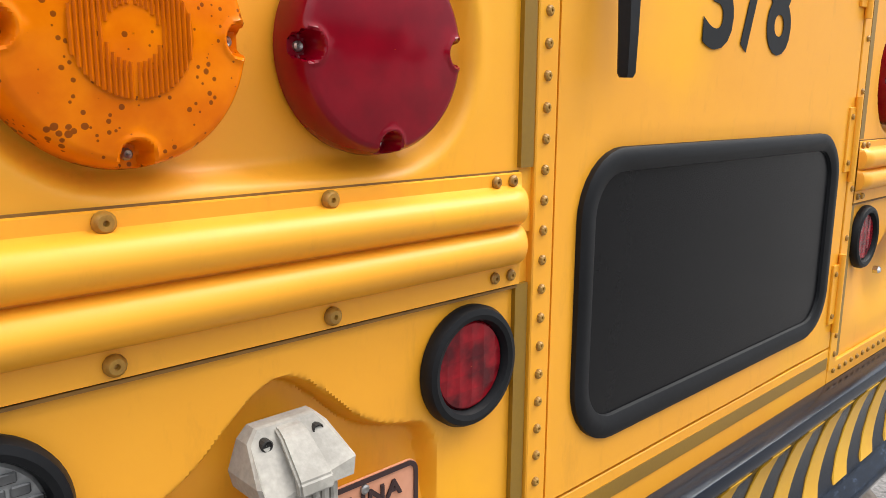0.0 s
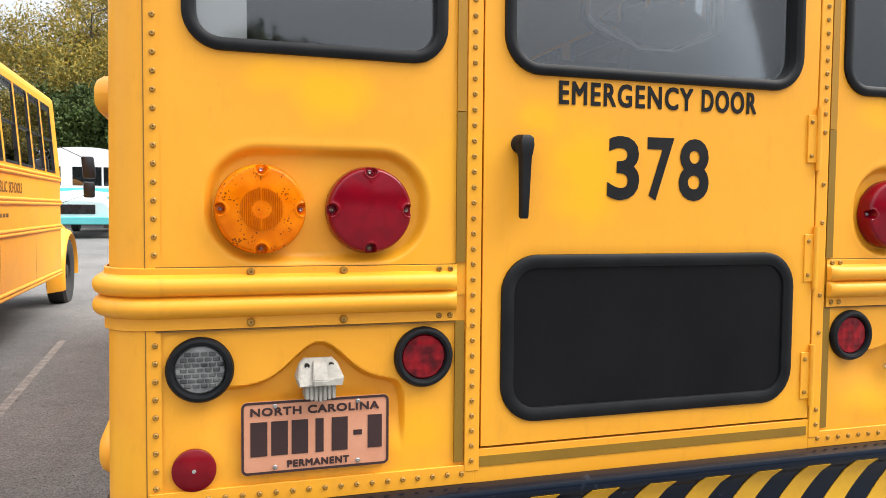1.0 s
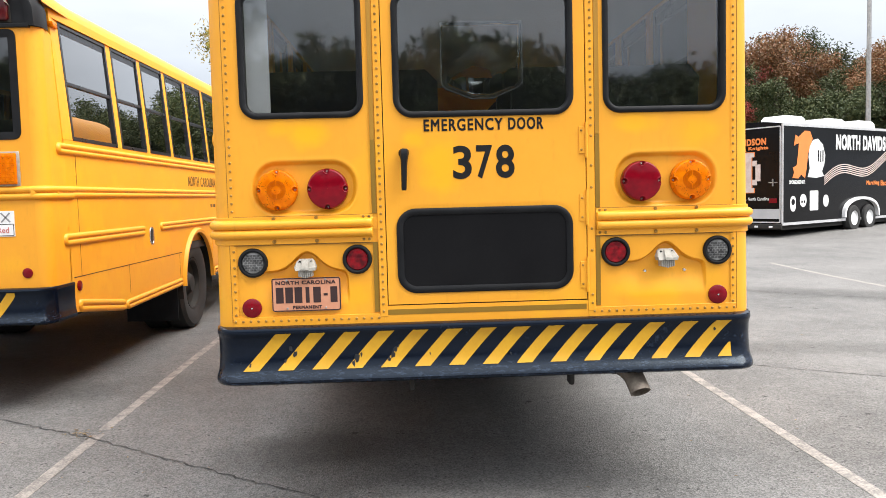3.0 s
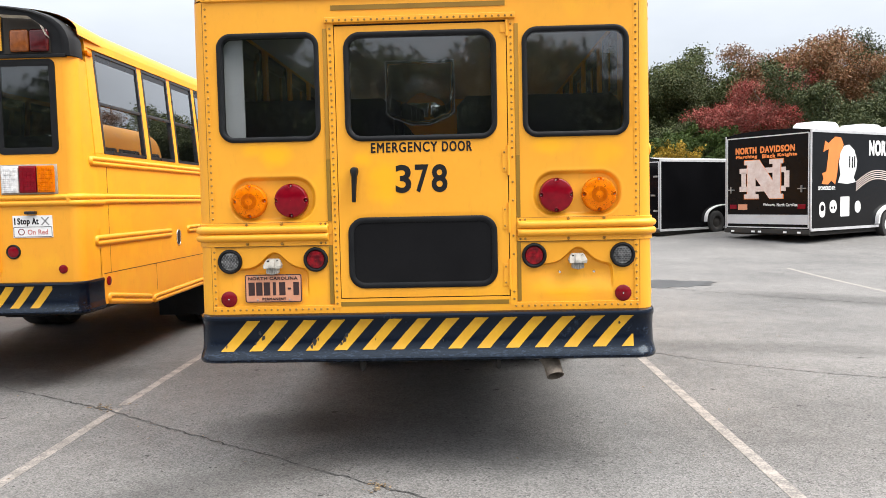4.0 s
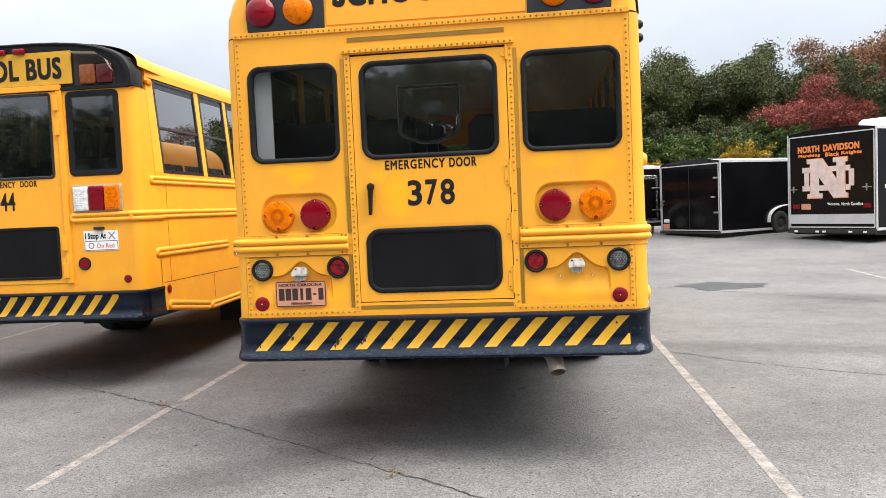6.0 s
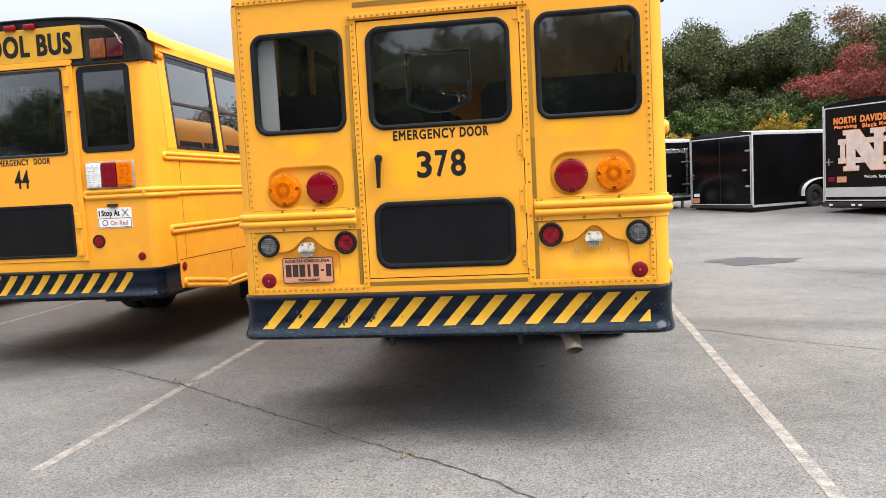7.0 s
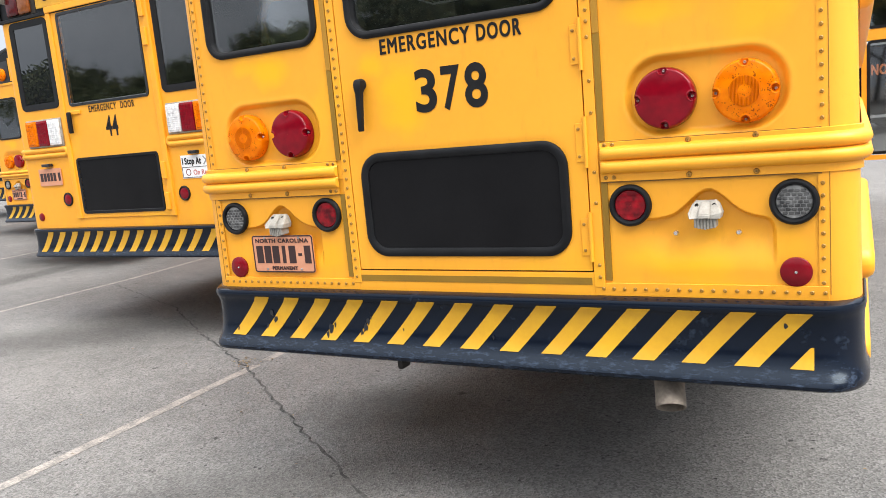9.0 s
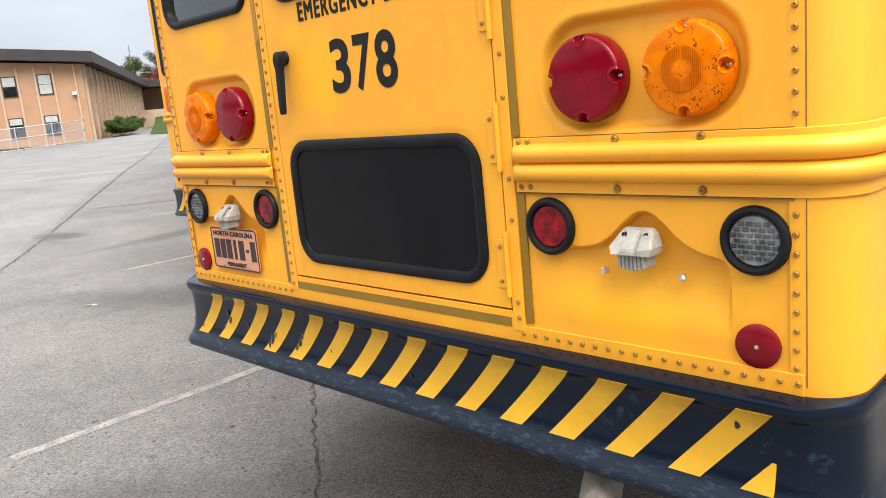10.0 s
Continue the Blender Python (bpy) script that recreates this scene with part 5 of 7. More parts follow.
    rows[5] = [p + d * ((tip - p).dot(cut) / d.dot(cut)) for p in rows[5]]
    end = sum(rows[5], Vector()) / 24
    rows.append([end + (p - end) * 0.90 for p in rows[5]])
    rows.append([p - d * 0.09 for p in rows[6]])
    rows = [[tuple(p) for p in r] for r in rows]
    hanger = boxed(0.60, 0.70, 0.10, 0.13, 0.60, 0.70, 0.006)
    part("exhaust_hanger", hanger, UNDER, bus)
    part("exhaust_pipe", loft(rows, close=True), PIPE, bus, "bent steel exhaust tailpipe", smooth=True)
    for x in (-0.36, 0.40):
        bm = boxed(x - 0.014, x + 0.014, 0.05, 0.12, 0.565, 0.66, 0.012)
        part("tow_hook", bm, UNDER, bus, smooth=True)
    wins = [(0.70 + i * 0.76, 0.70 + i * 0.76 + 0.68) for i in range(10)]
    shell(bus, half - 0.008, length, 0.62, 1.84, 2.60, 2.61, 0.545, wins, (3.2, 0.60, 0.42), 1.00, CLEAR_GLASS, 0.21)
    for sx in (1, -1):
        bead_rail(bus, sx, half, 0.20, length, 1.728, 1.818, proud=0.034)
        bead_rail(bus, sx, half, 0.20, 2.4, 0.915, 1.02, proud=0.034)
        bead_rail(bus, sx, half, 0.20, 2.5, 0.64, 0.74)
        for z in (2.60, 2.52):
            part("marker_light", lathe([(0.03, 0.0), (0.028, 0.03), (0.015, 0.045), (0.001, 0.047)], 0, 0, 0, 16), RUBBER, bus, smooth=True).matrix_basis = pose(sx * half, 0.35, z, 0, 0, 90 * sx)
    chassis(bus, half, 3.2, 9.3, 0.49, length)
    # hood and wings
    rows = [[(x * s, y, 1.0 + (z - 1.0) * h) for x, z in ((-1.1, 0.7), (-1.1, 1.2), (-0.95, 1.45), (-0.6, 1.62), (0, 1.66), (0.6, 1.62), (0.95, 1.45), (1.1, 1.2), (1.1, 0.7))] for y, s, h in ((length, 1.0, 1.05), (length + 0.9, 0.97, 0.95), (length + 1.6, 0.92, 0.80), (length + 1.75, 0.85, 0.55))]
    part("hood", loft(rows, cap=True), YELLOW, bus, smooth=True)
    return bus

DULL_AMBER = plastic("dull_amber_lens", (0.17, 0.050, 0.012), (0.25, 0.075, 0.018), glow=0.0, spec=0.3)
DULL_RED = plastic("dull_red_lens", (0.060, 0.006, 0.008), (0.095, 0.010, 0.012), glow=0.0, spec=0.3)
FADED_RED = surface("faded_red_lettering", (0.50, 0.13, 0.12), (0.60, 0.22, 0.20), 0.5)
FADED_GREY = surface("faded_grey_symbol", (0.22, 0.22, 0.23), (0.34, 0.34, 0.35), 0.5)
FADED_INK = surface("faded_lettering", (0.06, 0.035, 0.015), (0.20, 0.10, 0.02), 0.6, big=6, fine=40, mid=(0.4, 0.6))


# ---------- the bus with square lamp clusters and a black roof cap ----------
def lamp_cluster(bus, sx, x0, x1, z0, z1):
    """Three square lamps in a chrome-edged bezel: white nearest the door, then red, then amber."""
    bez = part("tail_lamp", boxed(x0 - 0.012, x1 + 0.012, -0.012, 0.004, z0 - 0.012, z1 + 0.012, 0.004), GREY_PLASTIC, bus, "white, red and amber square lamp cluster", smooth=True)
    w = (x1 - x0) / 3
    order = (WHITE_LENS, RED, AMBER) if sx > 0 else (AMBER, RED, WHITE_LENS)
    for i, mat in enumerate(order):
        ln = part("square_lens", boxed(x0 + i * w + 0.004, x0 + (i + 1) * w - 0.004, -0.034, -0.010, z0, z1, 0.008, 3), mat, bez, smooth=True)
        bm = bmesh.new()
        for a in range(4):
            for b in range(6):
                xa, za = x0 + i * w + 0.016 + a * (w - 0.03) / 4, z0 + 0.018 + b * (z1 - z0 - 0.03) / 6
                box(bm, xa, xa + (w - 0.03) / 4 - 0.004, -0.037, -0.033, za, za + (z1 - z0 - 0.03) / 6 - 0.004, 0.0015, 1)
        tagged(part("lens_texture", bm, mat, ln), kind="stuff")
    return bez


def bus_b(m, label, number="44", detail=True):
    bus = thing("school_bus", m, label, "school bus", "row of parked school buses")
    half, zs, length = 1.29, 2.74, 8.35
    wl, wr = (-1.135, -0.633, 1.958, 2.715, 0.05), (0.633, 1.135, 1.958, 2.715, 0.05)
    wd, ld = (-0.462, 0.470, 1.965, 2.700, 0.015), (-0.492, 0.470, 1.042, 1.486, 0.012)
    for sx, win in ((-1, wl), (1, wr)):
        x0, x1 = sorted((sx * 0.585, sx * 1.20))
        pan = part("rear_panel", sheet_mesh("rear_panel", x0, x1, 0.88, zs, 0.03, None, [win], 0.03), YELLOW, bus, "smooth yellow rear panel")
        part("window_rim", ring(rounded(*win, 6), [(0.006, -0.002), (0.004, 0.006), (-0.010, 0.006), (-0.05, 0.002), (-0.05, -0.02)], 0.0), RUBBER, pan, smooth=True)
        part("window_pane", slab(rounded(win[0] + 0.01, win[1] - 0.01, win[2] + 0.01, win[3] - 0.01, 0.045, 6), 0.003, 0.008), GLASS if sx > 0 else DARK_GLASS, pan).visible_shadow = False
        rows = []
        for z in (0.88, 1.8, zs):
            rows.append([(sx * (1.195 + 0.095 * math.sin(radians(a))), 0.10 - 0.10 * math.cos(radians(a)), z) for a in range(0, 91, 10)] + [(sx * half, 0.32, z)])
        part("corner_post", loft(rows), YELLOW, bus, smooth=True)
        # raised door pillar
        px = sx * 0.575
        part("door_pillar", boxed(px - 0.028, px + 0.028, -0.024, 0.03, 0.98, 2.735, 0.006), YELLOW, bus)
        # rail loop on the rear, carried round to the side
        a, b = sorted((sx * 0.62, sx * 1.20))
        r = 0.026
        out = rounded(a, b + 0.0, 1.525 + r, 1.625 - r, 0.022, 5)
        prof = [(r * math.cos(t), -0.004 + 0.03 * math.sin(t)) for t in np.linspace(0, math.pi, 7)]
        part("rub_rail", ring(out, prof), YELLOW, bus, smooth=True)
        wrap = []
        for k in range(10):
            t = radians(k * 10)
            cx, cy = sx * (1.195 + 0.095 * math.sin(t)), 0.10 - 0.10 * math.cos(t)
            row = []
            for zc in (1.551, 1.599):
                row += [(cx + sx * math.sin(t) * (0.026 * math.sin(q)), cy - math.cos(t) * (0.026 * math.sin(q)), zc - r * math.cos(q)) for q in np.linspace(0, math.pi, 6)]
            wrap.append(row)
        wrap += [[(px, ye, pz) for px, py, pz in wrap[-1]] for ye in (0.22, 0.40)]
        part("rail_corner", loft(wrap), YELLOW, bus, smooth=True)
        lamp_cluster(bus, sx, *sorted((sx * 0.655, sx * 1.105)), 1.638, 1.858)
        g = part("marker_lamp", lathe([(0.060, -0.002), (0.060, 0.008), (0.052, 0.013), (0.045, 0.008)], sx * 0.715, 0, 1.155, 32), RUBBER, bus, "round red lamp in a rubber ring", smooth=True)
        part("lens", lathe([(0.046, 0.0), (0.046, 0.008), (0.03, 0.012), (0.0005, 0.013)], sx * 0.715, 0, 1.155, 28), RED, g, smooth=True)
        part("reflector", lathe([(0.036, 0.0), (0.036, 0.006), (0.030, 0.009), (0.0004, 0.010)], sx * 1.125, 0, 1.005, 28), REFLECTOR, bus, "round red reflector", smooth=True)
        # warning lamps inside the black cap
        x0, x1 = sorted((sx * 0.735, sx * 1.12))
        pts = [(sx * 0.735, 2.765), (sx * 1.12, 2.765), (sx * 1.115, 2.88), (sx * 1.07, 2.97), (sx * 0.98, 3.035), (sx * 0.735, 3.055)]
        hood = part("lamp_hood", slab(pts, -0.004, 0.02), GAP, bus, "dark recess with warning lamps")
        for xx, mat in ((0.868, DULL_AMBER), (1.030, DULL_RED)):
            part("warning_lamp", boxed(sx * xx - 0.078, sx * xx + 0.078, -0.03, 0.0, 2.775, 2.955, 0.02, 3), mat, hood, smooth=True)
        rim = [(p[0], p[1]) for p in pts]
        bm = bmesh.new()
        for (xa, za), (xb, zb) in zip(rim[2:], rim[3:]):
            vs = [bm.verts.new(c) for c in ((xa, -0.012, za), (xb, -0.012, zb), (xb, -0.075, zb + 0.012), (xa, -0.075, za + 0.012))]
            bm.faces.new(vs)
        bmesh.ops.solidify(bm, geom=list(bm.faces), thickness=0.004)
        part("lamp_visor", bm, GREY_PLASTIC, hood)
    # door
    door = part("emergency_door", sheet_mesh("emergency_door", -0.545, 0.545, 0.985, 2.735, 0.03, lambda X, Z: -0.012 + 0 * X, [wd, ld], 0.0, back=0.03), YELLOW, bus, "closed yellow emergency door")
    for win, mat in ((wd, GLASS), (ld, PANEL_BLACK)):
        part("window_rim", ring(rounded(*win, 4), [(0.022, -0.002), (0.020, 0.007), (0.0, 0.007), (-0.008, -0.004)], -0.012), RUBBER if mat is PANEL_BLACK else BLACK, door)
        pn = part("window_pane", slab(rounded(*win, 4), -0.012, -0.007), mat, door)
        pn.visible_shadow = mat is PANEL_BLACK
    part("wide_angle_lens", boxed(-0.20, 0.155, 0.02, 0.023, 2.05, 2.42, 0.001, 1), CLEAR, door, "clear wide-angle lens sheet")
    part("lens_border", ring(rounded(-0.20, 0.155, 2.05, 2.42, 0.02, 3), [(0.004, 0), (0.004, 0.004), (-0.004, 0.004), (-0.004, 0)], 0.02), BLACK, door)
    for word, x, w in (("EMERGENCY", -0.25, 0.340), ("DOOR", 0.140, 0.165)):
        lettering("door_lettering", word, x, 1.878, w, 0.056, INK, door, 0.0012, -0.0135, gap=1.12)
    if number:
        lettering("fleet_number", number, -0.072, 1.665, 0.150, 0.170, INK, door, 0.0, -0.0135, swell=0.018)
    part("door_handle", boxed(-0.50, -0.462, -0.055, -0.025, 1.72, 1.90, 0.010, 3), RUBBER, door, "black lever handle", smooth=True)
    part("handle_boss", boxed(-0.505, -0.36, -0.026, -0.012, 1.875, 1.91, 0.006), YELLOW, door)
    for z in (1.10, 1.35, 2.40, 2.62):
        part("door_hinge", boxed(0.522, 0.57, -0.040, -0.012, z - 0.07, z + 0.07, 0.006), YELLOW, door)
    part("door_sill", boxed(-0.60, 0.60, -0.004, 0.03, 0.88, 0.982), YELLOW, bus)
    # notice
    sign = part("notice_sign", boxed(0.722, 1.055, -0.005, 0.001, 1.270, 1.452, 0.001, 1), WHITE_PAINT, bus, "white notice plate with black lettering")
    part("notice_border", ring(rounded(0.729, 1.048, 1.277, 1.358, 0.006, 3), [(0.002, 0.005), (0.002, 0.0065), (-0.002, 0.0065), (-0.002, 0.005)], 0), INK, sign)
    for word, x, w in (("I", 0.736, 0.010), ("Stop", 0.762, 0.105), ("At", 0.884, 0.056)):
        lettering("notice_lettering", word, x, 1.378 if word != "Stop" else 1.364, w, 0.055 if word != "Stop" else 0.069, INK, sign, 0.002, -0.0058)
    lettering("notice_lettering", "On Red", 0.845, 1.295, 0.17, 0.042, FADED_RED, sign, 0.0006, -0.0058)
    bm = bmesh.new()
    for s in (-1, 1):
        vs = [bm.verts.new((0.995 + c[0], -0.0062, 1.405 + s * c[1])) for c in ((-0.036, -0.030), (-0.026, -0.036), (0.036, 0.030), (0.026, 0.036))]
        bm.faces.new(vs)
    part("crossing_symbol", bm, FADED_GREY, sign)
    part("turn_symbol", ring(rounded(0.765, 0.819, 1.291, 1.345, 0.0265, 6), [(0.0, 0.005), (0.0, 0.0065), (-0.006, 0.0065), (-0.006, 0.005)], 0), REFLECTOR, sign)
    part("notice_lamp", boxed(0.84, 0.93, -0.04, 0.0, 1.462, 1.488, 0.006), BLACK, bus)
    # plate
    pl = part("number_plate", slab(rounded(-1.055, -0.75, 1.285, 1.437, 0.012, 4), -0.010, -0.004), PLATE, bus, "faded salmon metal plate with dark lettering")
    bars("plate_bar", -1.055, -0.010, 1.325, [(a * 0.305, b * 0.305) for a, b in ((0.06, 0.18), (0.21, 0.33), (0.36, 0.48), (0.51, 0.62), (0.65, 0.76), (0.86, 0.96))], 0.072, PLATE_INK, pl)
    part("plate_lamp", boxed(-0.955, -0.85, -0.045, 0.0, 1.455, 1.480, 0.006), BLACK, bus)
    # black roof cap
    body = roof_section(half, 2.74, 0.44, power=3.2)
    rows = []
    for s, y in ((0.945, -0.012), (0.97, -0.018), (0.99, -0.010), (1.002, 0.02), (1.006, 0.07), (1.004, 0.17), (1.0, 0.19)):
        rows.append([(x * s, y, 2.74 + (z - 2.74) * s) for x, z in body])
    cap = part("roof_cap", loft(rows), RUBBER, bus, "black moulded rubber roof cap", smooth=True)
    part("end_panel", slab([(x * 0.95, 2.745 + (z - 2.74) * 0.95) for x, z in body], 0.0, 0.03), RUBBER, cap)
    part("cap_flange", boxed(-1.24, 1.24, -0.02, 0.02, 2.728, 2.756, 0.004), RUBBER, bus)
    part("sign_board", boxed(-0.715, 0.715, -0.013, -0.001, 2.790, 3.085, 0.002, 1), STRIPE, bus, "yellow sign board")
    lettering("roof_lettering", "SCHOOL BUS", -0.62, 2.838, 1.24, 0.195, INK, bus, 0.008, -0.0142)
    for x in (-0.155, 0.035, 0.225):
        part("clearance_lamp", boxed(x - 0.055, x + 0.055, -0.045, -0.005, 3.075, 3.125, 0.012, 3), RED, bus, "small red clearance lamp", smooth=True)
    part("drip_rail", boxed(-0.6, 0.6, -0.03, 0.0, 2.735, 2.785, 0.004), YELLOW, bus)
    prof = [(-0.03, 0.90), (0.025, 0.90), (0.040, 0.893), (0.044, 0.880), (0.036, 0.865), (0.028, 0.84), (0.026, 0.78), (0.030, 0.72), (0.042, 0.685), (0.058, 0.668), (0.062, 0.655), (0.055, 0.642), (0.02, 0.638), (-0.03, 0.65)]
    hazard_bumper(bus, half, prof, -1.16, 0.1675, 0.075, 0.135, 0.69, 0.868, 13, 1.04)
    wins = [(0.475, 1.375)] + [(1.48 + i * 0.735, 1.48 + i * 0.735 + 0.645) for i in range(9)]
    shell(bus, half, length, 0.66, 1.975, 2.875, 2.93, 0.26, wins, (3.69, 0.585, 0.55), 1.02, SIDE_GLASS, 0.31)
    for sx in (1, -1):
        bead_rail(bus, sx, half, 0.19, length, 1.86, 1.945)
        bead_rail(bus, sx, half, 0.12, length, 1.535, 1.625)
        bead_rail(bus, sx, half, 0.22, 1.93, 1.175, 1.270)
        bead_rail(bus, sx, half, 2.38, length, 1.20, 1.285)
        bead_rail(bus, sx, half, 0.405, 1.345, 0.658, 0.762, drop=-0.125)
        bead_rail(bus, sx, half, 1.375, 3.03, 0.534, 0.622, drop=0.03)
        bead_rail(bus, sx, half, 4.36, length, 0.565, 0.650)
        for pts in (((0.36, 0.672), (1.36, 0.545), (3.06, 0.572), (3.06, 0.72), (0.36, 0.72)), ((4.32, 0.575), (length, 0.575), (length, 0.72), (4.32, 0.72))):
            part("skirt_panel", loft([[(sx * (half - d), y, z) for y, z in pts] for d in (0.002, 0.02)], close=True, cap=True), YELLOW, bus)
        arch = [[(sx * (half + d), 3.69 + rr * math.cos(t), 0.55 + rr * math.sin(t)) for d, rr in ((-0.012, 0.57), (0.03, 0.575), (0.036, 0.61), (0.0, 0.635))] for t in np.linspace(0.0, math.pi, 20)]
        part("wheel_arch", loft(arch), YELLOW, bus, smooth=True)
        vent = part("filler_recess", ring(rounded(*span(sx, 2.07, 2.17), 1.08, 1.24, 0.045, 6), [(0.008, 0.0), (0.006, 0.006), (-0.006, 0.004), (-0.012, -0.01)], 0), CHROME, bus)
        on_side(vent, sx, half + 0.002)
        part("filler_shadow", slab(rounded(*span(sx, 2.075, 2.165), 1.085, 1.235, 0.042, 6), -0.001, 0.004), GAP, vent)
        rf = part("side_reflector", lathe([(0.04, 0.0), (0.04, 0.008), (0.03, 0.011), (0.0005, 0.012)], 0, 0, 0, 24), REFLECTOR, bus, smooth=True)
        rf.matrix_basis = pose(sx * half, 0.44, 0.86, 0, 0, 90 * sx)
        if sx > 0:
            for txt, y0, w in (("NORTH", 3.43, 0.44), ("CAROLINA", 3.94, 0.68), ("PUBLIC", 4.69, 0.50), ("SCHOOLS", 5.26, 0.62)):
                t = lettering("side_lettering", txt, y0, 1.665, w, 0.115, FADED_INK, bus, 0.002)
                t.matrix_basis = pose(half + 0.001, y0, 1.665, 0, 0, 90)
            for i in range(7):
                part("lettering_bar", boxed(half, half + 0.002, 4.35 + i * 0.13, 4.44 + i * 0.13, 1.41, 1.45), FADED_INK, bus)
        for y, za, zb in ((0.495, 0.93, 1.53), (0.495, 1.63, 1.86), (1.49, 0.66, 0.93), (2.98, 0.66, 0.93), (4.85, 0.66, 1.19), (6.6, 0.66, 1.19)):
            on_side(part("panel_joint", boxed(*span(sx, y, y + 0.004), -0.001, 0.002, za, zb), GAP, bus), sx, half)
        if detail:
            rivet_side = [(y, -0.0005, 0.905) for y in np.arange(0.45, 3.1, 0.085)] + [(0.475, -0.0005, z) for z in np.arange(0.98, 1.85, 0.12)]
            on_side(tagged(part("rivet_strip", rivets([(y * sx, d, z) for y, d, z in rivet_side], 0.005, 0.003, 8), YELLOW, bus), kind="stuff"), sx, half)
        on_side(part("panel_joint", boxed(*span(sx, 0.36, 3.07), -0.0015, 0.002, 0.926, 0.932), GAP, bus), sx, half)
        on_side(part("battery_door", boxed(*span(sx, 4.34, 4.75), -0.006, 0.004, 0.68, 1.10, 0.003), YELLOW, bus), sx, half)
        ml = part("marker_light", boxed(*span(sx, 0.30, 0.42), -0.05, 0.0, 2.80, 2.84, 0.01), AMBER, bus, smooth=True)
        on_side(ml, sx, half - 0.02)
    chassis(bus, half, 3.66, 9.55, 0.52, length)
    rows = [[(x * s, y, 1.0 + (z - 1.0) * h) for x, z in ((-1.15, 0.62), (-1.15, 1.25), (-1.0, 1.45), (-0.6, 1.62), (0, 1.66), (0.6, 1.62), (1.0, 1.45), (1.15, 1.25), (1.15, 0.62))] for y, s, h in ((length, 1.0, 1.05), (length + 0.7, 1.0, 0.95), (length + 1.7, 0.95, 0.75), (length + 1.9, 0.85, 0.5))]
    part("hood", loft(rows, cap=True), YELLOW, bus, smooth=True)
    for sx in (1, -1):
        mir = part("mirror", boxed(*sorted((sx * 1.50, sx * 1.68)), 9.0, 9.08, 1.95, 2.28, 0.03), BLACK, bus, smooth=True)
        part("mirror", boxed(*sorted((sx * 1.50, sx * 1.66)), 9.0, 9.08, 1.66, 1.90, 0.03), BLACK, bus, smooth=True)
        for z0, z1 in ((2.4, 2.25), (1.55, 1.72)):
            arm = [[(sx * (1.25 + 0.3 * t) + 0.012 * math.cos(q), 8.35 + 0.68 * t + 0.012 * math.sin(q), z0 + (z1 - z0) * t) for q in (0, 1.57, 3.14, 4.71)] for t in (0, 1)]
            part("mirror_arm", loft(arm, close=True, cap=True), BLACK, mir)
    # front wings over the steered wheels
    for sx in (1, -1):
        wing = [[(sx * (1.02 + d), 9.55 + rr * math.cos(t) * 1.05, 0.50 + rr * math.sin(t)) for d, rr in ((0.0, 0.60), (0.20, 0.59), (0.235, 0.61), (0.20, 0.66), (0.0, 0.74))] for t in np.linspace(-0.1, math.pi + 0.35, 22)]
        part("front_wing", loft(wing), YELLOW, bus, smooth=True)
    # ghost of the door's inner lettering seen through its pane
    for txt, x, w in (("EMERGENCY", 0.36, 0.31), ("DOOR", -0.02, 0.15)):
        t = lettering("inner_lettering", txt, x, 2.52, w, 0.07, INNER, door, 0.002)
        t.matrix_basis = pose(x, 0.012, 2.52) @ Matrix.Diagonal((-1, 1, 1, 1))
    # the walls above the belt lean inwards
    for ob in [o for c in bus.children for o in (c, *c.children, *[g for k in c.children for g in k.children])]:
        chain, up_ob = ob.matrix_basis.copy(), ob.parent
        while up_ob is not None and up_ob is not bus:
            chain = up_ob.matrix_basis @ chain
            up_ob = up_ob.parent
        if ob.data is None or ob.data.users > 1:
            continue
        mm = np.array(chain)
        co = np.empty(len(ob.data.vertices) * 3)
        ob.data.vertices.foreach_get("co", co)
        q = co.reshape(-1, 3) @ mm[:3, :3].T + mm[:3, 3]
        if q[:, 2].max() < 1.96:
            continue
        q[:, 0] *= 1 - smoothstep(0.12, 0.40, q[:, 1]) * 0.078 * np.clip(q[:, 2] - 1.95, 0, 0.98) / half
        inv = np.linalg.inv(mm)
        ob.data.vertices.foreach_set("co", (q @ inv[:3, :3].T + inv[:3, 3]).ravel())
        ob.data.update()
    return bus

# ---------- trees ----------
def leaf_material(name, cols):
    m, n, l, p = principled(name)
    geo = n.new("ShaderNodeNewGeometry")
    ramp = n.new("ShaderNodeValToRGB")
    els = ramp.color_ramp.elements
    for i, c in enumerate(cols):
        e = els[i] if i < 2 else els.new(1)
        e.position, e.color = i / (len(cols) - 1), (*c, 1)
    l.new(geo.outputs["Random Per Island"], ramp.inputs[0])
    oi = n.new("ShaderNodeObjectInfo")
    hs = n.new("ShaderNodeHueSaturation")
    mr = n.new("ShaderNodeMapRange"); mr.inputs[3].default_value, mr.inputs[4].default_value = 0.75, 1.25
    l.new(oi.outputs["Random"], mr.inputs[0]); l.new(mr.outputs[0], hs.inputs["Value"]); l.new(ramp.outputs[0], hs.inputs["Color"])
    l.new(hs.outputs[0], p.inputs["Base Color"])
    p.inputs["Roughness"].default_value = 0.7
    p.inputs["Specular IOR Level"].default_value = 0.25
    return m


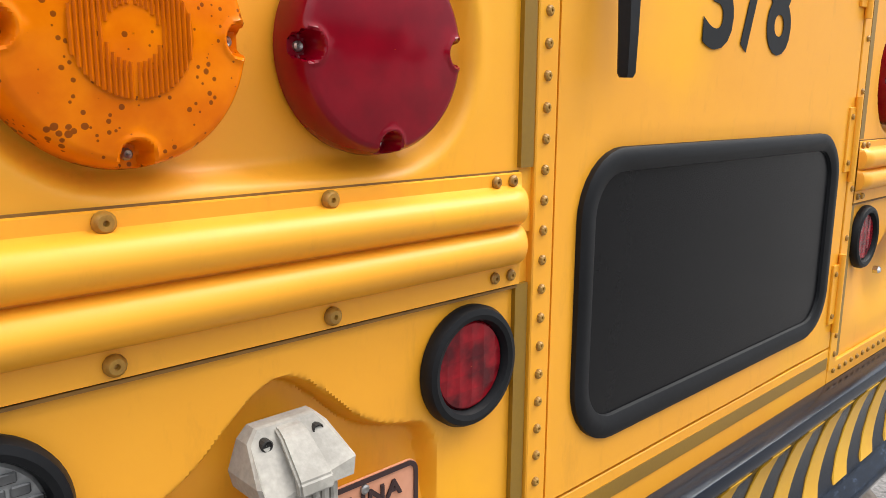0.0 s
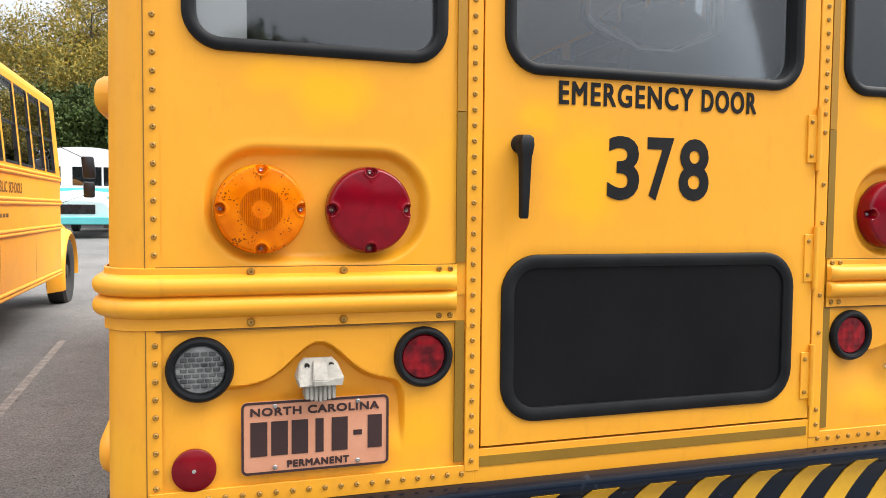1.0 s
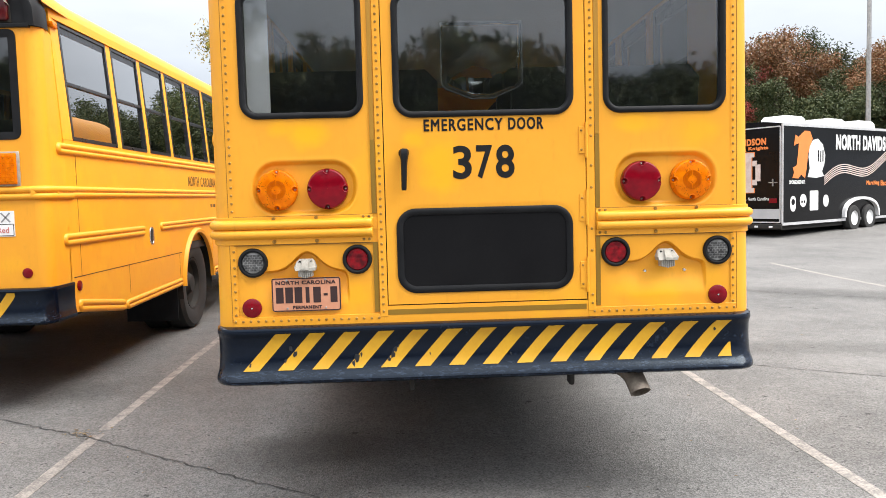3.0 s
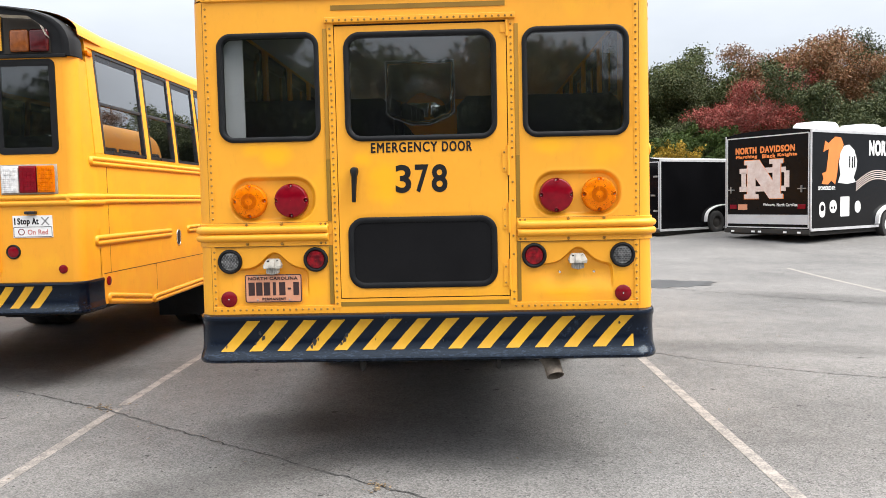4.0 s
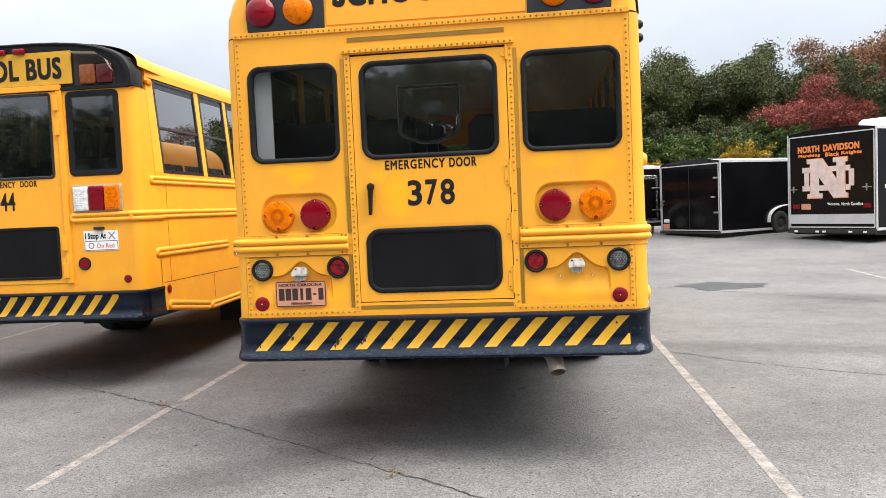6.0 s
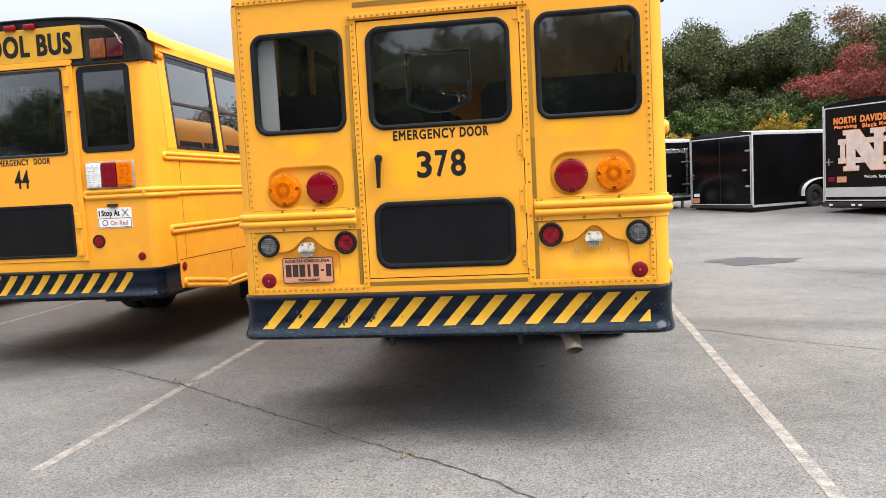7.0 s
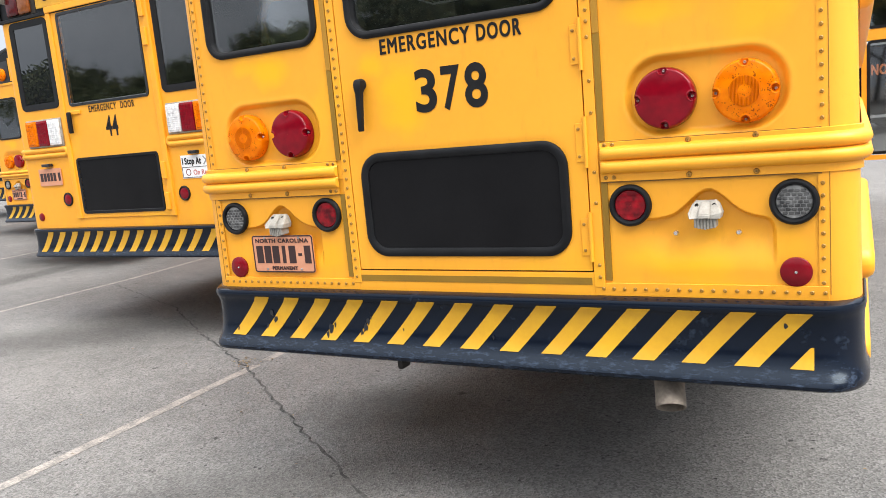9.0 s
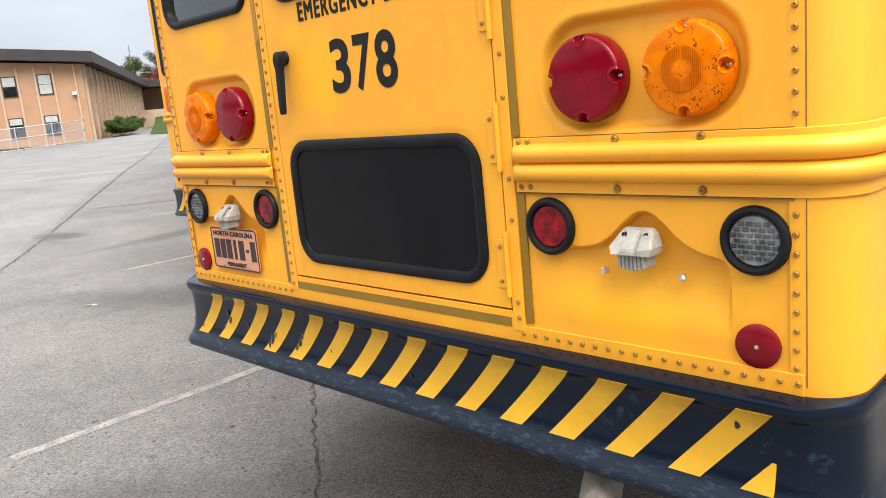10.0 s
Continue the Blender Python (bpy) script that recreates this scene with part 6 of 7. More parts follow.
BARK = surface("bark", (0.05, 0.04, 0.03), (0.12, 0.10, 0.08), 0.9, big=4, fine=20, bump=0.5, depth=0.02)
LEAF_GREEN = leaf_material("oak_leaves", [(0.030, 0.045, 0.015), (0.052, 0.070, 0.021), (0.078, 0.092, 0.030), (0.108, 0.108, 0.040)])
LEAF_DARK = leaf_material("evergreen_leaves", [(0.032, 0.058, 0.014), (0.060, 0.095, 0.021), (0.092, 0.126, 0.032)])
LEAF_RED = leaf_material("red_leaves", [(0.160, 0.033, 0.028), (0.290, 0.054, 0.046), (0.380, 0.096, 0.074), (0.210, 0.110, 0.078)])
LEAF_ORANGE = leaf_material("rust_leaves", [(0.165, 0.078, 0.035), (0.250, 0.115, 0.046), (0.190, 0.105, 0.064), (0.130, 0.108, 0.042)])
LEAF_YELLOW = leaf_material("yellow_leaves", [(0.135, 0.140, 0.032), (0.36, 0.245, 0.036), (0.22, 0.180, 0.040), (0.085, 0.104, 0.029)])


def tree(name, seed, height, spread, leaves, mat, label, leaf=0.34, low=0.22, dense=1.0):
    """Tapered trunk with forking limbs and a ragged crown of leaf clumps."""
    rnd = np.random.RandomState(seed)
    root = thing(name, Matrix(), label, "tree", "trees round the lot")
    tips, rows_all = [], bmesh.new()

    def limb(p, d, length, r, level):
        pts, q = [], np.array(p, float)
        n = 4
        for i in range(n + 1):
            pts.append((q.copy(), r * (1 - 0.75 * i / n)))
            d2 = d + rnd.normal(0, 0.16, 3)
            d2[2] += 0.05
            d = d2 / np.linalg.norm(d2)
            q = q + d * length / n
        rows = []
        for c, rr in pts:
            rows.append([tuple(c + rr * np.array((math.cos(a), math.sin(a), 0))) for a in np.linspace(0, 2 * math.pi, 5, endpoint=False)])
        vs = [[rows_all.verts.new(v) for v in row] for row in rows]
        for i in range(n):
            for j in range(5):
                rows_all.faces.new((vs[i][j], vs[i][(j + 1) % 5], vs[i + 1][(j + 1) % 5], vs[i + 1][j]))
        tips.append(pts[-1][0])
        tips.append(pts[-2][0])
        if level < 3:
            for k in range(4 if level else 6):
                a = rnd.uniform(0, 2 * math.pi)
                up = rnd.uniform(0.15, 0.8)
                base = pts[rnd.randint(1 if level else 2, n + 1)][0]
                dd = np.array((math.cos(a), math.sin(a), up))
                limb(base, dd / np.linalg.norm(dd), length * rnd.uniform(0.45, 0.7), r * 0.45, level + 1)

    limb((0, 0, -0.2), np.array((0.0, 0.0, 1.0)), height * 0.55, height * 0.022, 0)
    tips = np.array(tips)
    tips = tips[tips[:, 2] > height * low]
    c = tips.mean(0)
    sxy = spread / max(1e-3, np.percentile(np.hypot(tips[:, 0] - c[0], tips[:, 1] - c[1]), 92))
    tips[:, :2] = (tips[:, :2] - c[:2]) * sxy
    zt = tips[:, 2].max()
    tips[:, 2] *= height * 0.95 / zt
    part("trunk", rows_all, BARK, root, smooth=True)
    n = int(leaves * dense)
    pick = tips[rnd.randint(0, len(tips), n)]
    clump = rnd.uniform(0.45, 1.15, len(tips))
    off = rnd.normal(0, 1, (n, 3))
    off = off / np.linalg.norm(off, axis=1)[:, None] * (rnd.uniform(0.25, 1.0, n) ** 0.6)[:, None] * np.array((1.0, 1.0, 0.7)) * spread * 0.24
    pos = pick + off * clump[rnd.randint(0, len(tips), n)][:, None]
    a = rnd.normal(0, 1, (n, 3)); a /= np.linalg.norm(a, axis=1)[:, None]
    b = np.cross(a, rnd.normal(0, 1, (n, 3))); b /= np.linalg.norm(b, axis=1)[:, None]
    s = leaf * rnd.uniform(0.5, 1.25, (n, 1))
    tri = np.stack([pos - a * s + b * s * 0.5, pos - a * s - b * s * 0.5, pos + a * s], 1).reshape(-1, 3)
    me = bpy.data.meshes.new("crown")
    me.from_pydata(tri.tolist(), [], np.arange(3 * n).reshape(-1, 3).tolist())
    me.update()
    part("crown", me, mat, root)
    return root


def plant(proto, spots, seed, sink=0.0):
    """Sets the first tree at the first spot and copies at the others."""
    rnd = random.Random(seed)
    for i, (x, y, s) in enumerate(spots):
        m = pose(x, y, float(ground_z(x, y)) - sink, 0, 0, rnd.uniform(0, 360)) @ Matrix.Diagonal((s, s, s * rnd.uniform(0.92, 1.08), 1))
        if i == 0:
            proto.matrix_basis = m
        else:
            o = copy_thing(proto, Matrix())
            o.matrix_basis = m


LEAF_OAK = leaf_material("dark_oak_leaves", [(0.024, 0.038, 0.014), (0.045, 0.062, 0.021), (0.070, 0.085, 0.032), (0.098, 0.098, 0.038)])
T_GREEN = tree("oak_tree", 3, 14.0, 5.4, 62000, LEAF_GREEN, "tall broad oak with dull green autumn leaves", 0.11)
T_OLIVE = tree("oak_tree", 8, 13.0, 4.8, 58000, LEAF_GREEN, "rounded oak with olive and brown leaves", 0.11)
T_OAK = tree("oak_tree", 12, 9.6, 3.6, 56000, LEAF_OAK, "broad dark green oak", 0.10, 0.08)
T_RED = tree("maple_tree", 5, 9.5, 3.3, 30000, LEAF_RED, "spreading maple with thinning red leaves", 0.08)
T_RUST = tree("maple_tree", 11, 13.0, 4.8, 42000, LEAF_ORANGE, "tall maple with rust-orange leaves", 0.095)
LEAF_GOLD = leaf_material("golden_leaves", [(0.30, 0.20, 0.020), (0.48, 0.33, 0.030), (0.40, 0.24, 0.028), (0.20, 0.17, 0.026)])
T_GOLD = tree("young_tree", 14, 6.0, 2.0, 7000, LEAF_GOLD, "small tree with yellow leaves", 0.10)
T_YELLOW = tree("poplar_tree", 21, 15.0, 5.0, 42000, LEAF_YELLOW, "tall tree with yellow-green autumn leaves", 0.085)
T_PINE = tree("evergreen_shrub", 17, 5.4, 1.7, 11000, LEAF_DARK, "dense dark evergreen at the edge of the lot", 0.11, 0.02)
plant(T_GREEN, [(10.5, 52, 0.80), (15.5, 56, 0.88), (30, 56, 0.92), (46, 50, 0.95), (3, 54, 0.9), (60, 44, 1.1), (72, 30, 1.1), (-46, 74, 0.9)], 1)
plant(T_OLIVE, [(13.2, 51, 0.76), (19.5, 60, 1.0), (6.5, 57, 0.85), (25, 60, 1.0), (66, 36, 1.05), (38, 56, 1.0), (-116, 58.8, 0.95), (-118, 50.3, 0.80)], 2)
plant(T_OAK, [(22.0, 41.2, 0.92), (25.3, 42.0, 0.84), (19.8, 43.5, 0.62), (28.4, 40.5, 0.72), (9.0, 47.5, 0.8), (12.0, 48.0, 0.72)], 9)
plant(T_RED, [(16.6, 45.5, 0.90), (18.6, 47.0, 0.92), (-115, 53.4, 1.12), (-117, 51.5, 1.0)], 3)
plant(T_RUST, [(24.5, 52, 1.04), (31, 46, 0.86), (34.5, 44, 0.92), (38.5, 39, 0.88), (27.8, 52, 0.93), (22.2, 54, 0.98), (30.5, 42, 0.8)], 4)
plant(T_GOLD, [(12.2, 42.4, 0.70), (7.0, 41.6, 0.52)], 5)
plant(T_YELLOW, [(-8.2, 45.5, 1.0), (-4.0, 42, 0.95), (1.0, 46, 0.9), (-1.5, 50, 1.0), (-6.0, 51, 1.1), (-120, 66, 0.95)], 6)
plant(T_PINE, [(6.0 + i * 0.95 + (i % 3) * 0.2, 43.6 + (i * 7 % 5) * 0.35, 0.80 + 0.03 * (i * 5 % 6)) for i in range(11)], 7)
plant(tree("hedge_tree", 23, 7.5, 3.4, 20000, LEAF_DARK, "dark evergreen undergrowth below taller trees", 0.12, 0.02),
      [(-7.8, 38.5, 0.85), (-5.2, 37.5, 0.9), (-2.0, 38, 0.85), (31, 40, 0.8), (35, 37, 0.85), (20.5, 50, 0.9)], 8)
plant(tree("edge_tree", 27, 9.0, 4.6, 12000, LEAF_OAK, "leafy tree along the far side of the lot", 0.19, 0.03),
      [(-56, -34, 1.2), (-45, -38, 1.15), (-34, -42, 1.15), (-26, -43, 1.4), (-19, -41, 1.45), (-12, -44, 1.5), (-5, -42, 1.3), (2, -43, 1.4), (9, -44, 1.25), (16, -43, 1.25), (24, -43, 1.15), (33, -42, 1.1), (42, -40, 0.8), (56, -32, 0.9), (-15.5, -40, 1.25), (-8.5, -41, 1.25), (-1.5, -40, 1.2), (5.5, -41, 1.2), (12.5, -40, 1.15), (20, -41, 0.9), (28, -40, 0.9)], 10, 2.2)
tagged(part("grass", sheet_mesh("verge", -16, 75, 0, 1, 1.0, None), GRASS), "strip of rough grass below the trees", "grass", kind="stuff")
bpy.data.objects["grass"].data.vertices.foreach_set("co", np.array([(x, 42.5 + z * 30 - max(0, x - 30) * 0.35, float(ground_z(x, 45)) + 0.03) for x, y, z in [v.co for v in bpy.data.objects["grass"].data.vertices]]).ravel())

# ---------- trailers ----------
TRAILER_BLACK = surface("black_trailer_skin", (0.003, 0.003, 0.0035), (0.006, 0.006, 0.007), 0.16, big=0.8, fine=6, bump=0.16, depth=0.012, rough_var=0.05, spec=0.14)
ORANGE_VINYL = surface("orange_vinyl", (0.75, 0.20, 0.04), (0.80, 0.24, 0.05), 0.45)
PINK_VINYL = surface("faded_pale_vinyl", (0.55, 0.40, 0.35), (0.72, 0.62, 0.57), 0.5, big=5, fine=20, mid=(0.3, 0.7))
WHITE_VINYL = surface("white_vinyl", (0.68, 0.68, 0.67), (0.76, 0.76, 0.75), 0.45)


def trailer(m, label, width, length, height, deck=0.42, wheels=(0.5, 0.62), roof_units=(), guard=0.07, rim_mat=WHITE_PAINT, step=0.10):
    """An enclosed box trailer, rear at y=0, with trim, wheels, mudguards, drawbar and roof units."""
    t = thing("box_trailer", m, label, "trailer", "trailers parked along the lot's edge")
    hw = width / 2
    rows = []
    for y in (0.0, length):
        rows.append([(-hw, y, deck), (-hw, y, height - 0.10), (-hw * 0.6, y, height - 0.03), (0, y, height), (hw * 0.6, y, height - 0.03), (hw, y, height - 0.10), (hw, y, deck)])
    part("body", loft(rows, close=True, cap=True), TRAILER_BLACK, t)
    roof = loft([[(x * 1.004, y, z + 0.004) for x, z in ((-hw, height - 0.10), (-hw * 0.6, height - 0.03), (0, height), (hw * 0.6, height - 0.03), (hw, height - 0.10))] for y in (0.05, length - 0.05)])
    part("roof_skin", roof, WHITE_PAINT, t)
    for sx in (-1, 1):
        part("corner_trim", boxed(*sorted((sx * (hw - 0.03), sx * (hw + 0.008))), -0.008, 0.03, deck, height - 0.10, 0.004), TRIM, t)
        part("corner_trim", boxed(*sorted((sx * (hw - 0.03), sx * (hw + 0.008))), length - 0.03, length + 0.008, deck, height - 0.10, 0.004), TRIM, t)
        part("bottom_trim", boxed(*sorted((sx * (hw - 0.005), sx * (hw + 0.008))), 0.0, length, deck - 0.02, deck + 0.05), TRIM, t)
        part("top_trim", boxed(*sorted((sx * (hw - 0.005), sx * (hw + 0.010))), 0.0, length, height - 0.16, height - 0.09), TRIM, t)
        for f in wheels:
            w = part("wheel", lathe([(0.20, -0.1), (0.25, -0.11), (0.33, -0.10), (0.35, -0.07), (0.35, 0.07), (0.33, 0.10), (0.25, 0.11), (0.20, 0.1)], sx * (hw - 0.02), f * length, 0.35, 26, "x"), TYRE, t, smooth=True)
            part("rim", lathe([(0.21, sx * 0.095), (0.15, sx * 0.06), (0.06, sx * 0.08), (0.001, sx * 0.085)], sx * (hw - 0.02), f * length, 0.35, 20, "x"), rim_mat, w, smooth=True)
        if not wheels:
            continue
        c = sum(wheels) / len(wheels) * length
        s = (wheels[-1] - wheels[0]) / 2 * length + 0.48
        arc = [[(sx * (hw + d), c + (s + o) * math.cos(q), 0.38 + (0.48 + o) * max(0, math.sin(q)) ** 0.7) for d, o in ((-0.02, 0.0), (0.10, 0.0), (0.10, guard), (-0.02, guard))] for q in np.linspace(0.0, math.pi, 18)]
        part("mudguard", loft(arc, close=True), WHITE_PAINT, t, smooth=True)
    part("rear_frame", ring(rounded(-hw + 0.06, hw - 0.06, deck + 0.06, height - 0.17, 0.02, 2), [(0.015, 0.0), (0.015, 0.012), (-0.015, 0.012), (-0.015, 0.0)], 0), TRIM, t)
    part("rear_step", boxed(-hw, hw, -0.06, 0.0, deck - step, deck + 0.02, 0.01), UNDER, t)
    part("chassis", boxed(-hw + 0.1, hw - 0.1, 0.1, length - 0.1, deck - 0.14, deck), UNDER, t)
    part("drawbar", boxed(-0.06, 0.06, length, length + 1.3, deck - 0.12, deck - 0.02), UNDER, t)
    for y in roof_units:
        rr = [[(x * s, y + v * s, height - 0.02 + z) for x, v in ((-0.38, -0.5), (0.38, -0.5), (0.38, 0.5), (-0.38, 0.5))] for z, s in ((0, 1.0), (0.2, 0.97), (0.28, 0.82))]
        part("roof_unit", loft(rr, close=True, cap=True), WHITE_PAINT, t, smooth=True)
    return t


def on_right(ob, hw):
    ob.matrix_basis = pose(hw + 0.006, 0, 0, 0, 0, 90) @ ob.matrix_basis
    return ob


# the large lettered trailer
tx, ty = (7.53 + 8.96) / 2 - 0.07, (17.8 + 15.68) / 2
ND = trailer(pose(tx, ty, float(ground_z(tx, ty)), 0, 0, math.degrees(math.atan2(-2.12, 1.43))), "black box trailer with orange and white lettering", 2.56, 7.6, 2.95, 0.30, (0.46, 0.575), (2.2, 4.4, 6.2))
part("grey_band", boxed(-1.2, 1.2, -0.012, 0.0, 0.45, 0.70), surface("pale_kick_plate", (0.42, 0.42, 0.43), (0.52, 0.52, 0.53), 0.4, big=2), ND)
lettering("heading", "NORTH", -0.95, 2.34, 0.66, 0.18, ORANGE_VINYL, ND, 0.010, -0.014)
lettering("heading", "DAVIDSON", -0.18, 2.34, 1.02, 0.18, ORANGE_VINYL, ND, 0.010, -0.014)
for txt, u, w in (("Marching", -0.93, 0.66), ("Black", -0.12, 0.40), ("Knights", 0.34, 0.56)):
    lettering("subheading", txt, u, 2.20, w, 0.11, ORANGE_VINYL, ND, 0.008, -0.014)
# pale block emblem: a wide serifed frame behind a taller one with a slanting stroke
for a, b, c, d in ((-0.82, 0.58, 1.81, 1.95), (-0.82, 0.58, 1.32, 1.46), (-0.76, -0.62, 1.44, 1.83), (0.54, 0.68, 1.42, 1.85)):
    part("emblem_block", boxed(a, b, -0.014, 0.0, c, d), PINK_VINYL, ND)
frame_pts = ((-0.66, 2.16), (-0.20, 2.16), (0.20, 1.60), (0.20, 2.04), (0.10, 2.04), (0.10, 2.16), (0.50, 2.16), (0.50, 2.04), (0.43, 2.04), (0.43, 1.25), (0.50, 1.25), (0.50, 1.13), (0.10, 1.13), (-0.32, 1.69), (-0.32, 1.25), (-0.22, 1.25), (-0.22, 1.13), (-0.66, 1.13), (-0.66, 1.25), (-0.57, 1.25), (-0.57, 2.04), (-0.66, 2.04))
part("emblem_outline", slab([(x * 1.035 + 0.003, 1.645 + (z - 1.645) * 1.03) for x, z in frame_pts], -0.0155, 0.0), ORANGE_VINYL, ND)
part("emblem_block", slab(list(frame_pts), -0.018, 0.0), PINK_VINYL, ND)
for txt, u, w in (("Welcome,", -0.08, 0.36), ("North", 0.33, 0.22), ("Carolina", 0.59, 0.33)):
    lettering("place_line", txt, u, 0.92, w, 0.085, WHITE_VINYL, ND, 0.002, -0.014)
for x in (-1.13, 0.92):
    part("tail_lamp", boxed(x, x + 0.22, -0.02, 0.0, 0.85, 0.97, 0.01), RED_DIM, ND)
part("number_plate", boxed(-0.86, -0.58, -0.018, 0.0, 0.83, 0.98), PLATE, ND)
for x in (-1.1, 1.02):
    part("door_latch", boxed(x, x + 0.03, -0.05, 0.0, 1.28, 1.46, 0.006), STEEL, ND)
    part("latch_bar", boxed(x - 0.10, x + 0.13, -0.04, 0.0, 1.36, 1.385, 0.006), STEEL, ND)
for x in (-1.0, -0.35, -0.15, 0.6, 1.0):
    part("clearance_lamp", boxed(x - 0.05, x + 0.05, -0.075, -0.055, 0.22, 0.27, 0.006), WHITE_PAINT, ND)
on_right(lettering("side_heading", "NORTH DAVIDSON", 2.6, 2.22, 3.4, 0.42, WHITE_VINYL, ND, 0.022), 1.28)
for txt, u, w in (("Marching", 4.3, 0.76), ("Black", 5.14, 0.42), ("Knights", 5.62, 0.58)):
    on_right(lettering("side_subheading", txt, u, 1.22, w, 0.16, ORANGE_VINYL, ND, 0.006), 1.28)
on_right(lettering("sponsor_line", "SPONSORED BY:", 0.30, 1.32, 0.75, 0.10, WHITE_VINYL, ND, 0.005), 1.28)
for k, off in enumerate((0.0, 0.055, 0.11, 0.165, 0.22)):
    rows = []
    for t in np.linspace(0, 1, 26):
        u = 2.0 + 3.7 * t
        v = 1.28 + 0.62 * t + 0.16 * math.sin(7.5 * t) + off
        rows.append([(u, -0.002, v), (u, -0.002, v + 0.028)])
    on_right(part("ribbon_line", loft(rows), PINK_VINYL, ND), 1.28)
for u, v, w, h in ((0.35, 0.62, 0.26, 0.40), (0.80, 0.72, 0.32, 0.34), (1.28, 0.62, 0.42, 0.52), (1.95, 0.70, 0.28, 0.32)):
    on_right(part("sponsor_mark", slab(rounded(u, u + w, v, v + h, min(w, h) * (0.08 if w > 0.4 else 0.48), 5), -0.002, 0.0), WHITE_VINYL, ND), 1.28)
for u, v, r in ((0.48, 0.86, 0.08), (0.90, 0.86, 0.035), (1.02, 0.86, 0.035)):
    on_right(part("mark_gap", slab(rounded(u - r, u + r, v - r, v + r, r * 0.95, 5), -0.0035, 0.0), TRAILER_BLACK, ND), 1.28)
plume = ((0.50, 2.28), (0.58, 2.58), (0.72, 2.52), (0.85, 2.60), (1.02, 2.69), (1.28, 2.68), (1.40, 2.50), (1.32, 2.30), (1.18, 2.10), (1.12, 1.72), (1.04, 1.46), (0.86, 1.56), (0.72, 1.46), (0.44, 1.48), (0.52, 1.62), (0.46, 1.74), (0.64, 1.80), (0.70, 2.10), (0.74, 2.36), (0.62, 2.34))
on_right(part("emblem_plume", slab(list(plume), -0.002, 0.0), ORANGE_VINYL, ND), 1.28)
visor = ((1.26, 2.28), (1.42, 2.46), (1.66, 2.50), (1.90, 2.36), (2.04, 2.08), (2.00, 1.86), (1.88, 1.64), (1.98, 1.52), (1.60, 1.47), (1.16, 1.50), (1.27, 1.72), (1.20, 2.02))
on_right(part("emblem_shape", slab(list(visor), -0.0034, 0.0), WHITE_VINYL, ND), 1.28)
for u, v in ((1.66, 1.90), (1.78, 1.88), (1.89, 1.90)):
    on_right(part("emblem_slot", boxed(u, u + 0.055, -0.0048, 0.0, v, v + 0.30), TRAILER_BLACK, ND), 1.28)


def side_by_side(corner, hw, back):
    """The pose of a trailer parked parallel to the lettered one, from a right-hand corner that lies back metres from its rear."""
    a = math.atan2(-2.12, 1.43)
    x = corner[0] - hw * math.cos(a) + back * math.sin(a)
    y = corner[1] - hw * math.sin(a) - back * math.cos(a)
    return pose(x, y, float(ground_z(*corner)), 0, 0, math.degrees(a))


# plain black trailer beyond it, its rear doors framed in bright trim
P2 = trailer(side_by_side((5.80, 18.45), 1.22, 0.0), "plain black box trailer with bright trim", 2.44, 6.0, 2.34, 0.17, (0.40, 0.525), guard=0.03, rim_mat=UNDER, step=0.05)
part("door_joint", boxed(-0.006, 0.006, -0.006, 0.0, 0.23, 2.14), GAP, P2)
for x, z in ((1.08, 1.75), (1.08, 0.75), (0.98, 1.20), (-1.12, 1.02), (-1.10, 1.12)):
    part("door_latch", boxed(x - 0.09, x + 0.05, -0.05, 0.0, z - 0.025, z + 0.025, 0.006), STEEL, P2)
part("number_plate", boxed(-1.12, -0.84, -0.012, 0.0, 0.27, 0.42), PLATE, P2)
part("plate_label", boxed(-1.08, -0.85, -0.012, 0.0, 0.46, 0.56, 0.004), WHITE_PAINT, P2)

# smaller lettered trailer, seen along its side
N2 = trailer(side_by_side((4.70, 21.3), 1.1, 5.0), "small black trailer with a white roof and orange lettering", 2.2, 5.0, 2.22, 0.36, (0.45, 0.61))
fr = on_right(part("side_door", boxed(3.72, 4.68, -0.02, 0.0, 0.40, 1.86, 0.004), CHROME, N2), 1.1)
part("door_skin", boxed(3.80, 4.60, -0.026, 0.0, 0.48, 1.74, 0.004), TRAILER_BLACK, fr)
for z in (0.75, 1.45):
    part("door_hinge", boxed(4.42, 4.76, -0.04, 0.0, z - 0.02, z + 0.02, 0.006), STEEL, fr)
part("door_latch", boxed(3.86, 3.98, -0.05, 0.0, 1.0, 1.06, 0.006), STEEL, fr)
for txt, u, w in (("NORTH", 1.15, 0.95), ("DAVIDSON", 2.25, 1.40)):
    on_right(lettering("side_heading", txt, u, 1.36, w, 0.25, ORANGE_VINYL, N2, 0.012), 1.1)
for txt, u, w in (("Black", 1.75, 0.70), ("Knights", 2.60, 1.02)):
    on_right(lettering("side_subheading", txt, u, 0.86, w, 0.20, ORANGE_VINYL, N2, 0.009), 1.1)
dome = [[(x * k, y, 2.16 + 0.30 * h * (1 - (x / 1.0) ** 2) + 0.04) for x in np.linspace(-1.0, 1.0, 9)] for y, k, h in ((0.2, 1.0, 0.3), (0.4, 1.0, 0.9), (3.0, 1.0, 1.0), (3.6, 1.0, 0.9), (3.8, 1.0, 0.3))]
part("roof_dome", loft(dome), WHITE_PAINT, N2, smooth=True)
for x in (-0.5, 0.9):
    part("jack_leg", boxed(x - 0.03, x + 0.03, 4.6, 4.66, 0.0, 0.36), STEEL, N2)

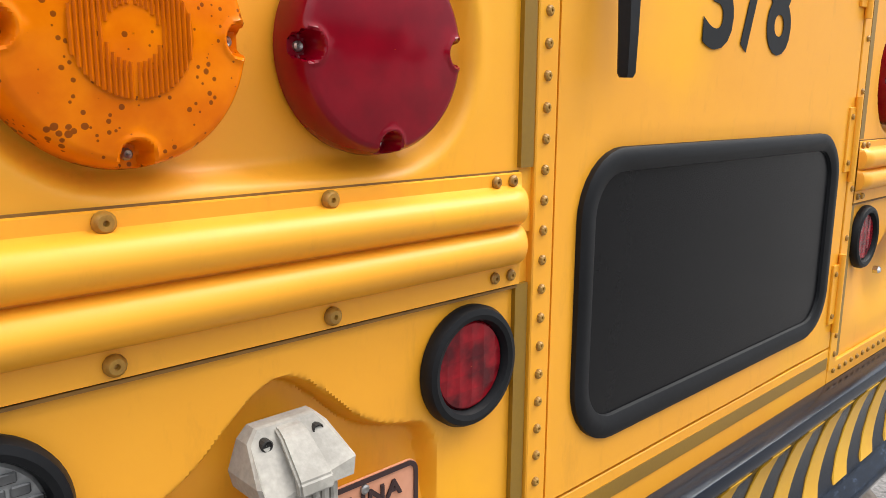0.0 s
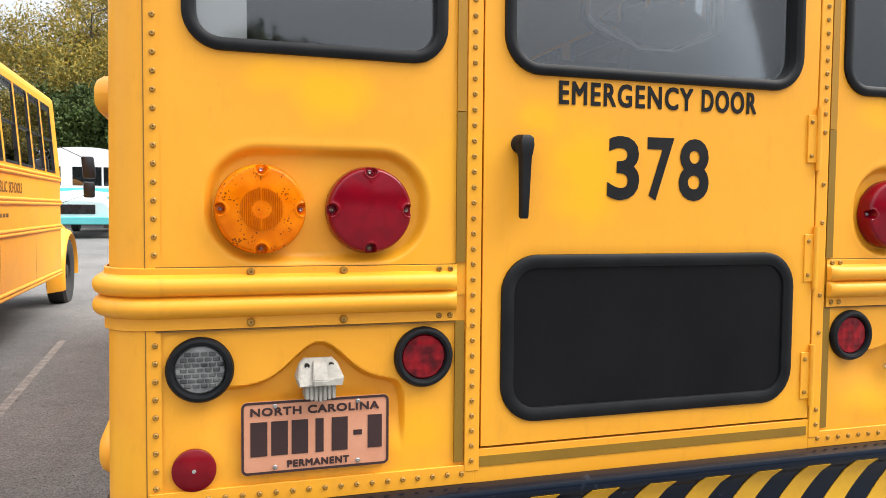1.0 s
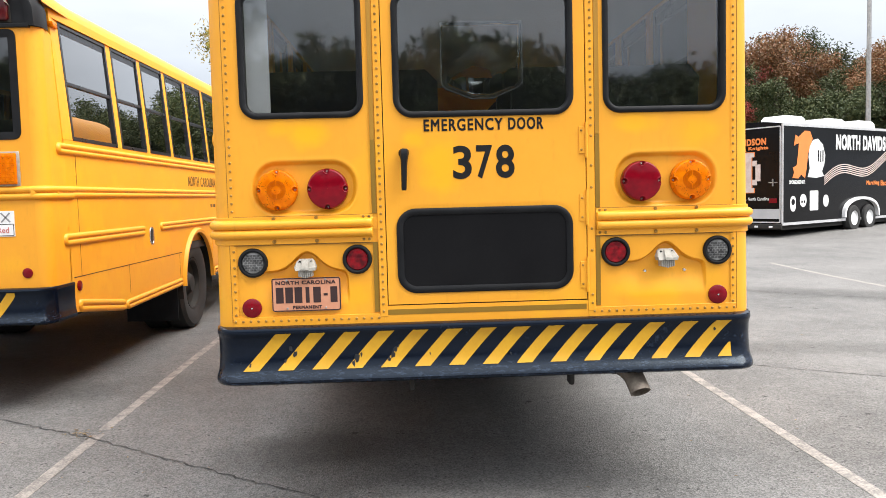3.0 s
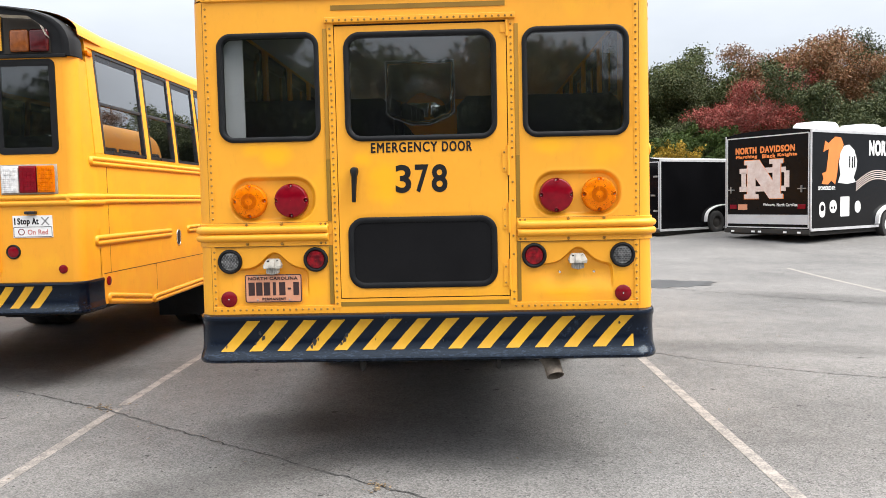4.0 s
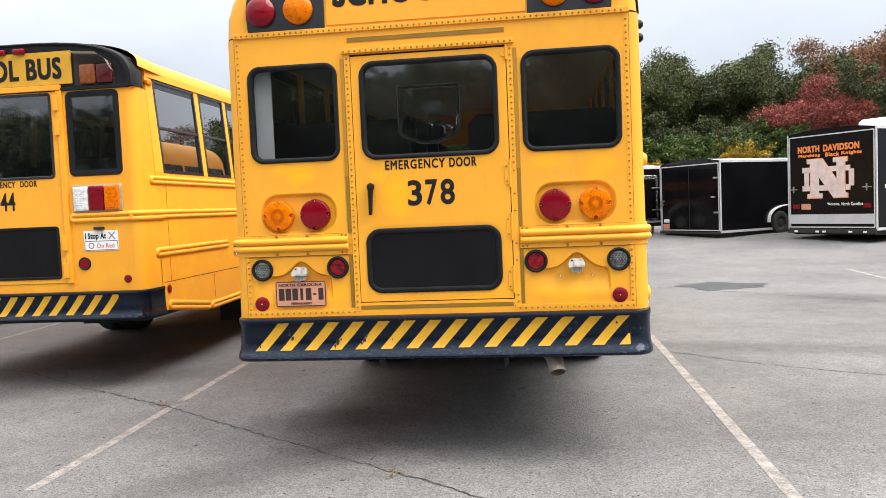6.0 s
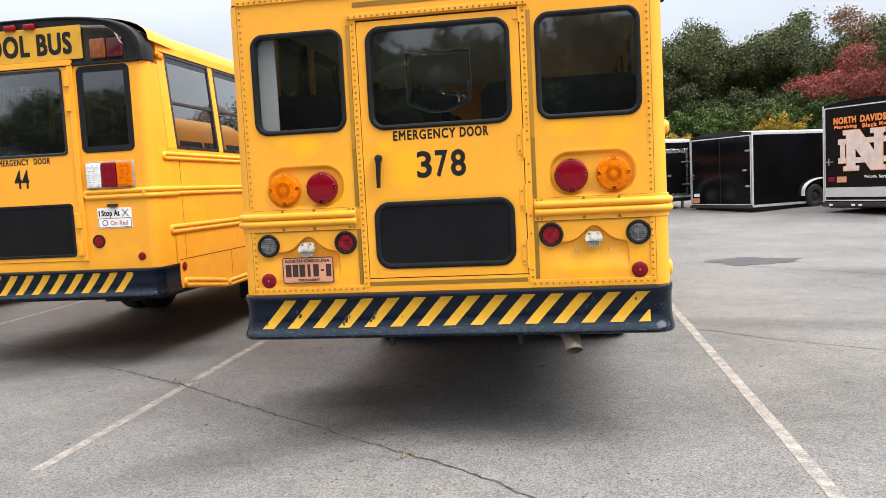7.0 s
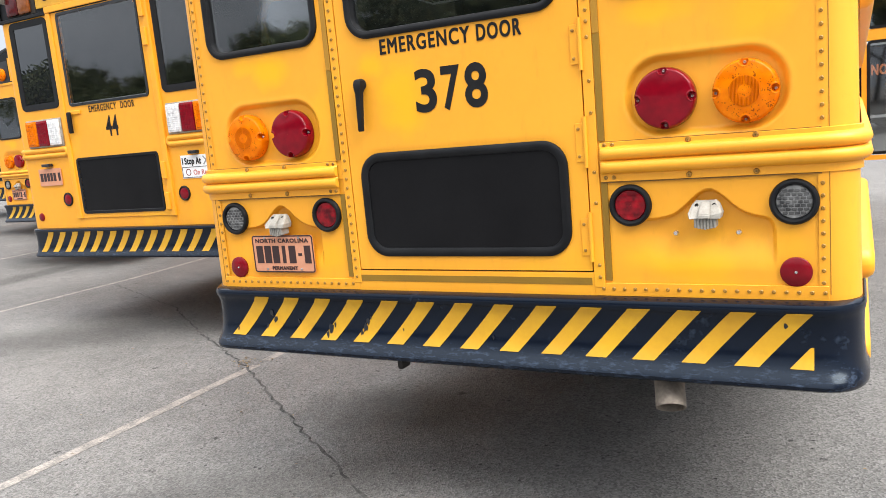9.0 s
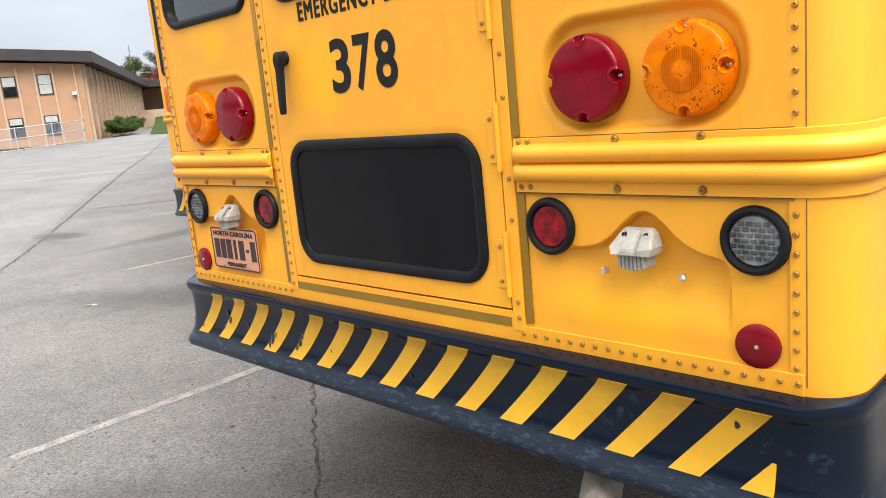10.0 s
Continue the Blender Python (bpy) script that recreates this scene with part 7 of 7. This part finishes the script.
# lamp post behind the trailers
lp = thing("lamp_post", pose(15.4, 23.0, float(ground_z(13, 23))), "slender grey steel lamp post", "lamp post")
part("pole", lathe([(0.09, 0), (0.085, 3), (0.06, 9.5), (0.001, 9.5)], 0, 0, 0, 14, "z"), STEEL, lp, smooth=True)
part("lamp_head", boxed(-0.7, 0.1, -0.12, 0.12, 9.4, 9.5, 0.03), STEEL, lp)

PALE_TEAL = surface("pale_teal_paint", (0.50, 0.70, 0.71), (0.66, 0.78, 0.78), 0.35, big=2, bump=0.03)
# white and teal bus seen between the yellow ones
wb = thing("activity_bus", pose(-4.75, 26.5, float(ground_z(-4, 27))), "white bus with teal hood and bands", "bus")
rows = [[(x, y, z) for x, z in roof_section(1.22, 2.45, 0.5)] for y in (0.0, 8.0)]
part("roof", loft(rows, cap=True), WHITE_PAINT, wb, smooth=True)
part("body", boxed(-1.22, 1.22, 0.0, 8.0, 0.62, 2.46, 0.03), WHITE_PAINT, wb)
for z0, z1 in ((0.75, 0.95), (1.32, 1.60)):
    part("teal_band", boxed(-1.225, 1.225, -0.006, 8.0, z0, z1), TEAL, wb)
hd = [[(x * s, -y, 0.62 + (z - 0.62) * h) for x, z in ((-1.12, 0.62), (-1.12, 1.2), (-0.9, 1.45), (0, 1.55), (0.9, 1.45), (1.12, 1.2), (1.12, 0.62))] for y, s, h in ((0.0, 1.0, 1.0), (0.8, 0.98, 0.92), (1.35, 0.92, 0.8), (1.5, 0.85, 0.6))]
part("hood", loft(hd, cap=True), PALE_TEAL, wb, smooth=True)
for z0, z1 in ((0.78, 0.98), (1.20, 1.30)):
    part("hood_band", boxed(-1.125, 1.125, -1.30, 0.0, z0, z1, 0.01), TEAL, wb)
part("grille", boxed(-0.55, 0.55, -1.53, -1.3, 0.75, 1.05, 0.02), BLACK, wb)
part("front_bumper", boxed(-1.15, 1.15, -1.62, -1.42, 0.42, 0.66, 0.03), TEAL, wb)
for x in (-1.14, -0.33, 0.10, 0.62):
    part("windscreen_pane", boxed(x + 0.02, x + 0.48, -0.012, 0.0, 1.68, 2.30, 0.004), DARK_GLASS, wb)
for sx in (-1, 1):
    wheel(wb, sx * 1.0, -0.6, 0.48, 0.26, sx=sx)
    wheel(wb, sx * 1.0, 5.6, 0.48, 0.26, sx=sx)

# ---------- school building ----------
BRICK = surface("tan_brickwork", (0.36, 0.20, 0.11), (0.45, 0.27, 0.16), 0.85, big=0.5, fine=9, grain=0.4, bump=0.3, depth=0.01)
PIER = surface("pale_pier", (0.42, 0.31, 0.22), (0.50, 0.38, 0.28), 0.8, big=1)
FASCIA = surface("brown_fascia", (0.022, 0.017, 0.016), (0.036, 0.028, 0.026), 0.6, big=1)
BLIND = surface("pale_blind", (0.34, 0.36, 0.34), (0.44, 0.45, 0.43), 0.6)
gz = float(ground_z(-63.6, 23.9))
sch = thing("school_building", pose(-63.6, 23.9, gz - 0.05, 0, 0, math.degrees(math.atan2(27, -52)) - 92.1), "two-storey tan brick school with a dark flat roof", "building")
# local: +y runs along the long side, the end face lies at y=0 and reaches to -x
L, W, H = 52.0, 16.0, 6.15
part("wall", slab([(0, 0), (0, H), (-W / 2, H + 0.75), (-W, H), (-W, 0)], 0.0, L), BRICK, sch)
part("roof", slab([(1.1, H), (1.1, H + 0.85), (-W / 2, H + 1.75), (-W - 1.1, H + 0.85), (-W - 1.1, H), (-W / 2, H + 0.9)], -1.1, L + 1), FASCIA, sch)
for i in range(17):
    y = 0.4 + i * 2.95
    part("pier", boxed(0.0, 0.20, y, y + 0.30, 0, H), PIER, sch)
    part("pier", boxed(0.0, 0.07, y + 1.25, y + 1.37, 0, H), FASCIA if i < 3 else BRICK, sch)
    part("tall_window", boxed(-0.02, 0.04, y + 0.75, y + 1.15, 0.9, H - 0.5), DARK_GLASS, sch)
for x in (-2.3, -4.9, -7.5, -10.1, -12.7, -15.0):
    part("pier", boxed(x + 0.06, x + 0.20, -0.09, 0.0, 0, H), PIER, sch)
    part("pier", boxed(x - 1.25, x - 1.11, -0.09, 0.0, 0, H), PIER, sch)
    for k, z in enumerate((0.72, 3.95)):
        fr = part("window", boxed(x - 1.05, x, -0.07, 0.05, z, z + 1.62, 0.01), FASCIA, sch)
        up = 0.78 if (k + int(-x)) % 2 else 0.55
        part("upper_pane", boxed(x - 0.97, x - 0.08, -0.09, -0.06, z + 1.62 - up, z + 1.54), BLIND, fr, "pale blind behind glass")
        part("lower_pane", boxed(x - 0.97, x - 0.08, -0.09, -0.06, z + 0.08, z + 1.58 - up), BLIND if (k + int(-x)) % 3 == 0 else DARK_GLASS, fr)
part("drainpipe", boxed(-0.62, -0.50, -0.12, 0.0, 0, H), PIER, sch)
part("security_lamp", boxed(-0.95, -0.60, -0.35, 0.0, 3.75, 4.0, 0.05), WHITE_PAINT, sch)
link = thing("covered_walkway", pose(-106, 52, float(ground_z(-106, 52)), 0, 0, 60), "low dark covered walkway beside the school", "walkway")
part("canopy", boxed(-16, 16, -3, 3, 5.5, 6.4), FASCIA, link)
for i in range(9):
    part("post", boxed(-15 + i * 3.7, -14.8 + i * 3.7, -2.6, -2.4, 0, 5.5), WHITE_PAINT, link)
part("back_wall", boxed(-16, 16, 2.6, 3, 0, 5.5), BRICK, link)
part("base_wall", boxed(-16, 16, -3.2, -2.9, 0, 2.4), PIER, link)
SHRUB = tree("clipped_shrub", 31, 1.45, 1.10, 30000, LEAF_DARK, "clipped round evergreen shrub by the school wall", 0.04, 0.02)
ux, uy = -0.887, 0.461
plant(SHRUB, [(-63.6 + ux * d + 1.9 * 0.49, 23.9 + uy * d + 1.9 * 0.87, 1.15) for d in (3.0, 5.2, 7.4, 10.0, 12.6, 15.5)], 12)
CHAIN = surface("galvanised_pipe", (0.38, 0.39, 0.40), (0.48, 0.49, 0.50), 0.5, metal=0.5)
fence = thing("pipe_fence", Matrix(), "galvanised pipe fence beside the school", "fence")
fp = [(-60.0, 8.0), (-59.2, 10.8), (-57.6, 13.2), (-55.8, 15.8), (-56.4, 18.4), (-57.6, 20.9), (-60.6, 22.3)]
for (xa, ya), (xb, yb) in zip(fp, fp[1:]):
    za, zb = float(ground_z(xa, ya)), float(ground_z(xb, yb))
    part("fence_post", lathe([(0.045, 0), (0.045, 1.75), (0.001, 1.78)], xa, ya, za, 8, "z"), CHAIN, fence)
    for h in (0.25, 1.0, 1.7):
        part("fence_rail", loft([[(x + 0.03 * math.cos(q), y + 0.03 * math.sin(q), z + h + 0.03 * math.sin(q)) for q in (0, 1.57, 3.14, 4.71)] for x, y, z in ((xa, ya, za), (xb, yb, zb))], close=True), CHAIN, fence)
    # woven wire between the rails
    wires, faces = [], []
    run = math.hypot(xb - xa, yb - ya)
    for k in range(int(run / 0.14) + 12):
        for lean in (-1, 1):
            a, b = k * 0.14 - (1.5 if lean > 0 else 0), k * 0.14 - (0 if lean > 0 else 1.5)
            q = []
            for u, h in ((a, 0.22), (a + 0.018, 0.22), (b + 0.018, 1.72), (b, 1.72)):
                f = min(1.0, max(0.0, u / run))
                q.append((xa + (xb - xa) * f, ya + (yb - ya) * f, za + (zb - za) * f + h))
            faces.append(tuple(range(len(wires), len(wires) + 4)))
            wires += q
    me = bpy.data.meshes.new("chain_mesh")
    me.from_pydata(wires, [], faces)
    tagged(part("chain_mesh", me, CHAIN, fence), kind="stuff")
bm = bmesh.new()
edge = [(-57.5, 25.9, 0.04), (-52.5, 25.6, 0.04), (-58.0, 31.0, 0.1), (-100.0, 54.5, 1.9), (-112.0, 60.5, 2.0), (-112.0, 52.0, 1.6), (-100.0, 46.8, 1.2)]
bm.faces.new([bm.verts.new((x, y, float(ground_z(x, y)) + h)) for x, y, h in edge])
bmesh.ops.triangulate(bm, faces=bm.faces)
tagged(part("lawn", bm, surface("green_lawn", (0.030, 0.050, 0.015), (0.060, 0.080, 0.025), 0.95, big=0.5, fine=9, grain=0.4, bump=0.5, depth=0.03, spec=0.05)), "short grass bank beside the school", "lawn", kind="structure")

# power line behind the school
pl_pole = thing("utility_pole", pose(-117, 52.2, float(ground_z(-117, 52))), "tall grey utility pole with wires", "utility pole")
part("pole", lathe([(0.13, 0), (0.08, 12.4), (0.001, 12.4)], 0, 0, 0, 10, "z"), STEEL, pl_pole, smooth=True)
for h, dx in ((10.2, 0.0), (9.4, 0.1), (8.4, 0.2)):
    wire = []
    for t in np.linspace(0, 1, 13):
        wire.append([(dx + 0.035 * math.cos(q), 30 * t, h - 0.9 * 4 * t * (1 - t) + 0.035 * math.sin(q)) for q in (0, 2.1, 4.2)])
    part("wire", loft(wire, close=True), STEEL, pl_pole)

# ---------- small things ----------
def open_door(bus):
    """The folding service door standing open at the front right corner."""
    d = part("service_door", ring(rounded(1.27, 1.86, 0.72, 2.72, 0.03, 3), [(0.0, 0.0), (0.0, 0.045), (-0.05, 0.045), (-0.05, 0.0)], 7.2), YELLOW, bus, "open folding door with two dark panes")
    part("door_bar", boxed(1.30, 1.83, 7.155, 7.2, 1.98, 2.10, 0.005), YELLOW, d)
    for z0, z1 in ((0.78, 1.98), (2.10, 2.66)):
        part("door_seal", ring(rounded(1.322, 1.808, z0, z1, 0.05, 5), [(0.0, 0.0), (0.0, 0.02), (-0.03, 0.02), (-0.03, 0.0)], 7.17), RUBBER, d)
        part("door_pane", boxed(1.33, 1.80, 7.172, 7.178, z0 + 0.01, z1 - 0.01), GLASS, d)
    return d

# ---------- the row of buses ----------
BUS_ONE = bus_a(pose(0, 0, 0), "yellow school bus with round lamps and a black striped bumper")
bus_b(pose(-4.225, 2.05, 0), "yellow school bus with square lamp clusters and black roof cap")
bus_a(pose(-8.72, 4.62, 0.02), "yellow school bus with round lamps and a black roof cap", False, RUBBER)
bus_b(pose(-12.95, 6.72, 0.19), "yellow school bus with square lamps parked further along", "", False)
bus_a(pose(-17.25, 8.85, 0.29), "yellow school bus with round lamps at the end of the row", False, RUBBER)
open_door(BUS_ONE)
